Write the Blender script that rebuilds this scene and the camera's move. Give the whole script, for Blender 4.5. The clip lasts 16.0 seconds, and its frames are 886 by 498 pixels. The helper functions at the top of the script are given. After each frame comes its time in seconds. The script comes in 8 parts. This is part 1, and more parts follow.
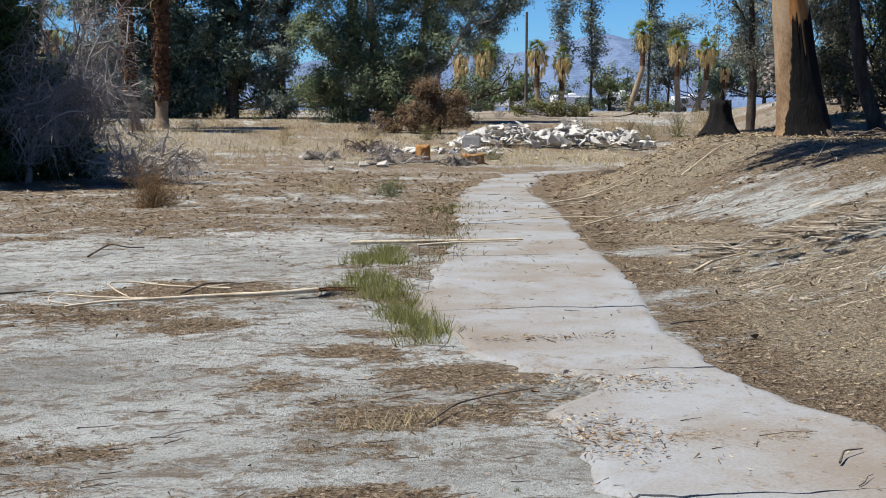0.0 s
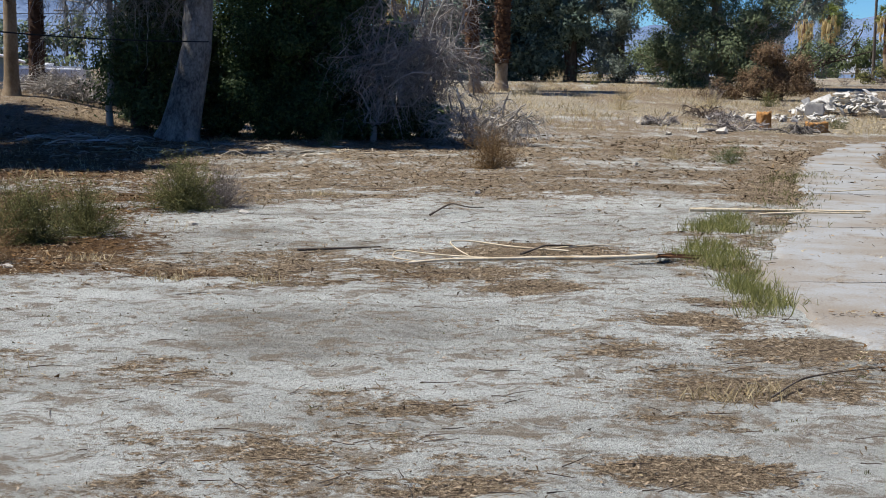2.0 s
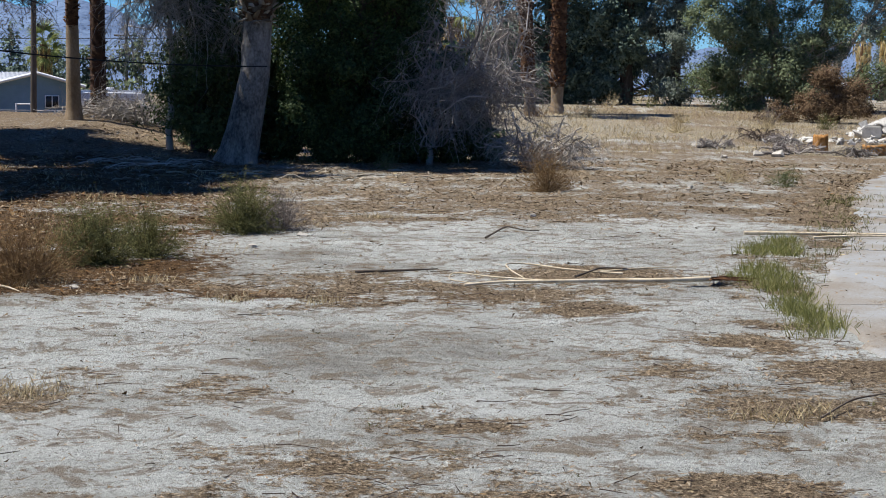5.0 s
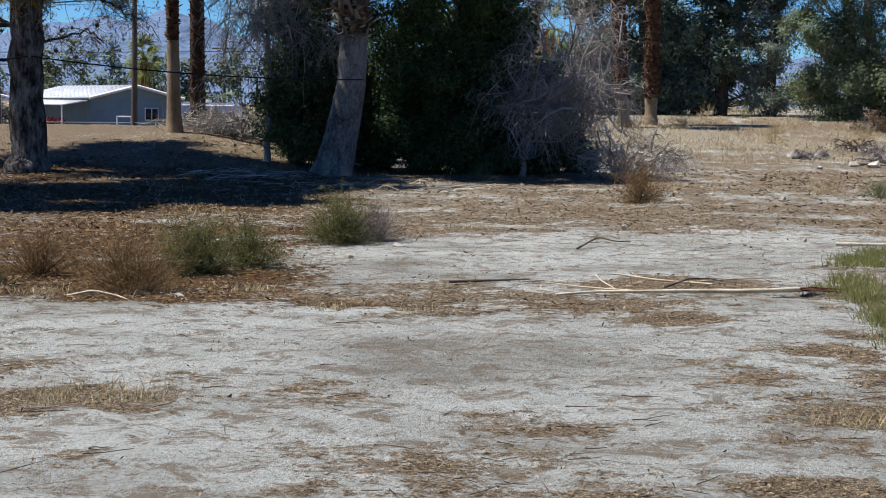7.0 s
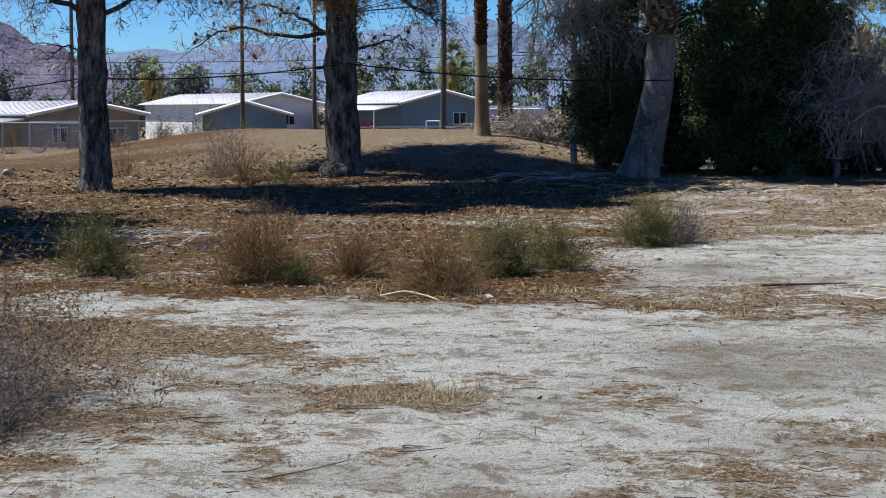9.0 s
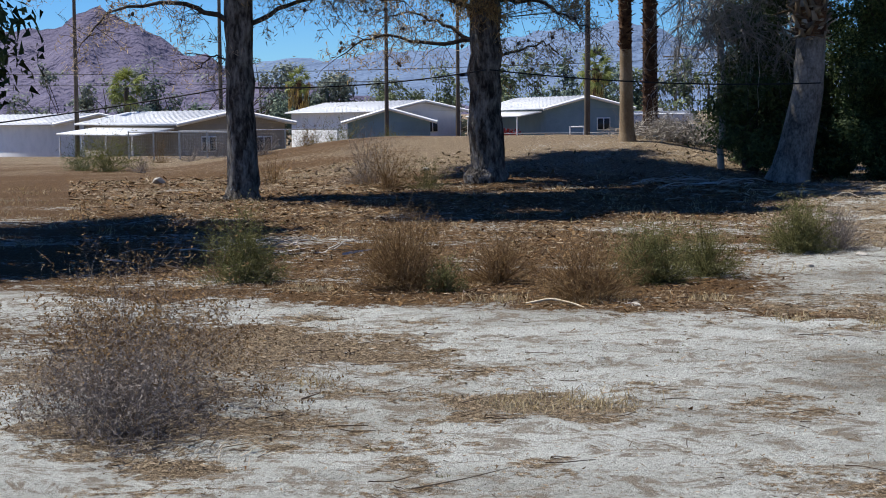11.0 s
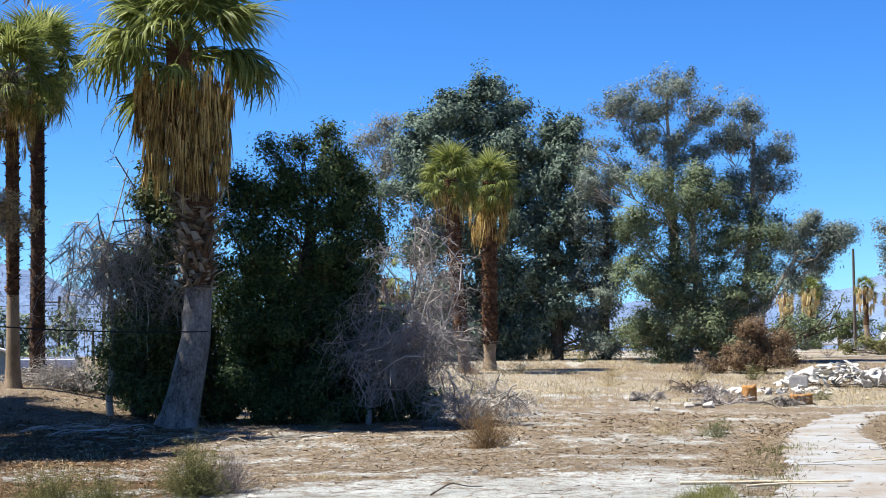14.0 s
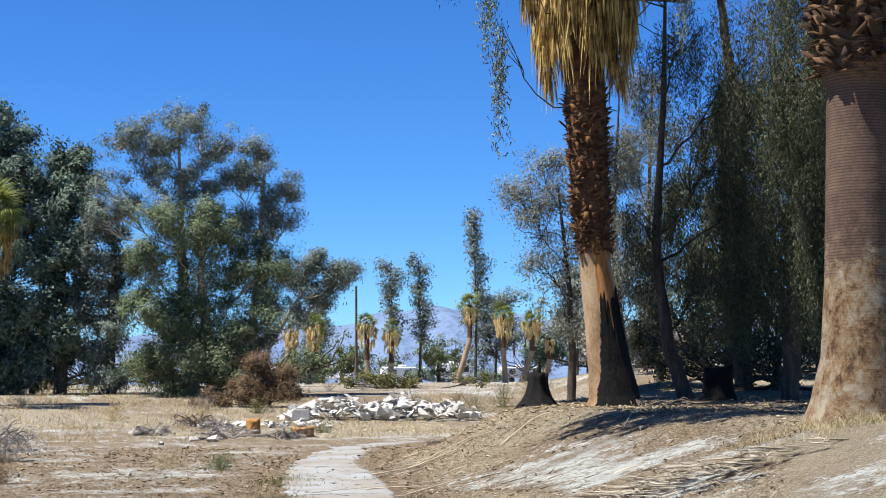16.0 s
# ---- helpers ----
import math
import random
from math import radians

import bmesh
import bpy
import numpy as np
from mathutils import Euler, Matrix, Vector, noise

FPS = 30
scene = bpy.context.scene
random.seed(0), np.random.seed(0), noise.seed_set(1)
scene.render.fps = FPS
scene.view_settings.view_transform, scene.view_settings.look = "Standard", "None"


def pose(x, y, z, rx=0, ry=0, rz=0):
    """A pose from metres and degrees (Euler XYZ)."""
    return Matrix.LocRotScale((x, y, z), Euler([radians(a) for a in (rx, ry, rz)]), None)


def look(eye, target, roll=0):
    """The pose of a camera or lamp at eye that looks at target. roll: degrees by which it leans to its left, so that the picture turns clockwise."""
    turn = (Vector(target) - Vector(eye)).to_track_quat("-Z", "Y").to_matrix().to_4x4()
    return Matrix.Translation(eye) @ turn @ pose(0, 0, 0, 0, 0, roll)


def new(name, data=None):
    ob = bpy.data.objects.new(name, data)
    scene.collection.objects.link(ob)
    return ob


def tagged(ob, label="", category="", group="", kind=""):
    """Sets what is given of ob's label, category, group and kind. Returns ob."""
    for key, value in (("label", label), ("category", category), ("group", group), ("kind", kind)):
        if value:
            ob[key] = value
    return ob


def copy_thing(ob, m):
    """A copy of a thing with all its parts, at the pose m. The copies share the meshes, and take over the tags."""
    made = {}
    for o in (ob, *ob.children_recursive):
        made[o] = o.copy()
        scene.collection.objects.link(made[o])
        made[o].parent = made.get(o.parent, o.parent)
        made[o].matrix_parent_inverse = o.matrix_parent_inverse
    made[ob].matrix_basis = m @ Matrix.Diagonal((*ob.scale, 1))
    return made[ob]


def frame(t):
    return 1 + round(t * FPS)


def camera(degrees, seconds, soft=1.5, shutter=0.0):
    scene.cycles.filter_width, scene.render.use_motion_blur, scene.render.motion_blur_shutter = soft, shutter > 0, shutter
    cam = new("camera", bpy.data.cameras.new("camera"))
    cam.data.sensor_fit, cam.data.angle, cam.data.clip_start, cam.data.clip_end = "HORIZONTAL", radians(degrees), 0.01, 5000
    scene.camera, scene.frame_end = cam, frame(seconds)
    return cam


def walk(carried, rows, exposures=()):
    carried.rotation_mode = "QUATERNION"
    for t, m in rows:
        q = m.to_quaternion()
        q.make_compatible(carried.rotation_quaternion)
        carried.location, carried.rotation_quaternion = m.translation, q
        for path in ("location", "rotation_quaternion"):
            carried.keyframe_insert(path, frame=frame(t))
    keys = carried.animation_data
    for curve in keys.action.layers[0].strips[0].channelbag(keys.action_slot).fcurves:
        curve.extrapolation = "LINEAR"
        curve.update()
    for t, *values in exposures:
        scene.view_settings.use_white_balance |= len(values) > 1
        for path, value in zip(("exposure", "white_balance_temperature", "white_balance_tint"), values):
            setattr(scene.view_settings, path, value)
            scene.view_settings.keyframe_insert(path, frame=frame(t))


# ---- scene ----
cam = camera(31.8, 16.0, soft=1.0)

# seconds, eye, turn (degrees)
PATH = [
    (0, 0.289, 0.285, 1.643, 84.956, -0.217, -13.576),
    (0.5, 0.286, 0.344, 1.642, 84.577, -0.149, -9.819),
    (1, 0.255, 0.315, 1.637, 84.093, -0.208, -6.155),
    (1.5, 0.251, 0.382, 1.625, 83.628, -0.421, -3.349),
    (2, 0.226, 0.360, 1.634, 83.521, -0.994, -1.284),
    (2.5, 0.235, 0.336, 1.646, 84.955, -1.605, -0.019),
    (3, 0.226, 0.360, 1.642, 84.763, -1.370, 0.373),
    (3.5, 0.210, 0.369, 1.626, 84.482, -1.111, 0.491),
    (4, 0.210, 0.361, 1.630, 84.342, -0.995, 0.660),
    (4.62, 0.214, 0.264, 1.641, 84.285, -0.897, 0.735),
    (5.25, 0.225, 0.055, 1.663, 84.391, -0.861, 0.798),
    (5.88, 0.236, -0.149, 1.683, 84.548, -0.836, 1.243),
    (6.5, 0.241, -0.234, 1.691, 84.647, -0.771, 2.462),
    (7, 0.241, -0.190, 1.684, 84.680, -0.668, 4.200),
    (7.5, 0.233, -0.168, 1.681, 84.672, -0.470, 6.434),
    (8, 0.241, -0.248, 1.689, 84.681, -0.253, 9.173),
    (8.5, 0.215, -0.173, 1.678, 84.733, -0.009, 12.265),
    (9, 0.198, -0.127, 1.675, 84.718, 0.188, 15.368),
    (9.2, 0.187, -0.124, 1.676, 84.707, 0.251, 16.589),
    (9.72, 0.175, -0.107, 1.676, 84.548, 0.464, 19.326),
    (10.25, 0.158, -0.072, 1.675, 84.396, 0.686, 20.909),
    (10.78, 0.145, -0.039, 1.672, 84.647, 0.786, 21.023),
    (11.3, 0.145, -0.027, 1.669, 85.697, 0.634, 19.351),
    (11.5, 0.164, -0.036, 1.663, 86.299, 0.511, 18.333),
    (12, 0.223, -0.137, 1.685, 88.093, 0.522, 14.688),
    (12.5, 0.236, -0.207, 1.679, 89.840, 0.506, 9.626),
    (13, 0.264, -0.305, 1.697, 91.264, 0.554, 4.421),
    (13.5, 0.160, -0.523, 1.673, 92.630, 0.549, 0.260),
    (14, 0.080, -0.583, 1.699, 93.809, 0.426, -1.771),
    (14.5, 0.050, -0.638, 1.699, 94.782, 0.267, -3.130),
    (15, 0.073, -0.778, 1.700, 95.315, 0.188, -6.089),
    (15.5, 0.077, -0.909, 1.720, 95.373, 0.271, -12.170),
    (16, 0.017, -1.007, 1.703, 94.918, 0.448, -19.752),
]
walk(cam, [(r[0], pose(*r[1:])) for r in PATH], [(0.0, 0.6), (12.0, 0.6), (12.7, 0.8), (13.4, 1.18), (14.5, 1.28), (15.3, 1.16), (16.0, 1.08)])

# ---- light ----
SUN_AZ, SUN_EL = -87.0, 63.0
world = bpy.data.worlds.new("desert_sky")
scene.world = world
world.use_nodes = True
wt = world.node_tree
sky = wt.nodes.new("ShaderNodeTexSky")
sky.sky_type = "NISHITA"
sky.sun_disc = False
sky.sun_elevation, sky.sun_rotation = radians(SUN_EL), radians(SUN_AZ)
sky.altitude = 2200
sky.air_density, sky.dust_density, sky.ozone_density = 1.0, 0.0, 1.5
tone = wt.nodes.new("ShaderNodeHueSaturation")
tone.inputs["Saturation"].default_value = 1.25
tint = wt.nodes.new("ShaderNodeMix")
tint.data_type, tint.blend_type = "RGBA", "MULTIPLY"
tint.inputs["Factor"].default_value = 1.0
tint.inputs["B"].default_value = (0.56, 0.95, 1.42, 1)
bg = wt.nodes["Background"]
bg.inputs["Strength"].default_value = 0.056
wt.links.new(sky.outputs[0], tone.inputs["Color"])
wt.links.new(tone.outputs[0], tint.inputs["A"])
wt.links.new(tint.outputs["Result"], bg.inputs["Color"])
sun_data = bpy.data.lights.new("sun", "SUN")
sun_data.energy, sun_data.angle, sun_data.color = 5.0, radians(0.53), (1.0, 0.965, 0.90)
sun = new("sun", sun_data)
sun_dir = Vector((math.sin(radians(SUN_AZ)) * math.cos(radians(SUN_EL)), math.cos(radians(SUN_AZ)) * math.cos(radians(SUN_EL)), math.sin(radians(SUN_EL))))
sun.matrix_world = look(tuple(sun_dir * 100), (0, 0, 0))

# ---- materials ----
def node_mat(name):
    m = bpy.data.materials.new(name)
    m.use_nodes = True
    return m, m.node_tree.nodes, m.node_tree.links, m.node_tree.nodes["Principled BSDF"]


def ramp_node(nodes, stops):
    r = nodes.new("ShaderNodeValToRGB")
    while len(r.color_ramp.elements) < len(stops):
        r.color_ramp.elements.new(0.5)
    for e, (p, c) in zip(r.color_ramp.elements, stops):
        e.position, e.color = p, (*c, 1)
    return r


def noise_node(nodes, links, scale, detail=5.0, rough=0.6, stretch=(1, 1, 1), dist=0.0):
    tc = nodes.new("ShaderNodeTexCoord")
    mp = nodes.new("ShaderNodeMapping")
    mp.inputs["Scale"].default_value = stretch
    n = nodes.new("ShaderNodeTexNoise")
    n.inputs["Scale"].default_value, n.inputs["Detail"].default_value = scale, detail
    n.inputs["Roughness"].default_value, n.inputs["Distortion"].default_value = rough, dist
    links.new(tc.outputs["Object"], mp.inputs["Vector"])
    links.new(mp.outputs[0], n.inputs["Vector"])
    return n


def surface(name, stops, scale=4.0, rough=0.85, bump=0.3, fine=30.0, stretch=(1, 1, 1), metal=0.0, bump_dist=0.02):
    """A rough surface: colours from a coarse noise, mottled and raised by a fine one."""
    m, nd, lk, bs = node_mat(name)
    n1 = noise_node(nd, lk, scale, 6, 0.62, stretch, 0.3)
    n2 = noise_node(nd, lk, fine, 4, 0.6, stretch)
    r = ramp_node(nd, stops)
    mix = nd.new("ShaderNodeMath")
    mix.operation = "MULTIPLY_ADD"
    mix.inputs[1].default_value, mix.inputs[2].default_value = 0.45, -0.22
    add = nd.new("ShaderNodeMath")
    lk.new(n2.outputs["Fac"], mix.inputs[0])
    lk.new(n1.outputs["Fac"], add.inputs[0])
    lk.new(mix.outputs[0], add.inputs[1])
    lk.new(add.outputs[0], r.inputs["Fac"])
    lk.new(r.outputs[0], bs.inputs["Base Color"])
    bs.inputs["Roughness"].default_value, bs.inputs["Metallic"].default_value = rough, metal
    bs.inputs["Specular IOR Level"].default_value = 0.25
    if bump:
        b = nd.new("ShaderNodeBump")
        b.inputs["Strength"].default_value, b.inputs["Distance"].default_value = bump, bump_dist
        lk.new(add.outputs[0], b.inputs["Height"])
        lk.new(b.outputs[0], bs.inputs["Normal"])
    return m


def leafy(name, stops, through_light=0.25, rough=0.6, single=0.6, clump=0.9):
    """Leaves, blades and flakes: each piece its own shade, some light passing through."""
    m, nd, lk, bs = node_mat(name)
    g = nd.new("ShaderNodeNewGeometry")
    n = noise_node(nd, lk, clump, 3, 0.6)
    mx = nd.new("ShaderNodeMath")
    mx.operation = "MULTIPLY_ADD"
    mx.inputs[1].default_value = single
    sub = nd.new("ShaderNodeMath")
    sub.operation = "MULTIPLY"
    sub.inputs[1].default_value = 1.0 - single
    lk.new(n.outputs["Fac"], sub.inputs[0])
    lk.new(g.outputs["Random Per Island"], mx.inputs[0])
    lk.new(sub.outputs[0], mx.inputs[2])
    r = ramp_node(nd, stops)
    lk.new(mx.outputs[0], r.inputs["Fac"])
    lk.new(r.outputs[0], bs.inputs["Base Color"])
    bs.inputs["Roughness"].default_value = rough
    bs.inputs["Specular IOR Level"].default_value = 0.14
    if through_light:
        t = nd.new("ShaderNodeBsdfTranslucent")
        lk.new(r.outputs[0], t.inputs["Color"])
        ms = nd.new("ShaderNodeMixShader")
        ms.inputs[0].default_value = through_light
        out = nd["Material Output"]
        lk.new(bs.outputs[0], ms.inputs[1])
        lk.new(t.outputs[0], ms.inputs[2])
        lk.new(ms.outputs[0], out.inputs["Surface"])
    return m


def ringed(name, stops, ring=9.0, scale=3.0, bump=0.5):
    """Palm trunk: mottled, with uneven level rings."""
    m = surface(name, stops, scale, 0.9, 0.25, 22.0, (1, 1, 0.6))
    nd, lk = m.node_tree.nodes, m.node_tree.links
    bs = nd["Principled BSDF"]
    tc = nd.new("ShaderNodeTexCoord")
    w = nd.new("ShaderNodeTexWave")
    w.wave_type, w.bands_direction = "BANDS", "Z"
    w.inputs["Scale"].default_value, w.inputs["Distortion"].default_value, w.inputs["Detail"].default_value = ring, 9.0, 6
    w.inputs["Detail Scale"].default_value = 2.5
    w.inputs["Detail Roughness"].default_value = 0.75
    lk.new(tc.outputs["Object"], w.inputs["Vector"])
    b = nd.new("ShaderNodeBump")
    b.inputs["Strength"].default_value, b.inputs["Distance"].default_value = bump, 0.03
    lk.new(w.outputs["Fac"], b.inputs["Height"])
    old = bs.inputs["Normal"].links[0].from_socket
    lk.new(old, b.inputs["Normal"])
    lk.new(b.outputs[0], bs.inputs["Normal"])
    return m


def ground_material():
    m, nd, lk, bs = node_mat("dry_ground")
    soil_n = noise_node(nd, lk, 0.55, 8, 0.7, (0.6, 1, 1), 0.5)
    soil = ramp_node(nd, [(0.34, (0.247, 0.24, 0.213)), (0.45, (0.4, 0.407, 0.378)), (0.54, (0.492, 0.506, 0.477)), (0.66, (0.558, 0.574, 0.547))])
    lk.new(soil_n.outputs["Fac"], soil.inputs["Fac"])
    grit = noise_node(nd, lk, 36, 6, 0.75, (1, 0.9, 1))
    gr = ramp_node(nd, [(0.36, (0.42, 0.40, 0.37)), (0.44, (0.86, 0.85, 0.84)), (0.53, (1.0, 1.0, 1.0)), (0.64, (1.16, 1.16, 1.15))])
    lk.new(grit.outputs["Fac"], gr.inputs["Fac"])
    mul = nd.new("ShaderNodeMix")
    mul.data_type, mul.blend_type = "RGBA", "MULTIPLY"
    mul.inputs["Factor"].default_value = 0.7
    lk.new(soil.outputs[0], mul.inputs["A"])
    lk.new(gr.outputs[0], mul.inputs["B"])
    # Brown soil patches that also carry the shading of clods and dents as colour.
    speck_shade = noise_node(nd, lk, 3.6, 11, 0.82, (0.9, 1, 1), 0.7)
    sr = ramp_node(nd, [(0.505, (0, 0, 0)), (0.56, (0.8, 0.8, 0.8))])
    lk.new(speck_shade.outputs["Fac"], sr.inputs["Fac"])
    dirt = nd.new("ShaderNodeMix")
    dirt.data_type = "RGBA"
    dirt.inputs["B"].default_value = (0.19, 0.15, 0.105, 1)
    lk.new(sr.outputs[0], dirt.inputs["Factor"])
    lk.new(mul.outputs["Result"], dirt.inputs["A"])
    col = dirt.outputs["Result"]
    chip = noise_node(nd, lk, 34, 7, 0.85)
    for attr, stops in (("litter", [(0.38, (0.03, 0.021, 0.013)), (0.46, (0.116, 0.084, 0.053)), (0.53, (0.21, 0.156, 0.101)), (0.60, (0.445, 0.357, 0.24))]),
                        ("needle", [(0.38, (0.02, 0.0105, 0.005)), (0.46, (0.066, 0.036, 0.0145)), (0.54, (0.122, 0.069, 0.029)), (0.64, (0.22, 0.142, 0.072))]),
                        ("straw", [(0.38, (0.075, 0.058, 0.038)), (0.46, (0.19, 0.155, 0.105)), (0.53, (0.29, 0.245, 0.17)), (0.61, (0.50, 0.44, 0.33))])):
        at = nd.new("ShaderNodeAttribute")
        at.attribute_name = attr
        edge_n = noise_node(nd, lk, 9, 10, 0.8, (0.9, 1, 1), 0.3)
        sub = nd.new("ShaderNodeMath")
        sub.operation = "MULTIPLY_ADD"
        sub.inputs[1].default_value = 2.6
        lk.new(edge_n.outputs["Fac"], sub.inputs[0])
        lk.new(at.outputs["Fac"], sub.inputs[2])
        mr = nd.new("ShaderNodeMapRange")
        mr.interpolation_type = "SMOOTHSTEP"
        mr.inputs["From Min"].default_value, mr.inputs["From Max"].default_value = 1.68, 1.86
        lk.new(sub.outputs[0], mr.inputs["Value"])
        lr = ramp_node(nd, stops)
        lk.new(chip.outputs["Fac"], lr.inputs["Fac"])
        mx = nd.new("ShaderNodeMix")
        mx.data_type = "RGBA"
        lk.new(mr.outputs[0], mx.inputs["Factor"])
        lk.new(col, mx.inputs["A"])
        lk.new(lr.outputs[0], mx.inputs["B"])
        col = mx.outputs["Result"]
    lk.new(col, bs.inputs["Base Color"])
    bs.inputs["Roughness"].default_value = 0.95
    bs.inputs["Specular IOR Level"].default_value = 0.15
    crack = noise_node(nd, lk, 7, 9, 0.75, (0.85, 1, 1), 0.6)
    b = nd.new("ShaderNodeBump")
    b.inputs["Strength"].default_value, b.inputs["Distance"].default_value = 1.0, 0.11
    lk.new(crack.outputs["Fac"], b.inputs["Height"])
    b2 = nd.new("ShaderNodeBump")
    b2.inputs["Strength"].default_value, b2.inputs["Distance"].default_value = 1.0, 0.018
    lk.new(grit.outputs["Fac"], b2.inputs["Height"])
    lk.new(b.outputs[0], b2.inputs["Normal"])
    lk.new(b2.outputs[0], bs.inputs["Normal"])
    return m


M_GROUND = ground_material()
M_CONCRETE = surface("worn_concrete", [(0.34, (0.19, 0.163, 0.13)), (0.45, (0.218, 0.201, 0.176)), (0.52, (0.235, 0.231, 0.218)), (0.6, (0.258, 0.267, 0.268))], 0.55, 0.9, 0.3, 50)


def dirty_slab():
    """Soil and crumbs lie in patches over the concrete."""
    nd, lk = M_CONCRETE.node_tree.nodes, M_CONCRETE.node_tree.links
    bs = nd["Principled BSDF"]
    clean = bs.inputs["Base Color"].links[0].from_socket
    n = noise_node(nd, lk, 1.6, 11, 0.8, (1.2, 0.8, 1), 0.4)
    r = ramp_node(nd, [(0.54, (0, 0, 0)), (0.62, (0.9, 0.9, 0.9))])
    c = noise_node(nd, lk, 40, 5, 0.8)
    cr = ramp_node(nd, [(0.38, (0.05, 0.037, 0.025)), (0.5, (0.16, 0.13, 0.095)), (0.62, (0.34, 0.29, 0.22))])
    mx = nd.new("ShaderNodeMix")
    mx.data_type = "RGBA"
    lk.new(n.outputs["Fac"], r.inputs["Fac"])
    lk.new(c.outputs["Fac"], cr.inputs["Fac"])
    lk.new(r.outputs[0], mx.inputs["Factor"])
    lk.new(clean, mx.inputs["A"])
    lk.new(cr.outputs[0], mx.inputs["B"])
    lk.new(mx.outputs["Result"], bs.inputs["Base Color"])


dirty_slab()
M_PALM_GREY = ringed("grey_palm_trunk", [(0.34, (0.055, 0.048, 0.042)), (0.45, (0.135, 0.122, 0.108)), (0.54, (0.215, 0.198, 0.178)), (0.66, (0.31, 0.285, 0.255))], 6, 1.6, 0.15)
M_PALM_TAN = ringed("tan_palm_trunk", [(0.25, (0.158, 0.105, 0.0612)), (0.5, (0.266, 0.196, 0.122)), (0.75, (0.374, 0.301, 0.218))], 7, 2.0, 0.2)
M_PALM_RUST = ringed("rust_palm_trunk", [(0.24, (0.09, 0.055, 0.03)), (0.42, (0.23, 0.145, 0.078)), (0.56, (0.32, 0.22, 0.13)), (0.76, (0.38, 0.30, 0.205))], 7, 1.3, 0.2)
def massive_trunk():
    """Closely ringed grey-brown bark that is worn away to rough tan wood low down; the step also paints a shadow's
    edge.
    """
    m = ringed("ringed_brown_palm_trunk", [(0.28, (0.052, 0.031, 0.021)), (0.45, (0.082, 0.052, 0.036)), (0.58, (0.105, 0.068, 0.048)), (0.75, (0.145, 0.08, 0.046))], 7.5, 1.6, 0.14)
    nd, lk = m.node_tree.nodes, m.node_tree.links
    bs = nd["Principled BSDF"]
    bark = bs.inputs["Base Color"].links[0].from_socket
    tc = nd.new("ShaderNodeTexCoord")
    w = nd.new("ShaderNodeTexWave")
    w.wave_type, w.bands_direction = "BANDS", "Z"
    w.inputs["Scale"].default_value, w.inputs["Distortion"].default_value, w.inputs["Detail"].default_value = 7.5, 2.6, 5
    w.inputs["Detail Scale"].default_value = 1.6
    lk.new(tc.outputs["Object"], w.inputs["Vector"])
    ring = ramp_node(nd, [(0.0, (0.45, 0.42, 0.4)), (0.16, (0.85, 0.84, 0.83)), (0.5, (1.0, 1.0, 1.0)), (0.9, (1.18, 1.18, 1.17))])
    lk.new(w.outputs["Fac"], ring.inputs["Fac"])
    mul = nd.new("ShaderNodeMix")
    mul.data_type, mul.blend_type = "RGBA", "MULTIPLY"
    mul.inputs["Factor"].default_value = 0.85
    lk.new(bark, mul.inputs["A"])
    lk.new(ring.outputs[0], mul.inputs["B"])
    wn = noise_node(nd, lk, 3.4, 12, 0.82, (1, 1, 0.8), 0.3)
    wood = ramp_node(nd, [(0.40, (0.035, 0.022, 0.013)), (0.45, (0.11, 0.063, 0.03)), (0.49, (0.165, 0.102, 0.05)), (0.53, (0.175, 0.138, 0.092)), (0.60, (0.25, 0.21, 0.15))])
    lk.new(wn.outputs["Fac"], wood.inputs["Fac"])
    sep = nd.new("ShaderNodeSeparateXYZ")
    lk.new(tc.outputs["Object"], sep.inputs[0])
    en = noise_node(nd, lk, 1.7, 8, 0.75, (1, 1, 1.6), 0.4)
    h = nd.new("ShaderNodeMath")
    h.operation = "MULTIPLY_ADD"
    h.inputs[1].default_value = 3.2
    lk.new(en.outputs["Fac"], h.inputs[0])
    lk.new(sep.outputs["Z"], h.inputs[2])
    mr = nd.new("ShaderNodeMapRange")
    mr.interpolation_type = "SMOOTHSTEP"
    mr.inputs["From Min"].default_value, mr.inputs["From Max"].default_value = 3.75, 4.15
    lk.new(h.outputs[0], mr.inputs["Value"])
    mx = nd.new("ShaderNodeMix")
    mx.data_type = "RGBA"
    lk.new(mr.outputs[0], mx.inputs["Factor"])
    lk.new(wood.outputs[0], mx.inputs["A"])
    lk.new(mul.outputs["Result"], mx.inputs["B"])
    lk.new(mx.outputs["Result"], bs.inputs["Base Color"])
    return m


M_PALM_MASSIVE = massive_trunk()
M_PALM_FIBRE = surface("shaggy_palm_fibre", [(0.25, (0.025, 0.013, 0.008)), (0.45, (0.075, 0.037, 0.019)), (0.6, (0.14, 0.075, 0.038)), (0.8, (0.24, 0.16, 0.095))], 5, 0.95, 0.8, 30, (1, 1, 1), 0, 0.05)
M_FIBRE_DARK = surface("dark_shaggy_palm_fibre", [(0.25, (0.02, 0.012, 0.008)), (0.5, (0.06, 0.032, 0.02)), (0.8, (0.13, 0.08, 0.05))], 5, 0.95, 0.8, 30, (1, 1, 1), 0, 0.05)
M_BOOT_DARK = leafy("dark_leaf_bases", [(0.1, (0.02, 0.012, 0.008)), (0.5, (0.065, 0.036, 0.02)), (0.95, (0.17, 0.10, 0.055))], 0.0, 0.9)
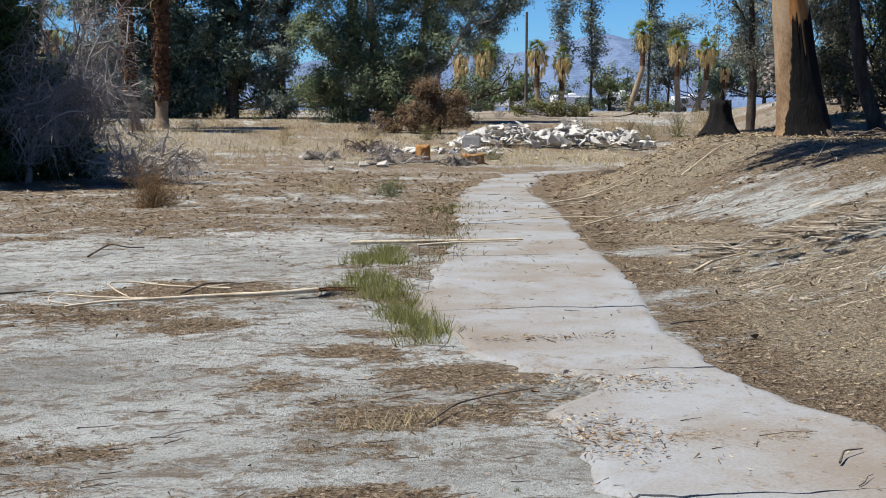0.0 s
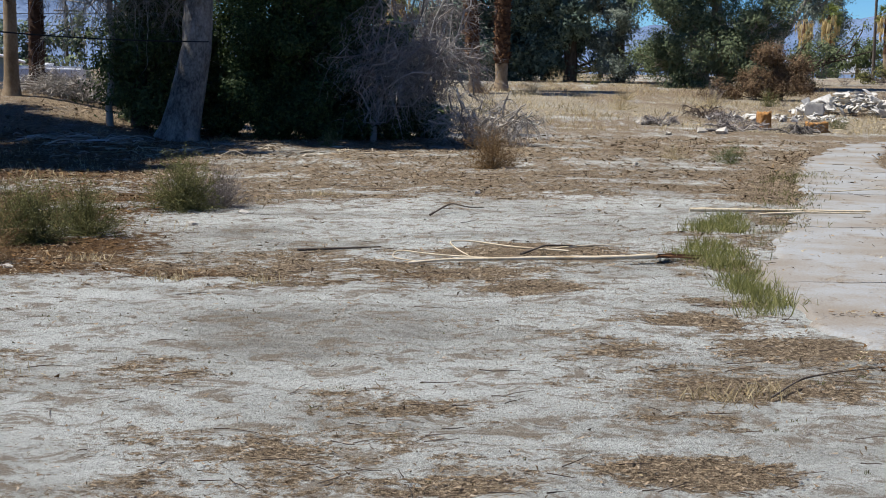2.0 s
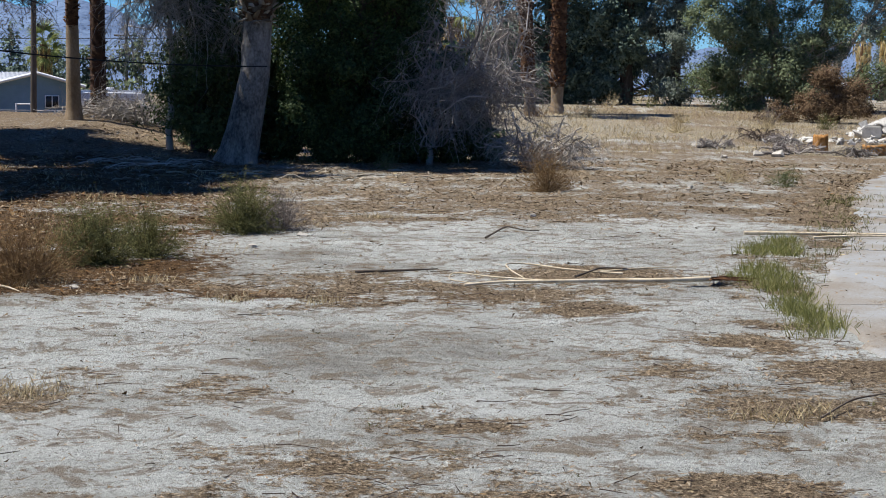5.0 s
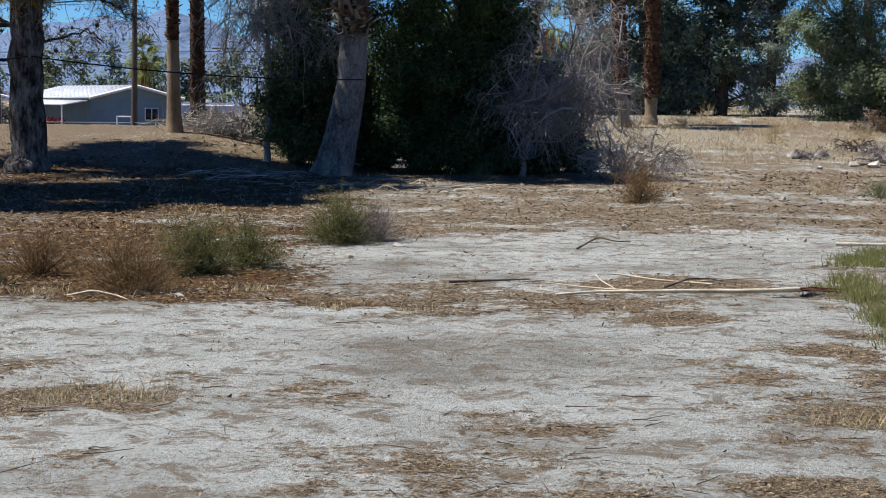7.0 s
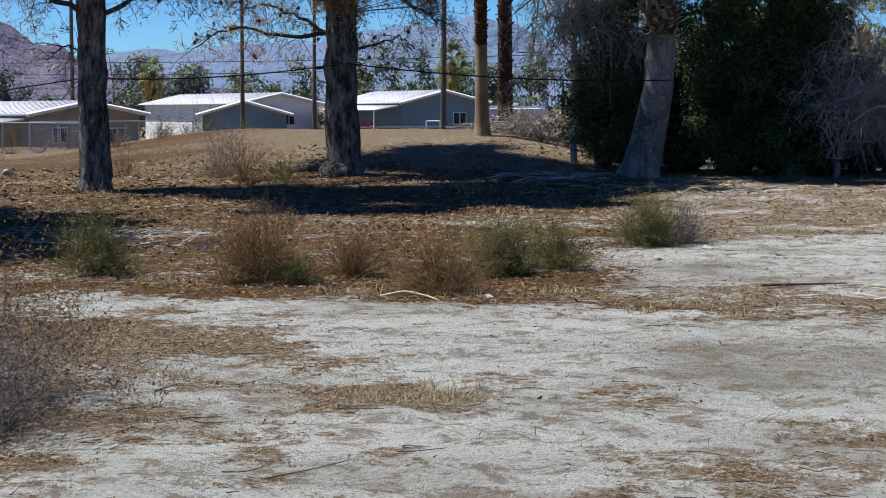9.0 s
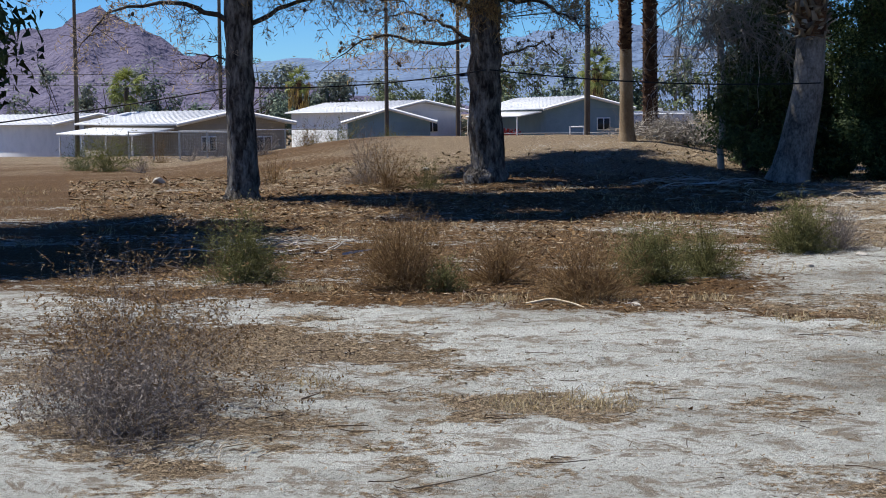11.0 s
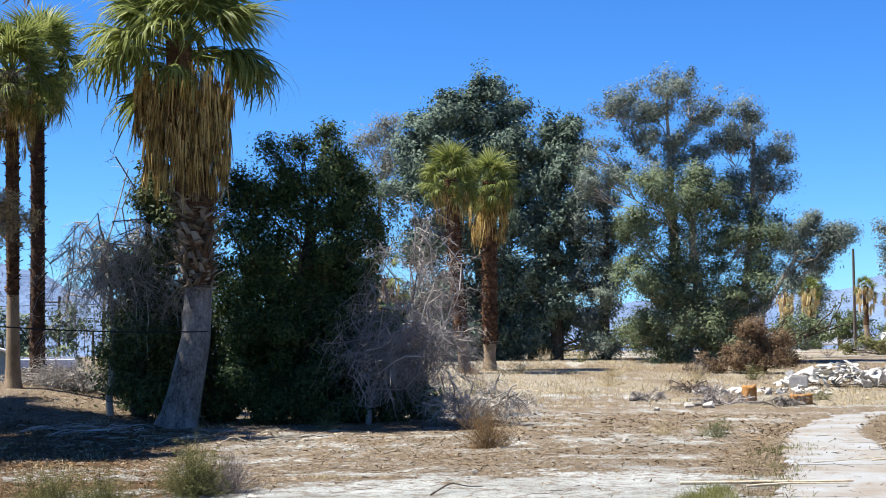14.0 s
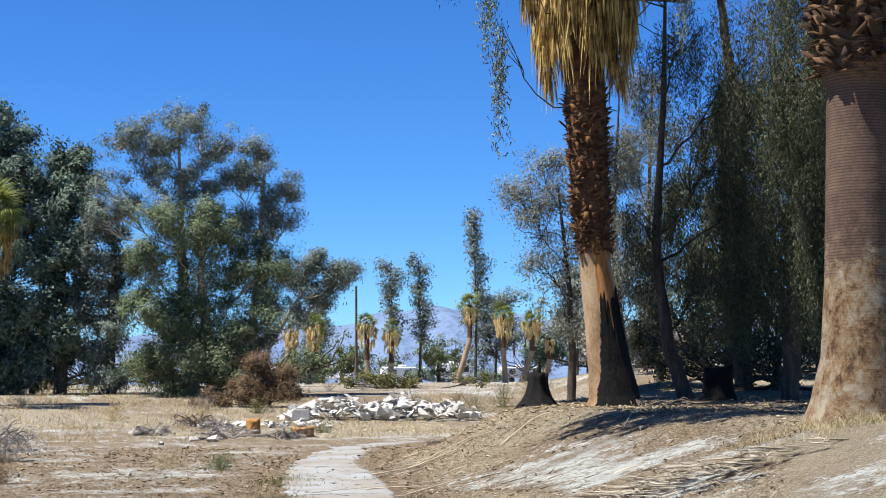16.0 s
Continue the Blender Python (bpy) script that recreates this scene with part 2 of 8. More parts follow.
M_BOOT = leafy("old_leaf_bases", [(0.1, (0.06, 0.04, 0.025)), (0.5, (0.20, 0.15, 0.10)), (0.9, (0.42, 0.37, 0.30))], 0.0, 0.9)
M_BOOT_RED = leafy("rusty_leaf_bases", [(0.1, (0.022, 0.011, 0.006)), (0.55, (0.085, 0.04, 0.02)), (0.92, (0.23, 0.12, 0.05))], 0.0, 0.9)
M_FROND = leafy("palm_frond", [(0.1, (0.075, 0.10, 0.024)), (0.45, (0.18, 0.215, 0.055)), (0.8, (0.32, 0.34, 0.105)), (0.97, (0.56, 0.48, 0.19))], 0.35, 0.5)
M_SKIRT = leafy("dead_palm_fronds", [(0.30, (0.06, 0.036, 0.014)), (0.42, (0.22, 0.14, 0.05)), (0.52, (0.47, 0.325, 0.11)), (0.66, (0.70, 0.53, 0.215))], 0.25, 0.8, 0.3, 3.0)
M_SKIRT_PALE = leafy("pale_dead_fronds", [(0.08, (0.353, 0.239, 0.0966)), (0.4, (0.655, 0.504, 0.229)), (0.8, (0.857, 0.706, 0.374))], 0.15, 0.8)
M_BARK = surface("fissured_bark", [(0.34, (0.025, 0.019, 0.015)), (0.44, (0.08, 0.066, 0.054)), (0.54, (0.185, 0.163, 0.14)), (0.68, (0.33, 0.30, 0.265))], 3.4, 0.95, 1.0, 11, (2.0, 2.0, 0.7), 0, 0.14)
M_BARK_DARK = surface("dark_bark", [(0.25, (0.025, 0.02, 0.016)), (0.5, (0.07, 0.055, 0.042)), (0.8, (0.15, 0.12, 0.095))], 3, 0.95, 0.6, 16, (2, 2, 0.5))
M_BARK_PALE = surface("pale_smooth_bark", [(0.25, (0.22, 0.17, 0.12)), (0.5, (0.40, 0.34, 0.27)), (0.8, (0.56, 0.51, 0.44))], 2, 0.8, 0.3, 12, (2, 2, 0.6))
M_DEADWOOD = leafy("bleached_dead_wood", [(0.1, (0.18, 0.155, 0.135)), (0.5, (0.36, 0.33, 0.295)), (0.9, (0.56, 0.53, 0.48))], 0.0, 0.9)
M_DEADWOOD_DULL = leafy("dull_grey_dead_wood", [(0.1, (0.075, 0.066, 0.06)), (0.5, (0.165, 0.148, 0.135)), (0.9, (0.32, 0.295, 0.27))], 0.0, 0.9)
M_DEADWOOD_GREY = leafy("grey_dead_wood", [(0.1, (0.13, 0.11, 0.10)), (0.5, (0.27, 0.24, 0.22)), (0.9, (0.44, 0.41, 0.38))], 0.0, 0.9)
M_FROND_DRY = leafy("weathered_dry_fronds", [(0.1, (0.13, 0.105, 0.075)), (0.5, (0.30, 0.255, 0.19)), (0.9, (0.52, 0.46, 0.36))], 0.0, 0.9)
M_STICK = surface("dry_frond_stalk", [(0.25, (0.33, 0.24, 0.14)), (0.5, (0.55, 0.46, 0.32)), (0.8, (0.68, 0.60, 0.46))], 6, 0.8, 0.3, 30)
M_TWIG = leafy("dark_twigs", [(0.1, (0.05, 0.038, 0.03)), (0.6, (0.13, 0.10, 0.08)), (0.95, (0.28, 0.24, 0.20))], 0.0, 0.9)
M_NEEDLE = leafy("browned_needles", [(0.1, (0.14, 0.095, 0.05)), (0.4, (0.37, 0.26, 0.13)), (0.7, (0.60, 0.43, 0.2)), (0.95, (0.76, 0.59, 0.3))], 0.4, 0.8)
M_NEEDLE_GREY = leafy("grey_brown_needles", [(0.1, (0.187, 0.141, 0.101)), (0.45, (0.389, 0.296, 0.209)), (0.85, (0.646, 0.511, 0.354))], 0.4, 0.8)
# Green made nearly black, so the leaf colour holds the thicket's shade.
M_OLEANDER = leafy("shade_darkened_green_leaves", [(0.1, (0.014, 0.028, 0.0112)), (0.5, (0.0448, 0.0756, 0.0266)), (0.9, (0.14, 0.175, 0.063))], 0.2, 0.6)
M_THICKET = leafy("mid_green_leaves", [(0.1, (0.03, 0.045, 0.017)), (0.5, (0.075, 0.1, 0.036)), (0.9, (0.15, 0.175, 0.07))], 0.15, 0.6)
M_CYPRESS = leafy("dark_green_foliage", [(0.1, (0.0525, 0.0775, 0.05875)), (0.5, (0.1075, 0.15, 0.11)), (0.9, (0.1938, 0.2438, 0.175))], 0.1, 0.75)
M_EUC = leafy("grey_green_leaves", [(0.1, (0.072, 0.0936, 0.0744)), (0.5, (0.156, 0.186, 0.15)), (0.9, (0.282, 0.312, 0.252))], 0.18, 0.6)
M_EUC_PALE = leafy("pale_feathery_leaves", [(0.1, (0.10, 0.105, 0.078)), (0.5, (0.19, 0.195, 0.148)), (0.9, (0.30, 0.295, 0.235))], 0.25, 0.6)
M_OLIVE = leafy("olive_green_leaves", [(0.1, (0.0625, 0.085, 0.045)), (0.5, (0.1313, 0.165, 0.085)), (0.9, (0.2375, 0.2687, 0.1375))], 0.14, 0.65)
# Grove leaves are coloured darker to carry the shade under the trees.
M_GROVE_SHADE = leafy("shade_darkened_grove_leaves", [(0.1, (0.026, 0.03, 0.017)), (0.5, (0.062, 0.07, 0.036)), (0.9, (0.145, 0.15, 0.082))], 0.1, 0.6)
M_RUSSET = leafy("russet_dry_leaves", [(0.1, (0.075, 0.048, 0.028)), (0.5, (0.17, 0.108, 0.06)), (0.9, (0.31, 0.225, 0.14))], 0.2, 0.8)
M_SAGE = leafy("sage_green_shrub", [(0.1, (0.055, 0.058, 0.022)), (0.5, (0.135, 0.135, 0.05)), (0.9, (0.26, 0.24, 0.10))], 0.2, 0.8)
M_WEED_BROWN = leafy("brown_dry_weed", [(0.1, (0.09, 0.052, 0.023)), (0.5, (0.20, 0.125, 0.056)), (0.9, (0.34, 0.235, 0.125))], 0.1, 0.9)
M_WEED_GREY = leafy("grey_dry_weed", [(0.1, (0.10, 0.082, 0.07)), (0.5, (0.20, 0.17, 0.15)), (0.9, (0.34, 0.30, 0.265))], 0.1, 0.9)
M_GRASS = leafy("green_grass", [(0.1, (0.095, 0.10, 0.026)), (0.5, (0.185, 0.19, 0.06)), (0.9, (0.34, 0.31, 0.13))], 0.25, 0.6)
M_STRAW = leafy("dry_straw", [(0.1, (0.26, 0.19, 0.09)), (0.5, (0.46, 0.37, 0.21)), (0.9, (0.62, 0.54, 0.36))], 0.15, 0.8)
M_FLAKE = leafy("leaf_litter_flakes", [(0.1, (0.0681, 0.0456, 0.0285)), (0.4, (0.159, 0.114, 0.0692)), (0.7, (0.287, 0.22, 0.146)), (0.97, (0.469, 0.418, 0.342))], 0.0, 0.9)
M_FLAKE_RED = leafy("needle_litter_flakes", [(0.1, (0.0585, 0.02808, 0.0117)), (0.5, (0.1482, 0.0819, 0.03354)), (0.95, (0.2574, 0.1755, 0.0897))], 0.0, 0.9)
M_RUBBLE = surface("broken_concrete", [(0.25, (0.33, 0.31, 0.28)), (0.5, (0.49, 0.47, 0.43)), (0.8, (0.62, 0.60, 0.555))], 3, 0.9, 0.6, 18)
M_STONE = surface("field_stone", [(0.25, (0.28, 0.25, 0.21)), (0.5, (0.42, 0.39, 0.34)), (0.8, (0.58, 0.55, 0.50))], 5, 0.9, 0.5, 30)
M_BARE_ORANGE = surface("bare_orange_palm_wood", [(0.3, (0.17, 0.07, 0.022)), (0.5, (0.33, 0.145, 0.045)), (0.7, (0.42, 0.215, 0.08))], 2.2, 0.85, 0.25, 20, (1.4, 1.4, 0.4))
M_CHAR = surface("charred_wood", [(0.25, (0.002, 0.002, 0.002)), (0.5, (0.005, 0.0045, 0.004)), (0.85, (0.016, 0.013, 0.011))], 6, 0.97, 0.9, 25, (1.5, 1.5, 0.4), 0, 0.05)
M_STUMP = surface("orange_stump_bark", [(0.25, (0.12, 0.055, 0.02)), (0.5, (0.34, 0.165, 0.05)), (0.8, (0.48, 0.28, 0.11))], 6, 0.9, 0.8, 22, (1, 1, 0.5), 0, 0.04)
M_ROOF = surface("white_metal_roof", [(0.25, (0.527, 0.542, 0.572)), (0.5, (0.629, 0.645, 0.669)), (0.8, (0.68, 0.688, 0.704))], 1.2, 0.45, 0.05, 10)
M_WALL_BLUE = surface("blue_grey_siding", [(0.25, (0.13, 0.20, 0.25)), (0.5, (0.16, 0.245, 0.30)), (0.8, (0.19, 0.28, 0.34))], 1, 0.7, 0.05, 12)
M_WALL_TAN = surface("tan_siding", [(0.25, (0.23, 0.20, 0.165)), (0.5, (0.29, 0.255, 0.21)), (0.8, (0.34, 0.30, 0.25))], 1, 0.7, 0.05, 12)
M_WALL_WHITE = surface("white_siding", [(0.25, (0.6, 0.61, 0.62)), (0.5, (0.7, 0.71, 0.72)), (0.8, (0.78, 0.78, 0.78))], 1, 0.6, 0.05, 12)
M_DARK_GLASS = surface("dark_window_glass", [(0.3, (0.02, 0.025, 0.03)), (0.7, (0.04, 0.045, 0.05))], 1, 0.08, 0, 4)
M_TRIM = surface("white_painted_trim", [(0.3, (0.68, 0.68, 0.67)), (0.7, (0.8, 0.8, 0.79))], 3, 0.5, 0.05, 20)
M_RED = surface("faded_red_cloth", [(0.3, (0.18, 0.025, 0.03)), (0.7, (0.30, 0.05, 0.05))], 4, 0.8, 0.2, 20)
M_POLE = surface("weathered_pole_wood", [(0.25, (0.05, 0.038, 0.03)), (0.5, (0.10, 0.08, 0.06)), (0.8, (0.17, 0.14, 0.11))], 3, 0.9, 0.4, 20, (2, 2, 0.3))
M_CABLE = surface("black_rubber_cable", [(0.3, (0.008, 0.008, 0.009)), (0.7, (0.02, 0.02, 0.02))], 5, 0.6, 0, 20)
M_STEEL = surface("galvanised_steel", [(0.3, (0.30, 0.31, 0.32)), (0.7, (0.45, 0.46, 0.47))], 6, 0.4, 0.05, 30, (1, 1, 1), 0.8)
# Distance haze is mixed into the base colours of both ranges.
M_MOUNTAIN = surface("hazed_desert_mountain", [(0.25, (0.075, 0.068, 0.115)), (0.5, (0.105, 0.095, 0.152)), (0.8, (0.145, 0.13, 0.185))], 0.006, 0.95, 1.0, 0.03, (1, 1, 0.6), 0, 60)
M_MOUNTAIN_FAR = surface("haze_blue_mountain", [(0.25, (0.0877, 0.132, 0.222)), (0.5, (0.111, 0.163, 0.261)), (0.8, (0.141, 0.199, 0.302))], 0.004, 0.95, 0.8, 0.02, (1, 1, 0.6), 0, 60)
M_TYRE = surface("black_tyre_rubber", [(0.3, (0.01, 0.01, 0.01)), (0.7, (0.03, 0.03, 0.03))], 6, 0.8, 0.1, 30)


# ---- mesh helpers ----
class Geo:
    """Gathers vertices and faces as arrays, and makes one mesh of them."""

    def __init__(self):
        self.v, self.f, self.n = [], [], 0

    def add(self, verts, faces):
        verts = np.asarray(verts, float).reshape(-1, 3)
        self.v.append(verts)
        self.f.append(np.asarray(faces, int) + self.n)
        self.n += len(verts)
        return self

    def mesh(self, name, material, smooth=False):
        me = bpy.data.meshes.new(name)
        v = np.concatenate(self.v)
        loops = np.concatenate([a.reshape(-1) for a in self.f])
        sizes = np.concatenate([np.full(len(a), a.shape[1]) for a in self.f])
        me.vertices.add(len(v))
        me.vertices.foreach_set("co", v.reshape(-1))
        me.loops.add(len(loops))
        me.loops.foreach_set("vertex_index", loops)
        me.polygons.add(len(sizes))
        me.polygons.foreach_set("loop_start", np.concatenate([[0], np.cumsum(sizes)[:-1]]))
        me.update(calc_edges=True)
        me.validate()
        me.materials.append(material)
        if smooth:
            me.polygons.foreach_set("use_smooth", np.ones(len(me.polygons), bool))
        return me


def link_part(name, mesh, parent, label="", m=None, kind=""):
    ob = new(name, mesh)
    ob.parent = parent
    if m is not None:
        ob.matrix_basis = m
    return tagged(ob, label=label, kind=kind)


def thing(name, m, label, category, group="", kind=""):
    ob = new(name)
    ob.empty_display_size = 0.2
    ob.matrix_basis = m
    return tagged(ob, label, category, group, kind)


def tube(geo, pts, radii, n=8, cap=True):
    """A bent round bar along pts."""
    pts = np.asarray(pts, float)
    k = len(pts)
    radii = np.broadcast_to(np.asarray(radii, float), (k,))
    d = np.gradient(pts, axis=0)
    d /= np.linalg.norm(d, axis=1, keepdims=True) + 1e-9
    ref = np.where(np.abs(d[:, 2:3]) < 0.9, np.array([[0, 0, 1.0]]), np.array([[1.0, 0, 0]]))
    if abs(d[0, 2]) >= 0.75:
        ref = np.tile([[1.0, 0, 0]], (k, 1))
    u = np.cross(ref, d)
    u /= np.linalg.norm(u, axis=1, keepdims=True) + 1e-9
    w = np.cross(d, u)
    a = np.arange(n) * 2 * np.pi / n
    ring = pts[:, None] + radii[:, None, None] * (np.cos(a)[None, :, None] * u[:, None] + np.sin(a)[None, :, None] * w[:, None])
    i, j = np.meshgrid(np.arange(k - 1), np.arange(n), indexing="ij")
    q = np.stack([i * n + j, i * n + (j + 1) % n, (i + 1) * n + (j + 1) % n, (i + 1) * n + j], -1).reshape(-1, 4)
    geo.add(ring.reshape(-1, 3), q)
    if cap and n > 3:
        geo.add(ring[-1], [list(range(n))])
        geo.add(ring[0], [list(range(n))[::-1]])


def wander(p0, p1, n, amount, rng, sag=0.0):
    """Points from p0 to p1 along a crooked line."""
    t = np.linspace(0, 1, n)[:, None]
    p = np.asarray(p0, float) * (1 - t) + np.asarray(p1, float) * t
    off = np.cumsum(rng.normal(0, 1, (n, 3)), axis=0)
    off = off - off[0] * (1 - t) - off[-1] * t
    p = p + off * amount / max(1, n ** 0.5)
    p[:, 2:3] -= sag * 4 * t * (1 - t)
    return p


def unit(v):
    return v / (np.linalg.norm(v, axis=-1, keepdims=True) + 1e-9)


def leaves(geo, c, length, width, rng, droop=0.0, up=0.0, face=None):
    """Lens-shaped leaves centred on c, hanging down by droop; face: the ways that their faces look."""
    n = len(c)
    u = rng.normal(0, 1, (n, 3))
    u[:, 2] += up - droop
    u = unit(u)
    if face is None:
        w = unit(np.cross(u, rng.normal(0, 1, (n, 3))))
    else:
        w = unit(np.cross(unit(face), u))
        u = np.cross(w, unit(face))
    s = rng.uniform(0.6, 1.35, (n, 1))
    a, b = u * length * 0.5 * s, w * width * 0.5 * s
    v = np.stack([c - a * 0.8 + b * 1.15, c + a * 1.1, c - a * 0.8 - b * 1.15], 1)
    geo.add(v.reshape(-1, 3), np.arange(3 * n).reshape(n, 3))


def strips(geo, paths, width, rng):
    """Thin flat twigs along many paths at once; paths: an array (count, points, 3)."""
    paths = np.asarray(paths, float)
    m, k = paths.shape[:2]
    d = unit(np.gradient(paths, axis=1))
    side = unit(np.cross(d, rng.normal(0, 1, (m, 1, 3))))
    w = np.linspace(1.0, 0.4, k)[None, :, None] * width * 0.5
    v = np.stack([paths - side * w, paths + side * w], 2)
    base = (np.arange(m) * 2 * k)[:, None, None]
    q = np.array([[2 * r, 2 * r + 1, 2 * r + 3, 2 * r + 2] for r in range(k - 1)])[None]
    geo.add(v.reshape(-1, 3), (base + q).reshape(-1, 4))


def blades(geo, p0, dirs, length, width, rng, bend=0.5, n=4, roll=None):
    """Thin tapering strips from p0 along dirs, bending down."""
    m = len(p0)
    dirs = unit(np.asarray(dirs, float))
    side = unit(np.cross(dirs, np.array([[0, 0, 1.0]]) + rng.normal(0, 0.5 if roll is None else roll, (m, 3))))
    length = np.broadcast_to(length, (m,))[:, None]
    t = np.linspace(0, 1, n)
    rows = []
    for k, s in enumerate(t):
        p = p0 + dirs * length * s
        p = p + np.array([[0, 0, -1.0]]) * (bend * length * s * s)
        ww = width * (1 - s * 0.9) if k else width * 0.8
        rows.append(np.stack([p - side * ww * 0.5, p + side * ww * 0.5], 1))
    v = np.stack(rows, 1)
    base = (np.arange(m) * 2 * n)[:, None, None]
    q = np.array([[2 * k, 2 * k + 1, 2 * k + 3, 2 * k + 2] for k in range(n - 1)])[None]
    geo.add(v.reshape(-1, 3), (base + q).reshape(-1, 4))


def box(geo, x0, y0, z0, x1, y1, z1):
    v = [(x0, y0, z0), (x1, y0, z0), (x1, y1, z0), (x0, y1, z0), (x0, y0, z1), (x1, y0, z1), (x1, y1, z1), (x0, y1, z1)]
    geo.add(v, [(0, 3, 2, 1), (4, 5, 6, 7), (0, 1, 5, 4), (1, 2, 6, 5), (2, 3, 7, 6), (3, 0, 4, 7)])


def hash_noise(x, y, seed=0):
    """Smooth value noise on a unit lattice, for arrays."""
    xi, yi = np.floor(x).astype(np.int64), np.floor(y).astype(np.int64)
    fx, fy = x - xi, y - yi
    fx, fy = fx * fx * (3 - 2 * fx), fy * fy * (3 - 2 * fy)

    def h(a, b):
        k = (a * 374761393 + b * 668265263 + seed * 974711) & 0x7FFFFFFF
        k = ((k ^ (k >> 13)) * 1274126177) & 0x7FFFFFFF
        return ((k ^ (k >> 16)) & 0xFFFF) / 65535.0
    return (h(xi, yi) * (1 - fx) + h(xi + 1, yi) * fx) * (1 - fy) + (h(xi, yi + 1) * (1 - fx) + h(xi + 1, yi + 1) * fx) * fy


def fbm(x, y, seed=0, octaves=4):
    s, a, t = 0.0, 1.0, 0.0
    for k in range(octaves):
        s = s + a * hash_noise(x * 2 ** k, y * 2 ** k, seed + k)
        t += a
        a *= 0.55
    return s / t


# ---- the lie of the land ----
def sm(a, b, t):
    t = np.clip((t - a) / (b - a), 0, 1)
    return t * t * (3 - 2 * t)


def height(x, y):
    x = np.asarray(x, float); y = np.asarray(y, float)
    a = x / np.maximum(y, 6.0)
    edge = 4.4 + 0.26 * np.maximum(y - 9.4, 0) + 0.03 * np.maximum(y - 30, 0) ** 2
    bank = 1.18 * sm(0, 1, (x - edge) / (6.5 - 2.7 * sm(18, 28, y))) * (1 - 0.6 * sm(34, 46, y) * (1 - sm(0.40, 0.50, a)))
    rise = (1.3 * sm(46, 90, y) + 0.45 * sm(90, 150, y)) * sm(-0.10, -0.02, a)
    mound = 0.98 * np.exp(-((y - 45) / 7.5) ** 2) * sm(0.11, 0.24, -a) * (1 - sm(0.40, 0.62, -a))
    drop = -1.5 * sm(56, 80, y) * sm(0.06, 0.14, -a)
    hill = 1.6 * sm(33, 65, y) * sm(0.42, 0.52, a)
    return hill + bank + rise + mound + drop


def spot(x, y, z=None, turn=True, dz=0.0):
    """A pose on the ground at x, y, turned to the open clearing."""
    return pose(x, y, (float(height(x, y)) if z is None else z) + dz, 0, 0, -math.degrees(math.atan2(x, y)) if turn else 0)


def disc(x, y, cx, cy, rx, ry):
    return np.exp(-(((x - cx) / rx) ** 2 + ((y - cy) / ry) ** 2) ** 1.6)


def litter_patches():
    """Lens-shaped drifts of litter over the bare soil."""
    rng = np.random.default_rng(77)
    out = []
    for k in range(760):
        r = 6.0 * (24 / 6.0) ** rng.uniform(0, 1)
        a = math.radians(rng.uniform(-34, 14))
        w = (0.05 + 0.34 * rng.uniform(0, 1) ** 3.0) * (0.75 + r / 20)
        out.append((r * math.sin(a), r * math.cos(a), w, w * rng.uniform(0.35, 0.8), rng.uniform(0.14, 0.5) * (0.6 + 0.4 * min(1.0, r / 11)), rng.normal(0, 0.5)))
    return out


PATCHES = litter_patches()


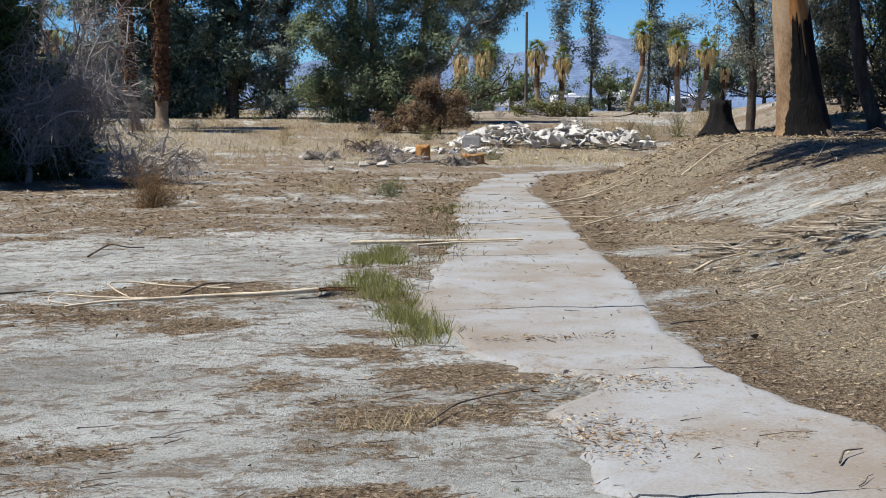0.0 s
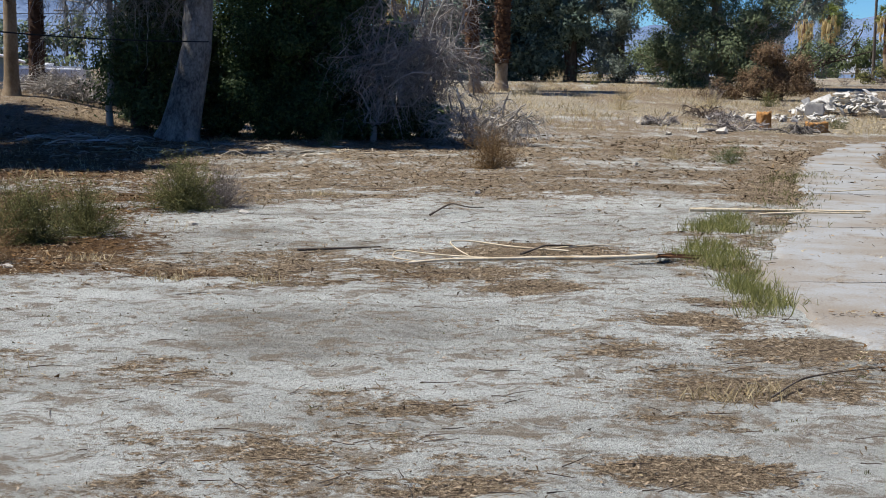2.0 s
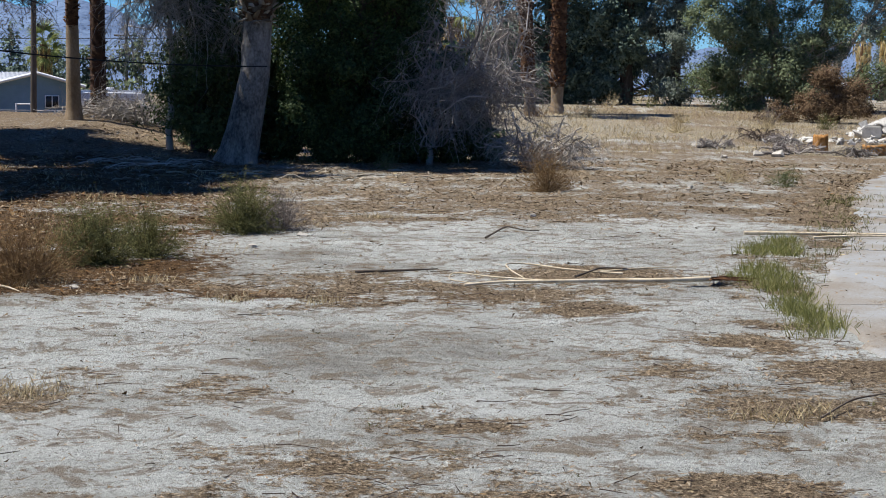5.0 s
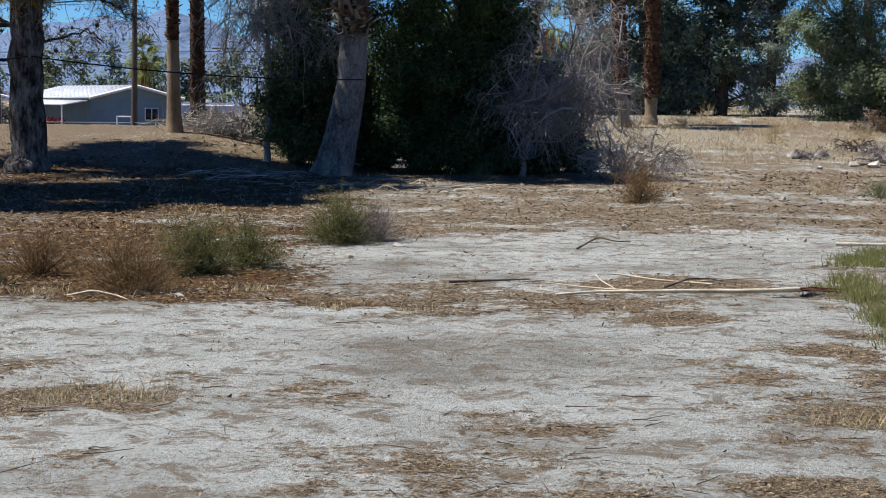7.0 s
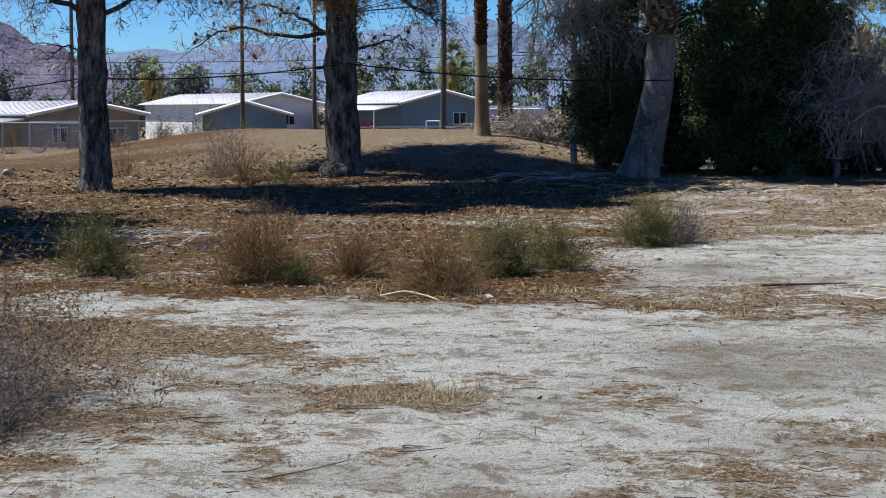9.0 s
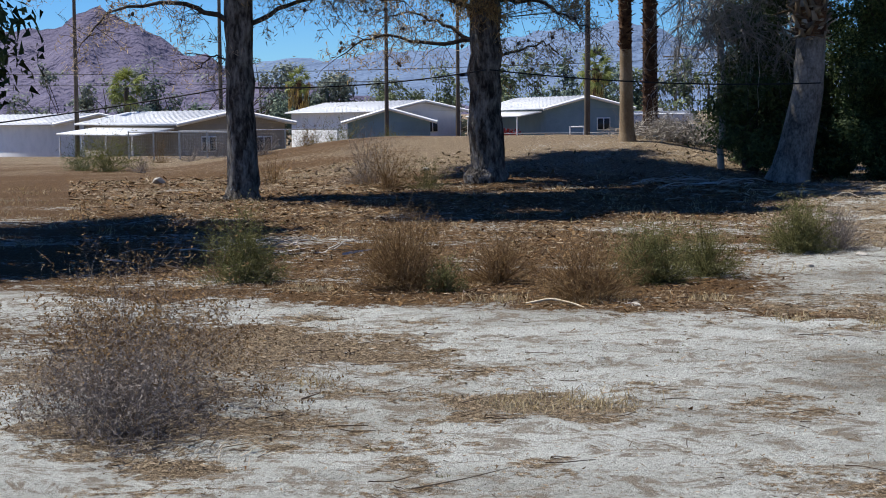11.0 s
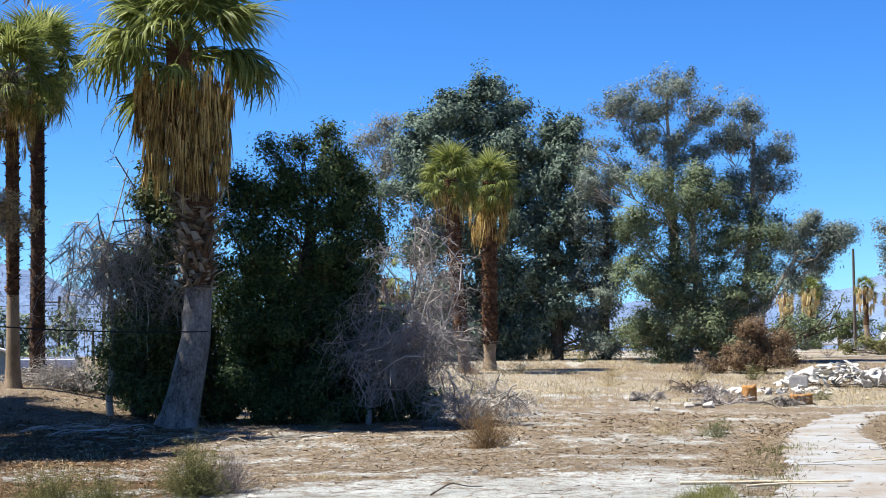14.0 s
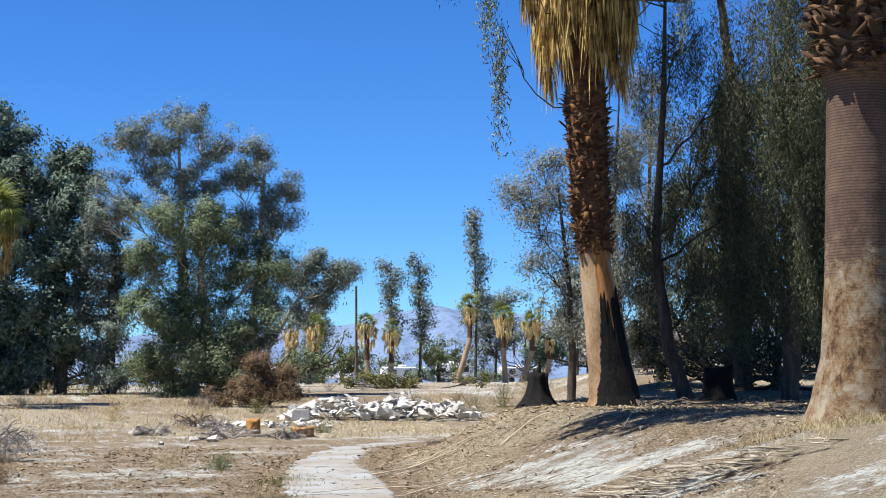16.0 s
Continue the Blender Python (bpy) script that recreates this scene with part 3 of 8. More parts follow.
def covers(x, y):
    """How much of leaf litter, pine needles and straw lies on the ground at x, y."""
    a = x / np.maximum(y, 5.0)
    e = x - (4.4 + 0.26 * np.maximum(y - 9.4, 0) + 0.03 * np.maximum(y - 30, 0) ** 2)
    n1, n2, n3 = fbm(x * 0.55, y * 0.75, 11), fbm(x * 1.7, y * 2.2, 21), fbm(x * 0.16, y * 0.2, 31)
    n4 = fbm(x * 4.2, y * 5.0, 61, 2)
    lit = 0.155 + 0.42 * sm(13.5, 23, y) + 0.6 * (n2 - 0.5) + 0.75 * (n1 - 0.5) + 0.5 * (n4 - 0.5)
    flat_x, flat_y, add = np.ravel(x), np.ravel(y), np.zeros(np.size(x))
    for cx, cy, rx, ry, k, sk in PATCHES:
        near = np.nonzero((np.abs(flat_x - cx) < 2 * rx) & (np.abs(flat_y - cy) < 2 * rx + 2 * ry))[0]
        if len(near):
            dx = flat_x[near] - cx
            add[near] = np.maximum(add[near], k * disc(dx, flat_y[near] - cy + sk * dx * 0.4, 0, 0, rx, ry))
    lit = lit + add.reshape(np.shape(x))
    lit = lit + 0.5 * np.exp(-((y - 13.0 + 0.25 * x * 0.3) / 1.1) ** 2) * sm(2.2, 1.0, x) * (0.5 + n2)
    for cx, cy, rx, ry, k in ((0.1, 6.9, 0.34, 0.22, 0.2), (1.5, 6.6, 0.5, 0.3, 0.65), (-1.1, 8.7, 0.5, 0.3, 0.35), (1.9, 8.3, 0.6, 0.35, 0.45), (-2.4, 8.4, 0.75, 0.4, 0.42),
                              (2.8, 8.6, 0.4, 0.9, 0.5), (2.8, 9.7, 0.7, 0.4, 0.5), (-4.3, 7.0, 0.8, 0.8, 0.5), (-5.4, 9.4, 1.5, 1.6, 0.45), (-4.9, 10.2, 1.5, 0.7, 0.4), (0.6, 14.7, 2.2, 0.7, 0.45), (-4.2, 9.75, 0.5, 0.14, 0.5)):
        lit = lit + k * disc(x, y, cx, cy, rx, ry)
    for cx, cy, rx, ry, k in ((-0.7, 16.9, 3.0, 2.1, 0.55), (2.9, 20.0, 2.4, 1.6, 0.5), (-5.4, 12.3, 1.7, 0.5, 0.6), (-2.2, 15.2, 1.5, 0.8, 0.4), (1.5, 11.2, 3.2, 1.4, 0.25),
                              (-1.5, 10.6, 2.4, 1.2, 0.25), (-0.6, 7.2, 1.5, 0.7, 0.16), (10.2, 20.0, 1.5, 3.2, 0.58), (8.9, 15.4, 0.9, 1.4, 0.5), (7.6, 12.6, 0.6, 0.5, 0.5), (9.0, 22.5, 0.9, 2.0, 0.45), (6.8, 18.0, 0.6, 1.0, 0.4), (8.2, 13.6, 0.9, 0.35, 0.3)):
        lit = lit - k * disc(x, y, cx, cy, rx, ry)
    lit = lit + (0.26 + 0.6 * n1) * sm(-0.42, 0.0, e) + 0.3 * np.exp(-((e + 2.35) / 0.6) ** 2) * sm(9.6, 11, y)
    lit = lit + 0.9 * disc(x, y, 17.5, 32.0, 5.5, 8.0)
    lit = np.where(y > 42, lit + 0.7 * (fbm(x * 0.12, y * 0.07, 53) - 0.45), lit)
    nd = sm(0.06, 0.22, -a + 0.25 * (n3 - 0.5)) * sm(11.6, 13.6, y + 1.4 * (n1 - 0.5)) * (0.70 + 0.9 * (n1 - 0.5) + 0.4 * (n2 - 0.5)) * sm(75, 50, y)
    nd = nd - 0.55 * sm(33.5, 38.5, y + 2.0 * (n1 - 0.5)) * sm(-19, -13, x) - 0.4 * sm(42, 50, y)
    nd = nd - 0.25 * disc(x, y, -8.0, 40, 3.0, 6) - 0.14 * sm(29, 37, y + 3.0 * (n2 - 0.5)) * sm(-11, -16, x)
    lit = lit + 0.4 * sm(29, 37, y) * sm(-11, -16, x)
    lit = lit + 0.25 * sm(0.08, 0.16, -a) * sm(18, 26, y)
    nd = nd + 0.4 * disc(x, y, -7.2, 10.4, 2.0, 1.4) + 0.2 * disc(x, y, -4.6, 7.2, 0.8, 0.8) + 0.2 * disc(x, y, -5.8, 9.6, 1.6, 1.9)
    nd = nd + 0.5 * np.exp(-((y - 12.6) / 0.5) ** 2) * sm(1.5, 0.0, x) * (n2 * 1.6)
    st = sm(38, 52, y) * sm(-0.06, 0.02, a) * sm(0.36, 0.62, fbm(x * 0.22, y * 0.12, 51)) * (0.45 + 0.6 * n1) * sm(260, 120, y) + 0.95 * sm(-0.1, 0.9, e) * (n2 * 1.1 + n1 * 0.7 - 0.26) * sm(60, 40, y) + 0.35 * disc(x, y, -2.4, 8.4, 0.6, 0.3)
    st = st - 0.95 * disc(x, y, 10.2, 20.0, 1.5, 3.0) - 0.7 * disc(x, y, 8.9, 15.4, 0.9, 1.4) - 0.5 * disc(x, y, 7.6, 16.6, 0.7, 0.5) - 0.5 * disc(x, y, 8.8, 22.6, 0.8, 1.2)
    st = st + 0.3 * sm(-0.3, 0.1, e + 2.2) * sm(0.2, -0.2, e + 1.6) * sm(10, 12, y)
    return np.clip(lit, 0, 1), np.clip(nd, 0, 1), np.clip(st, 0, 1)


# ---- ground ----
def graded(lo, hi, step, far, grow, back):
    mid = list(np.arange(lo, hi + 1e-6, step))
    s, v = step, mid[-1]
    up = []
    while v < far:
        s *= grow
        v += s
        up.append(v)
    s, v = step, mid[0]
    down = []
    while v > -far:
        s *= back
        v -= s
        down.append(v)
    return np.array(down[::-1] + mid + up)


def build_ground():
    xs = graded(-9, 11.5, 0.13, 4600, 1.07, 1.07)
    ys = graded(5.8, 17, 0.125, 4600, 1.038, 1.25)
    X, Y = np.meshgrid(xs, ys)
    Z = height(X, Y)
    near = sm(120, 40, np.hypot(X, Y))
    Z = Z + near * (0.10 * (fbm(X * 0.35, Y * 0.35, 5) - 0.5) * sm(3, 14, Y) + 0.05 * (fbm(X * 1.3, Y * 1.6, 7) - 0.5) + 0.034 * (fbm(X * 4.4, Y * 5, 9, 2) - 0.5))
    e = X - (4.4 + 0.26 * np.maximum(Y - 9.4, 0))
    flat = np.exp(-((e + 1.1) / 1.1) ** 4) * sm(43, 36, Y)
    Z = np.where(near > 0, Z * (1 - flat) + (-0.006) * flat, Z)
    g = Geo()
    ny, nx = X.shape
    i, j = np.meshgrid(np.arange(ny - 1), np.arange(nx - 1), indexing="ij")
    q = np.stack([i * nx + j, i * nx + j + 1, (i + 1) * nx + j + 1, (i + 1) * nx + j], -1).reshape(-1, 4)
    g.add(np.stack([X, Y, Z], -1).reshape(-1, 3), q)
    me = g.mesh("ground", M_GROUND, True)
    for nm, arr in zip(("litter", "needle", "straw"), covers(X, Y)):
        at = me.attributes.new(nm, "FLOAT", "POINT")
        at.data.foreach_set("value", arr.reshape(-1).astype(np.float32))
    return tagged(new("ground", me), "pale crusted desert soil with patches of brown leaf litter", "ground", kind="structure")


build_ground()


def lerp_curve(pts, y):
    pts = np.array(pts)
    return np.interp(y, pts[:, 1], pts[:, 0])


def build_path():
    left = [(2.3, -4), (2.35, 5), (2.46, 6.4), (2.62, 7.5), (2.9, 8.4), (3.55, 9.2), (3.4, 9.48), (3.05, 9.7), (2.86, 10.4), (3.0, 11.2), (3.1, 12.4), (3.36, 13.9), (4.0, 15.8), (4.45, 17.4), (5.7, 22.0), (7.8, 30.2), (9.3, 34.5), (11.4, 39.5), (14.6, 43.4)]
    right = [(4.6, -4), (4.55, 5), (4.42, 7.5), (4.3, 8.8), (4.34, 9.6), (4.92, 12.0), (5.42, 13.6), (5.9, 15.5), (6.65, 18.9), (8.4, 25.6), (9.8, 32.0), (12.6, 39.4), (16.6, 44)]
    joints = [-4, 0.2, 3.3, 6.35, 9.5, 12.62, 17.3, 22.2, 27.5, 34, 42.5]
    path = thing("path", pose(0, 0, 0), "cracked pale concrete cart path with ragged dirt-covered edges", "path", kind="structure")
    rng = np.random.default_rng(3)
    for k, (y0, y1) in enumerate(zip(joints[:-1], joints[1:])):
        n, m = max(8, int((y1 - y0) / 0.16)), 34
        ys = np.linspace(y0 + 0.010, y1 - 0.010, n)
        wob = 0.24 * (fbm(ys * 1.3, ys * 0 + 2.0, 40) - 0.5) * 2 + 0.12 * (fbm(ys * 4, ys * 0 + 7.0, 43) - 0.5) * 2
        wob2 = 0.10 * (fbm(ys * 1.7, ys * 0 + 5.0, 41) - 0.5) * 2 + 0.05 * (fbm(ys * 6, ys * 0 + 1.0, 44) - 0.5) * 2
        xl, xr = lerp_curve(left, ys) + wob, lerp_curve(right, ys) + wob2
        s = np.linspace(0, 1, m)[None]
        X = xl[:, None] * (1 - s) + xr[:, None] * s
        cross = np.linspace(-1, 1, m)[None] * np.ones((n, 1))
        u = (ys[:, None] - y0) / (y1 - y0)
        fray = 0.035 * (fbm(X * 11.0, X * 0 + 3.1 * k, 52) - 0.5) * ((u < 0.01) * 1.0 + (u > 0.99) * -1.0)
        Y = ys[:, None] + fray + 0.14 * ((fbm(X * 2.4, X * 0 + 7.3 * k, 50) - 0.5) * 2 * (1 - u) + (fbm(X * 2.4, X * 0 + 7.3 * (k + 1), 50) - 0.5) * 2 * u)
        tilt = rng.normal(0, 0.004)
        Z = 0.014 + 0.006 * (fbm(X * 1.1, Y * 1.1, 47) - 0.5) + tilt * cross + rng.uniform(0, 0.006)
        edge = np.minimum(s, 1 - s) < 0.001
        Z = np.where(edge, Z - 0.05, Z)
        top = np.stack([X, Y, Z], -1).reshape(-1, 3)
        g = Geo()
        i, j = np.meshgrid(np.arange(n - 1), np.arange(m - 1), indexing="ij")
        q = np.stack([i * m + j, i * m + j + 1, (i + 1) * m + j + 1, (i + 1) * m + j], -1).reshape(-1, 4)
        g.add(top, q)
        rim = list(range(m)) + [r * m + m - 1 for r in range(1, n)] + [(n - 1) * m + c for c in range(m - 2, -1, -1)] + [r * m for r in range(n - 2, 0, -1)]
        p = top[rim]
        low = p.copy()
        low[:, 2] -= 0.09
        c = len(rim)
        g.add(np.concatenate([p, low]), [(b, (b + 1) % c, (b + 1) % c + c, b + c) for b in range(c)][::1])
        link_part("slab", g.mesh("slab", M_CONCRETE, False), path)


build_path()


# ---- palms ----
def fan_frond(seed, petiole, blade, segs=22, droop=0.5):
    """One fan leaf: a stalk along x, then pleated ribs that spread and hang at the tips."""
    rng = np.random.default_rng(seed)
    g = Geo()
    t = np.linspace(0, 1, 5)
    stalk = np.stack([petiole * t, 0 * t, -0.12 * petiole * t * t], -1)
    tube(g, stalk, np.linspace(0.03, 0.014, 5), 4, False)
    tip = stalk[-1]
    ang = np.radians(np.linspace(-115, 115, segs)) + rng.normal(0, 0.04, segs)
    ln = blade * (0.72 + 0.28 * np.cos(ang * 0.8)) * rng.uniform(0.75, 1.15, segs)
    side = np.stack([-np.sin(ang), np.cos(ang), rng.normal(0, 0.35, segs)], -1)
    side = unit(side)
    rows = []
    bend = droop * rng.uniform(0.6, 1.4, segs)
    p = np.repeat(tip[None], segs, 0)
    rad_d = np.stack([np.cos(ang), np.sin(ang), 0 * ang], -1)
    tilt0 = 0.15 + 0.2 * np.abs(np.sin(ang)) + rng.normal(0, 0.06, segs)
    last = 0.0
    for s, w in ((0.0, 0.012), (0.25, 0.042), (0.45, 0.042), (0.64, 0.022), (0.84, 0.012), (1.0, 0.003)):
        phi = tilt0 + bend * ((s + last) * 0.5) ** 1.7
        step = ln * (s - last)
        p = p + rad_d * (step * np.cos(phi))[:, None] - np.array([[0, 0, 1.0]]) * (step * np.sin(phi))[:, None]
        last = s
        rows.append(np.stack([p - side * w * blade * 0.5, p + side * w * blade * 0.5], 1))
    v = np.stack(rows, 1)
    k = len(rows)
    base = (np.arange(segs) * 2 * k)[:, None, None]
    q = np.array([[2 * r, 2 * r + 1, 2 * r + 3, 2 * r + 2] for r in range(k - 1)])[None]
    g.add(v.reshape(-1, 3), (base + q).reshape(-1, 4))
    return g.mesh("frond", M_FROND)


FRONDS = {}


def frond_meshes(blade):
    key = round(blade, 2)
    if key not in FRONDS:
        FRONDS[key] = [fan_frond(100 + k, blade * 0.95, blade, 38, (0.7, 1.4, 2.1, 2.4)[k]) for k in range(4)]
    return FRONDS[key]


def palm(name, m, label, group, trunk_pts, trunk_r, mats, boots, skirt, crown, blade, n_frond, seed, trunk_label="", rings=26, pale=None, spread=(-46, 84)):
    """A fan palm. trunk_pts: (x, z) along the trunk; boots: (z0, z1, count, reach); skirt: (z0, z1, radius, strips); crown: height of the heart."""
    rng = np.random.default_rng(seed)
    p = thing(name, m, label, "palm tree", group)
    tp = np.array(trunk_pts)
    tr = np.array(trunk_r)
    zs = np.linspace(tp[0, 1], crown, rings * 3)
    xs = np.interp(zs, tp[:, 1], tp[:, 0])
    rr = np.interp(zs, tr[:, 0], tr[:, 1]) * (1 + (0.012 if rings < 40 else 0.004) * rng.normal(0, 1, len(zs)))
    cut = mats[2]
    low = zs <= max(cut, zs[1])
    for nm, mat, sel in (("trunk", mats[0], low), ("upper_trunk", mats[1], zs >= zs[low].max() - 1e-6)):
        if sel.sum() < 2:
            continue
        g = Geo()
        tube(g, np.stack([xs, 0 * xs, zs], -1)[sel], rr[sel], 20)
        link_part(nm, g.mesh(nm, mat, True), p, trunk_label if nm == "trunk" else "")
    if boots:
        z0, z1, cnt, reach, bmat = boots
        wide = 0.27 if cnt < 600 else 0.17
        g = Geo()
        for k in range(cnt):
            z = z0 + (z1 - z0) * (k + rng.uniform(-0.4, 0.4)) / cnt
            th = k * 2.399 + rng.normal(0, 0.2)
            r = float(np.interp(z, tr[:, 0], tr[:, 1]))
            cx = float(np.interp(z, tp[:, 1], tp[:, 0]))
            o = np.array([math.cos(th), math.sin(th), 0])
            s = np.array([-math.sin(th), math.cos(th), 0])
            L = reach * rng.uniform(0.6, 1.3)
            w = r * wide * rng.uniform(0.6, 1.3)
            up = np.array([0, 0, 1.0])
            lean = rng.normal(0, 0.9)
            a = np.array([cx, 0, z]) + o * (r * 0.92)
            b = a + up * L * rng.uniform(-0.35, 0.85) + o * L * rng.uniform(0.2, 0.75) + s * lean * L * 0.6
            v = [a - s * w, a + s * w, b + s * w * 0.45, b - s * w * 0.45]
            v += [q - o * 0.05 for q in v]
            g.add(v, [(0, 1, 2, 3), (7, 6, 5, 4), (0, 4, 5, 1), (1, 5, 6, 2), (2, 6, 7, 3), (3, 7, 4, 0)])
        link_part("stub_sheath", g.mesh("stub_sheath", bmat), p, "crossed stubs of cut dead leaf stalks", kind="stuff")
    if skirt:
        z0, z1, rad, cnt = skirt
        g = Geo()
        nc = max(40, cnt // 24)
        per = max(6, cnt // nc)
        f = np.sort(rng.uniform(0.0, 1.0, nc)) ** 0.75
        th = np.arange(nc) * 2.399 + rng.normal(0, 0.35, nc)
        hub_r = rad * (0.52 + 0.34 * f ** 0.6) * rng.uniform(0.66, 1.14, nc)
        hub_z = z0 + (z1 - z0) * (0.26 + 0.74 * f)
        long = np.clip((z1 - z0) * rng.uniform(0.12, 0.3, nc), 0.28, 0.85)
        lift = rng.uniform(-0.14, 0.14, nc)
        kk = np.repeat(np.arange(nc), per)
        n_all = len(kk)
        o = np.stack([np.cos(th), np.sin(th), 0 * th], -1)[kk]
        s = np.stack([-np.sin(th), np.cos(th), 0 * th], -1)[kk]
        wide = rng.normal(0, 1, n_all)[:, None]
        p0 = np.stack([np.interp(hub_z, tp[:, 1], tp[:, 0]), 0 * th, hub_z], -1)[kk] + o * hub_r[kk][:, None] + s * wide * 0.075 * rad + rng.normal(0, 1, (n_all, 3)) * np.array([0.03, 0.03, 0.10]) * rad
        dirs = o * (lift[kk][:, None] + rng.normal(0, 0.05, (n_all, 1))) + s * (wide * 0.05 + rng.normal(0, 0.06, (n_all, 1))) - np.array([[0, 0, 1.0]])
        blades(g, p0, dirs, np.maximum(long[kk] * rng.uniform(0.45, 1.15, n_all), 0.15), rad * (0.034 if rings > 10 else 0.09), rng, 0.04, 3, 1.5)
        link_part("skirt", g.mesh("skirt", pale or M_SKIRT), p, "hanging thatch of straw-coloured dead fronds", kind="stuff")
    top = np.array([float(np.interp(crown, tp[:, 1], tp[:, 0])), 0, crown])
    ms = frond_meshes(blade)
    for k in range(n_frond):
        f = (k + 0.5) / n_frond
        pitch = spread[0] + (spread[1] - spread[0]) * f ** 0.95 + rng.normal(0, 10)
        az = k * 137.5 + rng.normal(0, 12)
        v = 1 if pitch < -25 else (3 if pitch < 8 else (2 if pitch < 36 else (1 if pitch < 56 else 0)))
        s = rng.uniform(0.72, 1.15) * (1.05 if pitch > 62 else 1)
        mm = pose(top[0], 0, top[2] - 0.35 * (1 - f), 0, 0, az) @ pose(0, 0, 0, rng.normal(0, 24), -pitch, 0) @ Matrix.Diagonal((s, s, s, 1))
        link_part("frond", ms[v], p, m=mm)
    return p


C_X, C_Y = -10.27, 42.09
PALMS = "fan palms of the old park"
palm("fan_palm", spot(-4.75, 35.7, dz=-0.05), "stout fan palm with leaning grey trunk and straw skirt", PALMS,
     [(-0.22, 0), (-0.12, 0.4), (0.03, 1.1), (0.22, 2.1), (0.27, 3.3), (0.22, 4.8), (-0.1, 7.2), (-0.2, 9)], [(0, 0.54), (0.25, 0.46), (0.8, 0.40), (2.2, 0.335), (3.4, 0.33), (5.0, 0.42), (9, 0.3)],
     (M_PALM_GREY, M_PALM_FIBRE, 3.4), (3.2, 5.4, 300, 0.4, M_BOOT), (5.0, 8.2, 1.28, 4400), 9.05, 1.5, 68, 1, "smooth grey trunk swelling at its leaning foot", spread=(-12, 84))
palm("fan_palm", spot(C_X, C_Y, dz=-0.1), "tall slim fan palm with pale lower trunk and rusty stubs", PALMS,
     [(0, 0), (-0.05, 4), (-0.15, 10)], [(0, 0.27), (0.5, 0.2), (2.6, 0.165), (4.0, 0.18), (10, 0.17)],
     (M_PALM_TAN, M_PALM_FIBRE, 2.6), (2.5, 7.0, 380, 0.13, M_BOOT_RED), (6.0, 8.2, 0.8, 1400), 8.7, 1.0, 56, 2, "smooth pale tan trunk")
palm("fan_palm", spot(C_X + 0.1, C_Y + 2.4, dz=-0.1), "tall slim fan palm with a dark shaggy trunk", PALMS,
     [(0, 0), (-0.02, 4), (-0.1, 11)], [(0, 0.3), (0.6, 0.22), (4.0, 0.2), (11, 0.19)],
     (M_FIBRE_DARK, M_FIBRE_DARK, 0.5), (0.3, 8.6, 560, 0.14, M_BOOT_DARK), (7.4, 8.8, 0.9, 800), 9.4, 1.0, 56, 3)
palm("fan_palm", spot(4.55, 72.7, dz=-0.05), "fan palm with brown shaggy trunk and golden skirt on the bank", PALMS,
     [(0, 0), (0.05, 9.5)], [(0, 0.38), (0.6, 0.28), (1.3, 0.3), (1.5, 0.36), (9.5, 0.33)],
     (M_PALM_TAN, M_PALM_FIBRE, 1.4), (1.2, 6.0, 380, 0.24, M_BOOT_RED), (5.5, 8.3, 1.15, 1700), 9.0, 0.95, 60, 4, "bare pale foot of the trunk")
palm("fan_palm", spot(3.25, 70.3, dz=-0.05), "fan palm with slim brown shaggy trunk beside its twin", PALMS,
     [(0, 0), (-0.3, 4), (-0.62, 9.5)], [(0, 0.34), (0.6, 0.25), (1.4, 0.26), (1.6, 0.33), (9.5, 0.3)],
     (M_PALM_TAN, M_PALM_FIBRE, 1.4), (1.2, 7.0, 380, 0.24, M_BOOT_RED), (6.6, 8.3, 1.0, 1100), 9.0, 0.95, 60, 5, "bare pale foot of the trunk")
palm("fan_palm", spot(14.72, 29.1, dz=-0.08), "big fan palm with rust-orange scarred trunk and thick straw skirt", PALMS,
     [(0.0, 0), (-0.06, 0.6), (-0.2, 1.6), (-0.38, 3.2), (-0.46, 4.5), (-0.52, 6.5), (-0.62, 12)], [(0, 0.64), (0.3, 0.54), (0.9, 0.45), (2.0, 0.385), (3.2, 0.335), (3.6, 0.38), (6.3, 0.44), (12, 0.35)],
     (M_PALM_RUST, M_PALM_FIBRE, 3.45), (3.3, 6.8, 950, 0.21, M_BOOT_RED), (5.75, 11.2, 1.5, 5200), 11.7, 1.05, 52, 6, "smooth trunk, orange and grey with a fire scar")
palm("fan_palm", spot(12.62, 17.3, dz=-0.2), "massive fan palm with ringed pinkish-brown trunk on the bank", PALMS,
     [(0, 0), (0.1, 1), (0.15, 4), (0.15, 8)], [(0, 0.78), (0.35, 0.66), (1.0, 0.56), (2.2, 0.49), (4.0, 0.45), (4.8, 0.43), (5.1, 0.55), (8, 0.4)],
     (M_PALM_MASSIVE, M_PALM_MASSIVE, 4.9), (4.95, 6.8, 900, 0.3, M_BOOT_DARK), (6.2, 8.1, 1.2, 1500), 8.6, 1.05, 44, 7, "ringed trunk, worn tan below, brown above with some shade in the colour", rings=58)

scar_owner = [o for o in bpy.data.objects if o.name.startswith("fan_palm") and "scarred" in o.get("label", "")][0]


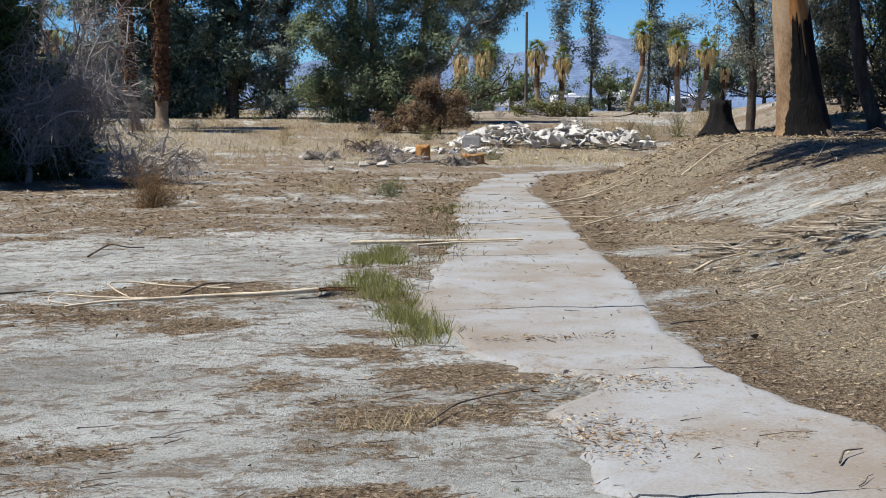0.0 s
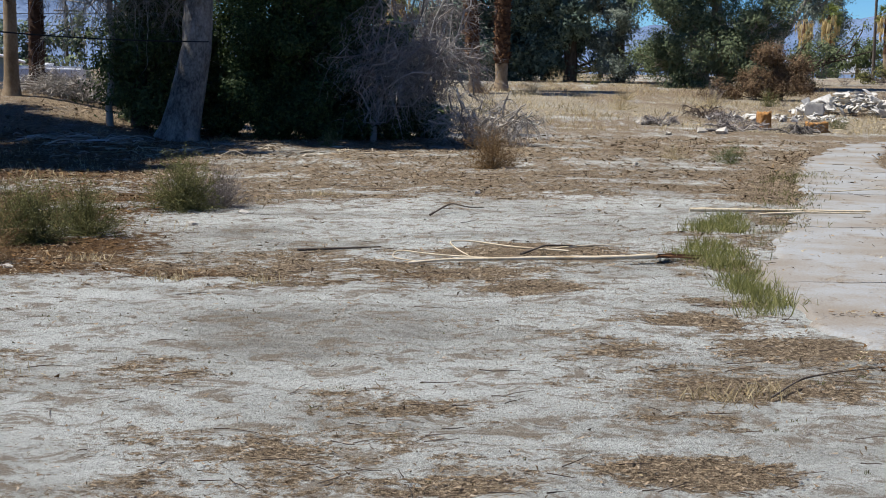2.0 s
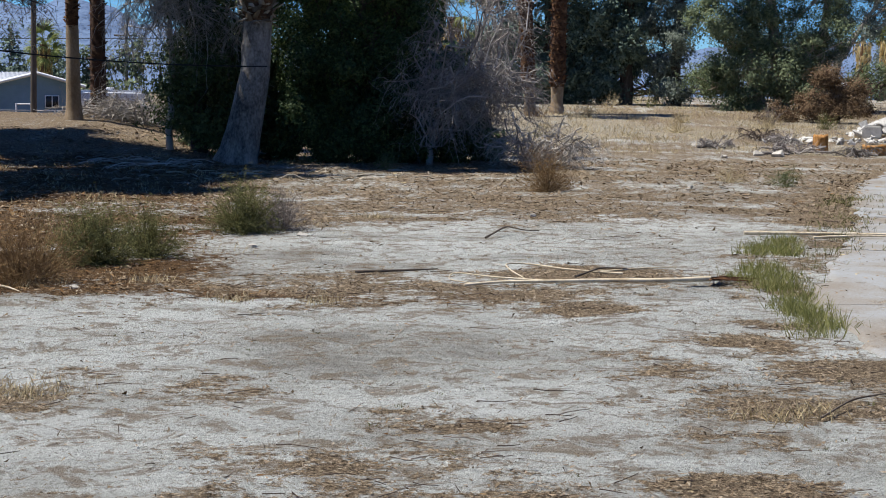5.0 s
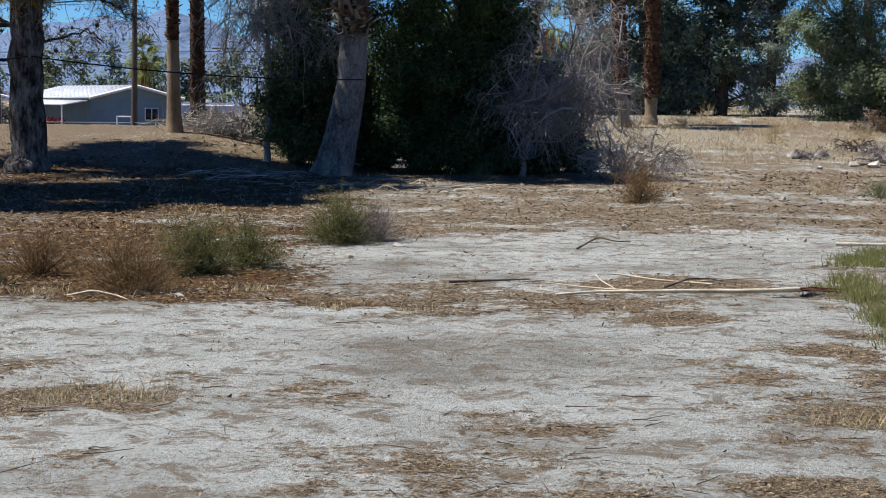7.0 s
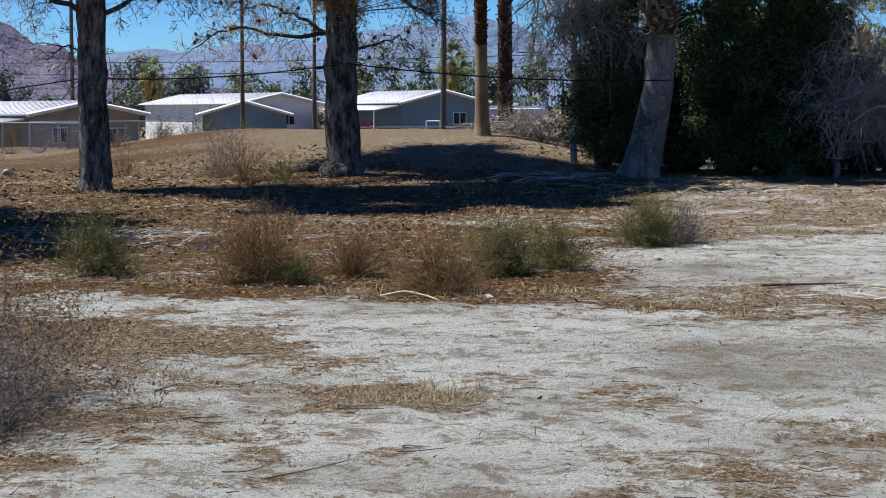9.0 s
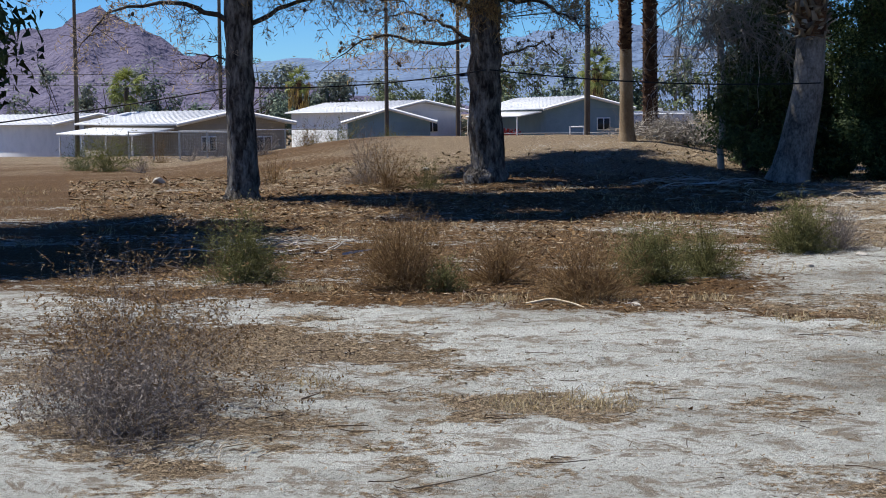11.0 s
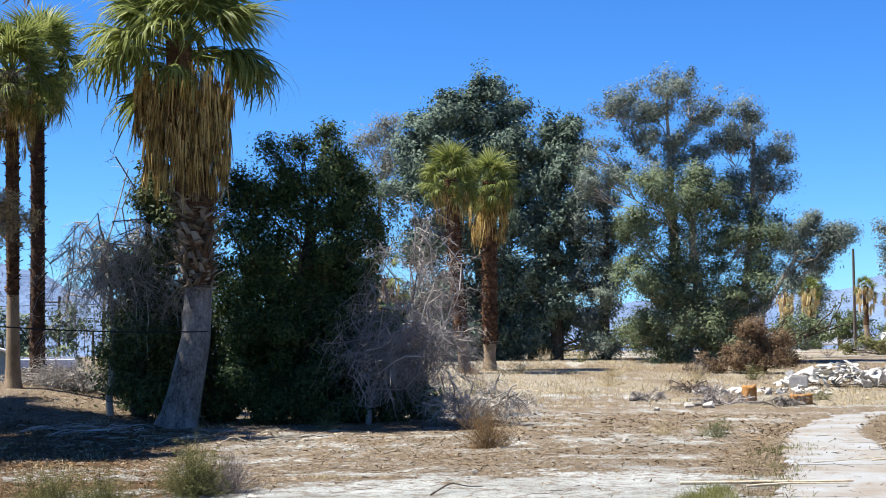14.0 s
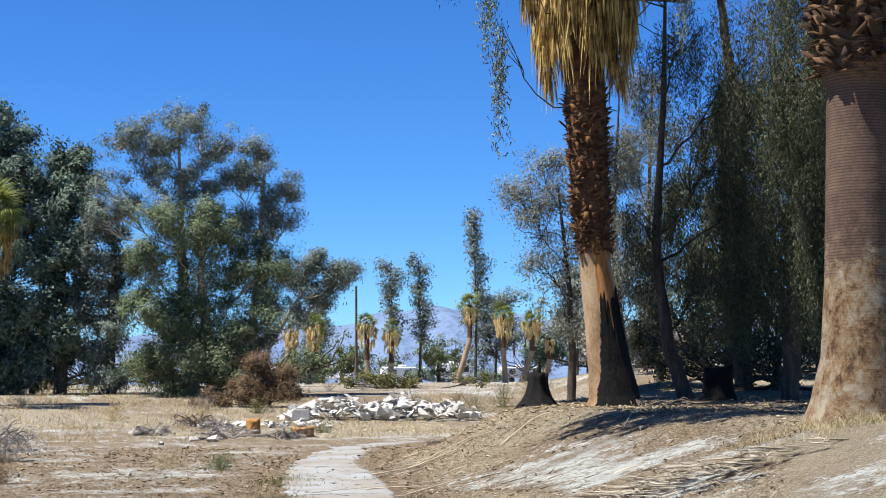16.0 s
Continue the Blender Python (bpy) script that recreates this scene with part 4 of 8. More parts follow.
def trunk_patch(name, label, mat, z0, z1, mid0, mid1, half0, half1, proud, seed):
    """A ragged sheet that hugs the scarred trunk from z0 to z1, round the angles mid +- half."""
    rng = np.random.default_rng(seed)
    n, k = 26, 44
    rows = []
    walk_l, walk_r = [np.convolve(rng.normal(0, 1, k + 6), np.ones(5) / 5, "valid")[:k] + 0.35 * rng.normal(0, 1, k) for _ in range(2)]
    crest = np.convolve(rng.normal(0, 1, n + 2), np.ones(3) / 3, "valid") * 0.22
    for i in range(k):
        f = i / (k - 1)
        z = z0 + (z1 - z0) * f
        u = np.linspace(-1, 1, n)
        half = half0 + (half1 - half0) * f
        edge = np.where(u < 0, walk_l[i], walk_r[i]) * 0.08
        a = mid0 + (mid1 - mid0) * f + u * half * (1 + edge * np.abs(u))
        rr = np.interp(z, [0, 0.3, 0.9, 2.0, 3.2, 3.6], [0.64, 0.54, 0.45, 0.385, 0.335, 0.38]) + proud - 0.05 * (np.abs(u) > 0.97)
        cx = np.interp(z, [0, 0.6, 1.6, 3.2, 4.5], [0, -0.06, -0.2, -0.38, -0.46])
        zz = z + crest * f ** 3
        rows.append(np.stack([cx + rr * np.cos(a), rr * np.sin(a), zz], -1))
    g = Geo()
    g.add(np.concatenate(rows), [(i * n + j, i * n + j + 1, (i + 1) * n + j + 1, (i + 1) * n + j) for i in range(k - 1) for j in range(n - 1)])
    link_part(name, g.mesh(name, mat, True), scar_owner, label)


trunk_patch("bare_strip", "smooth orange strip where the bark is gone", M_BARE_ORANGE, 1.2, 3.5, -0.95, -1.2, 0.7, 0.5, 0.012, 3)
trunk_patch("fire_scar", "charred black fire scar on the trunk", M_CHAR, 0.0, 2.35, -0.95, -1.0, 1.4, 0.6, 0.024, 5)

SMALL = "young skirted palms by the far lots"
FAR_PALMS = [(33.9, 133, 0.78, 3.6, 6.6, 0, 0.1), (36.0, 133, 0.84, 4.2, 6.9, 24, 0.5), (40.9, 133, 0.86, 4.3, 7.0, 18, -0.2), (43.2, 133, 0.74, 4.0, 6.3, 12, 0.2), (50.8, 133, 0.68, 6.6, 8.7, 20, 1.3),
             (54.1, 133, 0.86, 5.3, 7.8, 24, -0.2), (57.0, 133, 0.88, 5.2, 7.2, 26, 1.1), (58.6, 132.6, 0.5, 4.3, 5.6, 0, 0.6)]
for k, (px, py, sr, low, high_z, nf, ln) in enumerate(FAR_PALMS):
    gz = float(height(px, py)) - 0.2
    palm("skirted_palm", spot(px, py, dz=-0.2), "small fan palm with bulging pale skirt" + ("" if nf else " and no green crown"), SMALL,
         [(-ln, 0), (0, (low - gz) * 0.8), (0, high_z - gz + 1)], [(0, 0.34), (1.0, 0.26), (high_z - gz, 0.22), (high_z - gz + 1, 0.2)], (M_PALM_TAN, M_PALM_FIBRE, (low - gz) * 0.9), None,
         (low - gz, high_z - gz + 0.1, sr * 1.15, 800), high_z - gz + 0.15, 0.78, nf, 20 + k, rings=6, pale=M_SKIRT_PALE, spread=(-10, 86))


# ---- broadleaf trees ----
def tree(name, m, label, category, bark, leafmat, trunk, blobs, leaf, clumps, per, spread, seed, droop=0.3, group="", twig_r=0.012, strands=0, trunk_label="", lobe=0.5, twigmat=None, grow=1.0, high=None, limb=1.0):
    """Trunk: list of (x, y, z, radius). Blobs: (x, y, z, rx, ry, rz, share), the lobes of the crown."""
    rng = np.random.default_rng(seed)
    t = thing(name, m, label, category, group)
    tk = np.array(trunk, float)
    g = Geo()
    zt = np.linspace(0, 1, 26)
    idx = np.linspace(0, 1, len(tk))
    pts = np.stack([np.interp(zt, idx, tk[:, c]) for c in range(3)], -1)
    rad = np.interp(zt, idx, tk[:, 3])
    pts[1:-1] += rng.normal(0, 1, (24, 3)) * rad[1:-1, None] * 0.06
    tube(g, pts, rad * (1 + 0.05 * rng.normal(0, 1, 26)), 14)
    link_part("trunk", g.mesh("trunk", bark, True), t, trunk_label)
    gb, gl = Geo(), Geo()
    tot = sum(b[6] for b in blobs)
    for b in blobs:
        c, r = np.array(b[:3]), np.array(b[3:6]) * grow
        k0 = int(np.clip(np.searchsorted(pts[:, 2], c[2] - r[2] * 0.8 - 1.5), 5, 25))
        start = pts[k0]
        end = c - np.array([0, 0, r[2] * 0.3])
        L = np.linalg.norm(end - start)
        lp = wander(start, end, 9, 0.10 * L, rng, 0.03 * L)
        r0 = min(rad[k0] * 0.5, 0.012 * L + 0.02) * limb
        tube(gb, lp, np.linspace(r0, r0 * 0.35, 9), 6)
        lobes = max(7, int(5 + 3.4 * float(r.max()) / max(lobe, 0.2)))
        ld = unit(rng.normal(0, 1, (lobes, 3)) + np.array([0, -0.15, 0.1]))
        lc = c + ld * r * rng.uniform(0.35, 1.0, (lobes, 1)) * np.array([1, 1, 1.12])
        lr = r.mean() * rng.uniform(0.18, 0.5, lobes)
        n = max(lobes * 2, int(clumps * 1.5 * b[6] / tot))
        per_n = int(per * 1.2)
        li = rng.integers(0, lobes, n)
        way = unit(rng.normal(0, 1, (n, 3)) + np.array([0, 0, 0.45]))
        q = lc[li] + way * lr[li][:, None] * rng.uniform(0.1, 1.4, (n, 1)) ** 0.7 * np.array([1, 1, 0.85])
        for k in range(lobes):
            tp = wander(lp[rng.integers(5, 9)], lc[k], 5, 0.12 * r.mean(), rng, -0.04)
            tube(gb, tp, np.linspace(min(r0 * 0.5, twig_r * 2.2), twig_r, 5), 4, False)
        step = 2 if twig_r < 0.02 else 8
        ends = q[::step]
        starts = lc[li[::step]]
        half = (starts + ends) * 0.5 + rng.normal(0, 0.06, ends.shape) * lr[li[::step]][:, None]
        strips(gb, np.stack([starts, half, ends], 1), twig_r * 1.4, rng)
        size = rng.uniform(0.55, 1.35, (n, 1, 1))
        off = np.clip(rng.normal(0, 1, (n, per_n, 3)), -1.8, 1.8)
        if strands:
            hang = rng.uniform(0, 1, (n, per_n, 1)) ** 0.8 * strands * size
            cl = q[:, None] + rng.normal(0, 1, (n, per_n, 3)) * np.array([spread * 0.45, spread * 0.45, spread * 0.3]) - hang * np.array([0, 0, 1.0])
            face = None
        else:
            cl = q[:, None] + off * spread * size * np.array([0.85, 0.85, 0.7])
            face = (way[:, None] * 0.9 + unit((q - c) / r)[:, None] * 0.5 + off * 0.35 + rng.normal(0, 0.45, off.shape) + np.array([0, 0, 0.25])).reshape(-1, 3)
        big = high[1] if high and c[2] > high[0] else 1.0
        leaves(gl, cl.reshape(-1, 3), leaf[0] * big, leaf[1] * big, rng, droop, 0.0, face)
    link_part("branchwork", gb.mesh("branchwork", twigmat or bark, True), t, kind="stuff")
    link_part("crown", gl.mesh("crown", leafmat), t, kind="stuff")
    return t


# tall dark trees beyond the twin palms
tree("tall_evergreen_tree", spot(5.0, 86), "tall dark evergreen tree with dense billowing crown", "tree", M_BARK_DARK, M_CYPRESS,
     [(0, 0, -0.2, 0.5), (0, 0, 4, 0.42), (-0.2, 0, 9, 0.3), (0, 0, 13, 0.12)],
     [(-0.0, 0.1, 14.6, 1.07, 0.96, 0.86, 1.00), (-1.8, 0.3, 13.9, 1.07, 0.96, 0.86, 1.00), (-3.1, 0.4, 12.7, 0.94, 0.85, 0.76, 0.90), (1.2, 0.5, 13.4, 1.07, 0.96, 0.86, 1.00), (-0.7, 0.3, 12.7, 1.26, 1.13, 1.01, 1.20), (-4.1, 0.5, 11.7, 0.82, 0.74, 0.65, 0.70), (2.0, -0.6, 11.5, 1.07, 0.96, 0.86, 1.00), (-2.3, -0.0, 11.0, 1.38, 1.25, 1.11, 1.20), (0.2, 0.5, 10.7, 1.45, 1.30, 1.16, 1.30), (-3.6, 0.2, 9.4, 1.26, 1.13, 1.01, 1.00), (1.8, 0.5, 9.1, 1.38, 1.25, 1.11, 1.20), (-0.7, -0.5, 7.8, 1.45, 1.30, 1.16, 1.30), (-3.0, -0.0, 6.5, 1.26, 1.13, 1.01, 1.00), (1.5, -0.3, 6.5, 1.45, 1.30, 1.16, 1.20), (-0.1, 0.1, 4.3, 1.45, 1.30, 1.16, 1.20), (2.1, 0.1, 3.7, 1.32, 1.19, 1.06, 1.20), (-2.4, -0.6, 3.4, 1.26, 1.13, 1.01, 0.80), (1.4, -0.3, 1.5, 1.45, 1.30, 1.16, 1.30), (-0.2, -0.3, 0.9, 1.38, 1.25, 1.11, 1.00), (2.7, 0.5, 0.8, 1.13, 1.02, 0.91, 0.90)],
     (0.19, 0.10), 1150, 60, 0.36, 31, grow=1.60)
tree("tall_evergreen_tree", spot(9.0, 85), "tall dark evergreen tree with pointed lobes and low skirts", "tree", M_BARK_DARK, M_CYPRESS,
     [(0, 0, -0.2, 0.4), (0, 0, 4, 0.32), (0, 0, 8, 0.22), (0, 0, 11, 0.1)],
     [(0.1, 0.3, 12.8, 0.75, 0.67, 0.60, 0.80), (0.8, -0.4, 11.6, 0.68, 0.62, 0.55, 0.80), (-0.6, 0.4, 11.3, 0.87, 0.78, 0.70, 0.90), (0.4, -0.4, 9.9, 0.93, 0.84, 0.75, 1.00), (-0.9, 0.1, 9.0, 0.93, 0.84, 0.75, 0.90), (0.7, -0.4, 8.2, 0.75, 0.67, 0.60, 0.70), (-0.4, -0.6, 6.8, 1.06, 0.95, 0.85, 1.00), (0.5, 0.4, 5.8, 0.81, 0.73, 0.65, 0.80), (-0.9, -0.3, 4.6, 1.06, 0.95, 0.85, 1.00), (0.0, -0.3, 3.3, 0.93, 0.84, 0.75, 0.90), (-0.8, 0.6, 1.5, 1.06, 0.95, 0.85, 1.10)],
     (0.19, 0.10), 480, 60, 0.32, 32, grow=1.60)
tree("leafy_tree", spot(11.6, 84), "blue-green leafy tree with thin drooping boughs", "tree", M_BARK_DARK, M_EUC,
     [(0, 0, -0.2, 0.3), (-0.1, 0, 3, 0.24), (0.1, 0, 6, 0.15), (0, 0, 8, 0.08)],
     [(-0.1, 0.4, 8.9, 0.80, 0.72, 0.64, 0.90), (-0.9, -0.3, 7.3, 0.80, 0.72, 0.64, 0.80), (0.5, 0.6, 7.0, 0.86, 0.77, 0.69, 0.90), (-0.3, 0.0, 5.5, 0.98, 0.89, 0.79, 1.10), (-1.3, 0.2, 4.5, 0.74, 0.66, 0.59, 0.70), (0.3, -0.4, 3.6, 0.86, 0.77, 0.69, 0.90), (-0.7, 0.5, 2.4, 0.92, 0.83, 0.74, 1.00), (-0.2, 0.2, 0.8, 0.86, 0.77, 0.69, 0.90)],
     (0.14, 0.055), 300, 80, 0.32, 33, grow=1.50)
tree("wispy_tree", spot(-1.2, 92), "thin grey-green tree with open feathery boughs", "tree", M_BARK_PALE, M_EUC_PALE,
     [(0, 0, -0.2, 0.26), (0, 0, 3, 0.2), (0.3, 0, 8, 0.12), (0.8, 0, 12, 0.05)],
     [(1.1, 0.6, 14.0, 0.61, 0.55, 0.48, 0.60), (-0.1, 0.5, 12.7, 0.81, 0.73, 0.65, 0.80), (-1.3, -0.2, 10.7, 0.81, 0.73, 0.65, 0.80), (0.3, -0.2, 10.5, 0.81, 0.73, 0.65, 0.80), (-0.7, -0.4, 8.3, 0.87, 0.79, 0.70, 0.80), (1.0, -0.4, 11.7, 0.67, 0.61, 0.54, 0.60), (0.3, -0.5, 6.3, 0.87, 0.79, 0.70, 0.70)],
     (0.16, 0.055), 150, 60, 0.4, 42, 0.5, grow=1.60)
tree("eucalyptus_tree", spot(14.6, 80), "large grey-green eucalyptus with open upper boughs", "tree", M_BARK_PALE, M_EUC,
     [(0.6, 0, -0.2, 0.5), (0.2, 0, 4, 0.34), (0, 0, 8, 0.2), (-0.1, 0, 11, 0.12), (-0.2, 0, 14, 0.06)],
     [(-3.1, -0.2, 13.3, 0.76, 0.69, 0.61, 0.80), (-1.1, 0.1, 13.6, 0.82, 0.74, 0.66, 0.90), (0.1, -0.6, 14.1, 0.82, 0.74, 0.66, 0.90), (1.5, 0.2, 13.2, 0.76, 0.69, 0.61, 0.80), (-1.7, -0.2, 11.7, 0.82, 0.74, 0.66, 0.70), (0.5, -0.2, 11.2, 0.82, 0.74, 0.66, 0.70), (-3.8, 0.4, 10.9, 0.59, 0.53, 0.47, 0.40), (-4.1, -0.0, 9.0, 0.70, 0.63, 0.56, 0.60), (-3.0, -0.2, 9.5, 0.76, 0.69, 0.61, 0.60), (-0.8, -0.0, 9.8, 0.88, 0.79, 0.70, 0.80), (1.4, 0.2, 10.3, 0.82, 0.74, 0.66, 0.70)],
     (0.14, 0.05), 300, 74, 0.30, 34, 0.5, grow=1.70)
tree("olive_green_tree", spot(15.8, 78.5), "broad olive-green tree with dense rounded masses to the ground", "tree", M_BARK_PALE, M_OLIVE,
     [(0.3, 0, -0.2, 0.42), (0.2, 0, 2, 0.36), (-0.4, 0, 5, 0.25), (-0.4, 0, 8, 0.1)],
     [(-1.8, -0.5, 8.3, 1.26, 1.14, 1.01, 1.20), (0.3, 0.6, 8.6, 1.26, 1.14, 1.01, 1.20), (-3.1, -0.6, 6.4, 1.15, 1.03, 0.92, 1.10), (-0.2, 0.3, 6.1, 1.49, 1.35, 1.20, 1.50), (2.1, 0.4, 6.4, 1.21, 1.09, 0.97, 1.10), (-2.7, -0.6, 4.0, 1.32, 1.19, 1.06, 1.30), (-0.4, 0.3, 3.5, 1.49, 1.35, 1.20, 1.50), (1.7, -0.2, 3.5, 1.26, 1.14, 1.01, 1.20), (-3.1, 0.1, 1.5, 1.15, 1.03, 0.92, 1.10), (-0.9, -0.6, 1.2, 1.38, 1.24, 1.10, 1.40), (1.1, -0.5, 1.2, 1.09, 0.98, 0.87, 1.00)],
     (0.15, 0.056), 720, 76, 0.34, 35, 0.3, grow=1.55)
tree("eucalyptus_tree", spot(18.6, 80.5), "grey-green eucalyptus with spreading limbs over the rubble", "tree", M_BARK_PALE, M_EUC,
     [(-0.4, 0, -0.2, 0.36), (-0.2, 0, 3, 0.26), (0.3, 0, 7, 0.15), (0.5, 0, 12, 0.07)],
     [(0.1, -0.4, 12.5, 0.88, 0.80, 0.71, 1.00), (1.5, 0.5, 11.0, 0.71, 0.64, 0.57, 0.80), (-0.8, -0.4, 11.2, 0.77, 0.69, 0.61, 0.80), (0.7, 0.3, 9.3, 0.94, 0.85, 0.75, 1.00), (1.6, 0.5, 9.2, 0.59, 0.53, 0.47, 0.50), (-0.6, 0.5, 8.6, 0.88, 0.80, 0.71, 0.90), (0.8, -0.2, 7.1, 1.00, 0.90, 0.80, 1.00), (1.0, -0.2, 5.0, 0.88, 0.80, 0.71, 0.90), (0.2, 0.0, 2.9, 0.88, 0.80, 0.71, 0.80)],
     (0.14, 0.05), 300, 74, 0.30, 36, 0.5, grow=1.65)
tree("eucalyptus_tree", spot(22.4, 90), "low grey-green eucalyptus with bare limbs below its crown", "tree", M_BARK_PALE, M_EUC,
     [(-1.2, 0, -0.2, 0.3), (-0.8, 0, 2.5, 0.22), (0.4, 0, 4.5, 0.14), (1.6, 0, 6.4, 0.07)],
     [(1.9, 0.3, 7.6, 0.72, 0.65, 0.58, 0.90), (3.5, -0.5, 6.9, 0.59, 0.53, 0.47, 0.70), (0.9, 0.3, 6.7, 0.66, 0.59, 0.53, 0.70), (2.4, 0.4, 5.8, 0.72, 0.65, 0.58, 0.80), (1.0, 0.4, 4.4, 0.53, 0.47, 0.42, 0.40), (4.0, -0.6, 7.2, 0.33, 0.30, 0.26, 0.30)],
     (0.16, 0.058), 170, 70, 0.34, 43, 0.5, grow=1.50)
tree("russet_shrub", spot(16.6, 68.5), "rust-brown half-dead shrub below the eucalyptus", "shrub", M_BARK_DARK, M_RUSSET,
     [(0, 0, -0.1, 0.09), (0, 0, 0.5, 0.08), (0, 0, 1.0, 0.05)],
     [(-0.3, 0, 1.5, 0.9, 0.8, 0.7, 1.2), (0.6, 0, 1.2, 0.7, 0.7, 0.6, 0.8), (-1.2, 0, 0.8, 0.8, 0.6, 0.5, 0.8), (0.9, 0, 0.6, 0.6, 0.5, 0.4, 0.5), (-2.6, 0, 0.35, 0.8, 0.5, 0.35, 0.5), (-0.2, -0.2, 0.6, 0.9, 0.6, 0.5, 0.8)], (0.085, 0.04), 360, 44, 0.2, 37, 0.1, grow=1.15)

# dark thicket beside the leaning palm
tree("dense_thicket_tree", spot(-2.05, 37.6), "dense green thicket tree with its shade darkened into the leaf colour", "tree", M_BARK_DARK, M_OLEANDER,
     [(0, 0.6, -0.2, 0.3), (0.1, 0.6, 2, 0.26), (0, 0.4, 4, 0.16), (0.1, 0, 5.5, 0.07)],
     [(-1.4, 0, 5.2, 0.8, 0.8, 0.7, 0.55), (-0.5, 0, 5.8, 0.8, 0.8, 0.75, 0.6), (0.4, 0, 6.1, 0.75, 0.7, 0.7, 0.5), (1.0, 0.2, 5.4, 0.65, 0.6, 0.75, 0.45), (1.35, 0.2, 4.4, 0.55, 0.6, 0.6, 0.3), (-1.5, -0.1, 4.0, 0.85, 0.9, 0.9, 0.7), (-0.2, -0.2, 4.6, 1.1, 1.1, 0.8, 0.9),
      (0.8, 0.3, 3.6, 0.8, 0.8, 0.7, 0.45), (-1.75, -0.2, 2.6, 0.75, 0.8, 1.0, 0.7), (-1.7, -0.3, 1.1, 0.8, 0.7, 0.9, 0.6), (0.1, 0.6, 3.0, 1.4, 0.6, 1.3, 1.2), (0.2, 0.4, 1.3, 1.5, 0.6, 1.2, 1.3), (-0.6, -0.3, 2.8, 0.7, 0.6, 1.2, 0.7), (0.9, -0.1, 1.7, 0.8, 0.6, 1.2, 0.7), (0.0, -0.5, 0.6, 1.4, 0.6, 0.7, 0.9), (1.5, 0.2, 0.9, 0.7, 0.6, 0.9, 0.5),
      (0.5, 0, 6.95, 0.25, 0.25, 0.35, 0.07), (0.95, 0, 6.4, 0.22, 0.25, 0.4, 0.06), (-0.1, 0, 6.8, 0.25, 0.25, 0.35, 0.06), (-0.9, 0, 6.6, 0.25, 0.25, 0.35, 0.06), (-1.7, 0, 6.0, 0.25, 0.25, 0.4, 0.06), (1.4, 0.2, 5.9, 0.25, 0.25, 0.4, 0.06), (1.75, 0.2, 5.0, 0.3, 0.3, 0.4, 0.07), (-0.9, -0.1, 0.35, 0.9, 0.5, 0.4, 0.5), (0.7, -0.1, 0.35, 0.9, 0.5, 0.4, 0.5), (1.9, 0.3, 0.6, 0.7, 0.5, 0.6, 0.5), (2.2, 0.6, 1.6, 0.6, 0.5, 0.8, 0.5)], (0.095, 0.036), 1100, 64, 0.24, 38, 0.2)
tree("dense_thicket_tree", spot(-6.3, 38.6), "green leafy thicket with grey dead boughs hanging over it", "tree", M_BARK_DARK, M_THICKET,
     [(0, 0, -0.2, 0.22), (0, 0, 2, 0.18), (0.2, 0, 4, 0.12), (0.2, 0, 5, 0.06)],
     [(0.4, 0.2, 5.2, 0.6, 0.6, 0.6, 0.5), (1.2, 0.2, 5.6, 0.6, 0.6, 0.6, 0.5), (0.3, 0.2, 5.9, 0.3, 0.3, 0.5, 0.12), (0.9, 0.2, 4.6, 0.9, 0.9, 0.8, 0.9), (0.0, 0, 3.6, 0.9, 0.9, 0.9, 0.9), (1.3, 0, 3.0, 0.9, 0.9, 1.0, 0.9), (0.0, -0.3, 2.2, 1.0, 0.9, 1.0, 1.0), (1.4, -0.2, 1.4, 1.0, 0.9, 1.2, 1.0), (-0.5, -0.3, 1.0, 0.8, 0.7, 0.9, 0.7), (0.4, -0.4, 0.7, 0.9, 0.7, 0.7, 0.6)], (0.12, 0.048), 400, 50, 0.26, 39, 0.3)

# Dark leaf mass put in where the thicket's inside is in deep shade.
tree("shaded_undergrowth", spot(-2.2, 39.6), "dark undergrowth filling the black shade inside the thicket", "shrub", M_BARK_DARK, M_OLEANDER,
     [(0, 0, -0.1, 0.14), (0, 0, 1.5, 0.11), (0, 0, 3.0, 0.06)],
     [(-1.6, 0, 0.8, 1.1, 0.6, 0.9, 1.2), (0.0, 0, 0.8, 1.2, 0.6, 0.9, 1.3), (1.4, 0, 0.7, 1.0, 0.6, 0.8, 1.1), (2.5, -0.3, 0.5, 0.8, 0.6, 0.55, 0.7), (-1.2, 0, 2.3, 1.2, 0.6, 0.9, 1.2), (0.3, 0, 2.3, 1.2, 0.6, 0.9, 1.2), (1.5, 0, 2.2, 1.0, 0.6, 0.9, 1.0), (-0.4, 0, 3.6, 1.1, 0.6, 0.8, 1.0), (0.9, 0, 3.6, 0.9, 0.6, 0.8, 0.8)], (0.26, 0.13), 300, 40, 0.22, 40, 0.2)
tree("shaded_undergrowth", spot(-6.4, 40.0), "dark green undergrowth below the hanging dead boughs", "shrub", M_BARK_DARK, M_OLIVE,
     [(0, 0, -0.1, 0.12), (0, 0, 1.0, 0.1), (0, 0, 2.5, 0.05)],
     [(0, 0, 0.8, 1.1, 0.6, 0.9, 1.2), (1.3, 0, 0.8, 1.0, 0.6, 0.9, 1.1), (0.4, 0, 2.3, 1.2, 0.6, 0.9, 1.2)], (0.14, 0.06), 150, 50, 0.24, 41, 0.2)


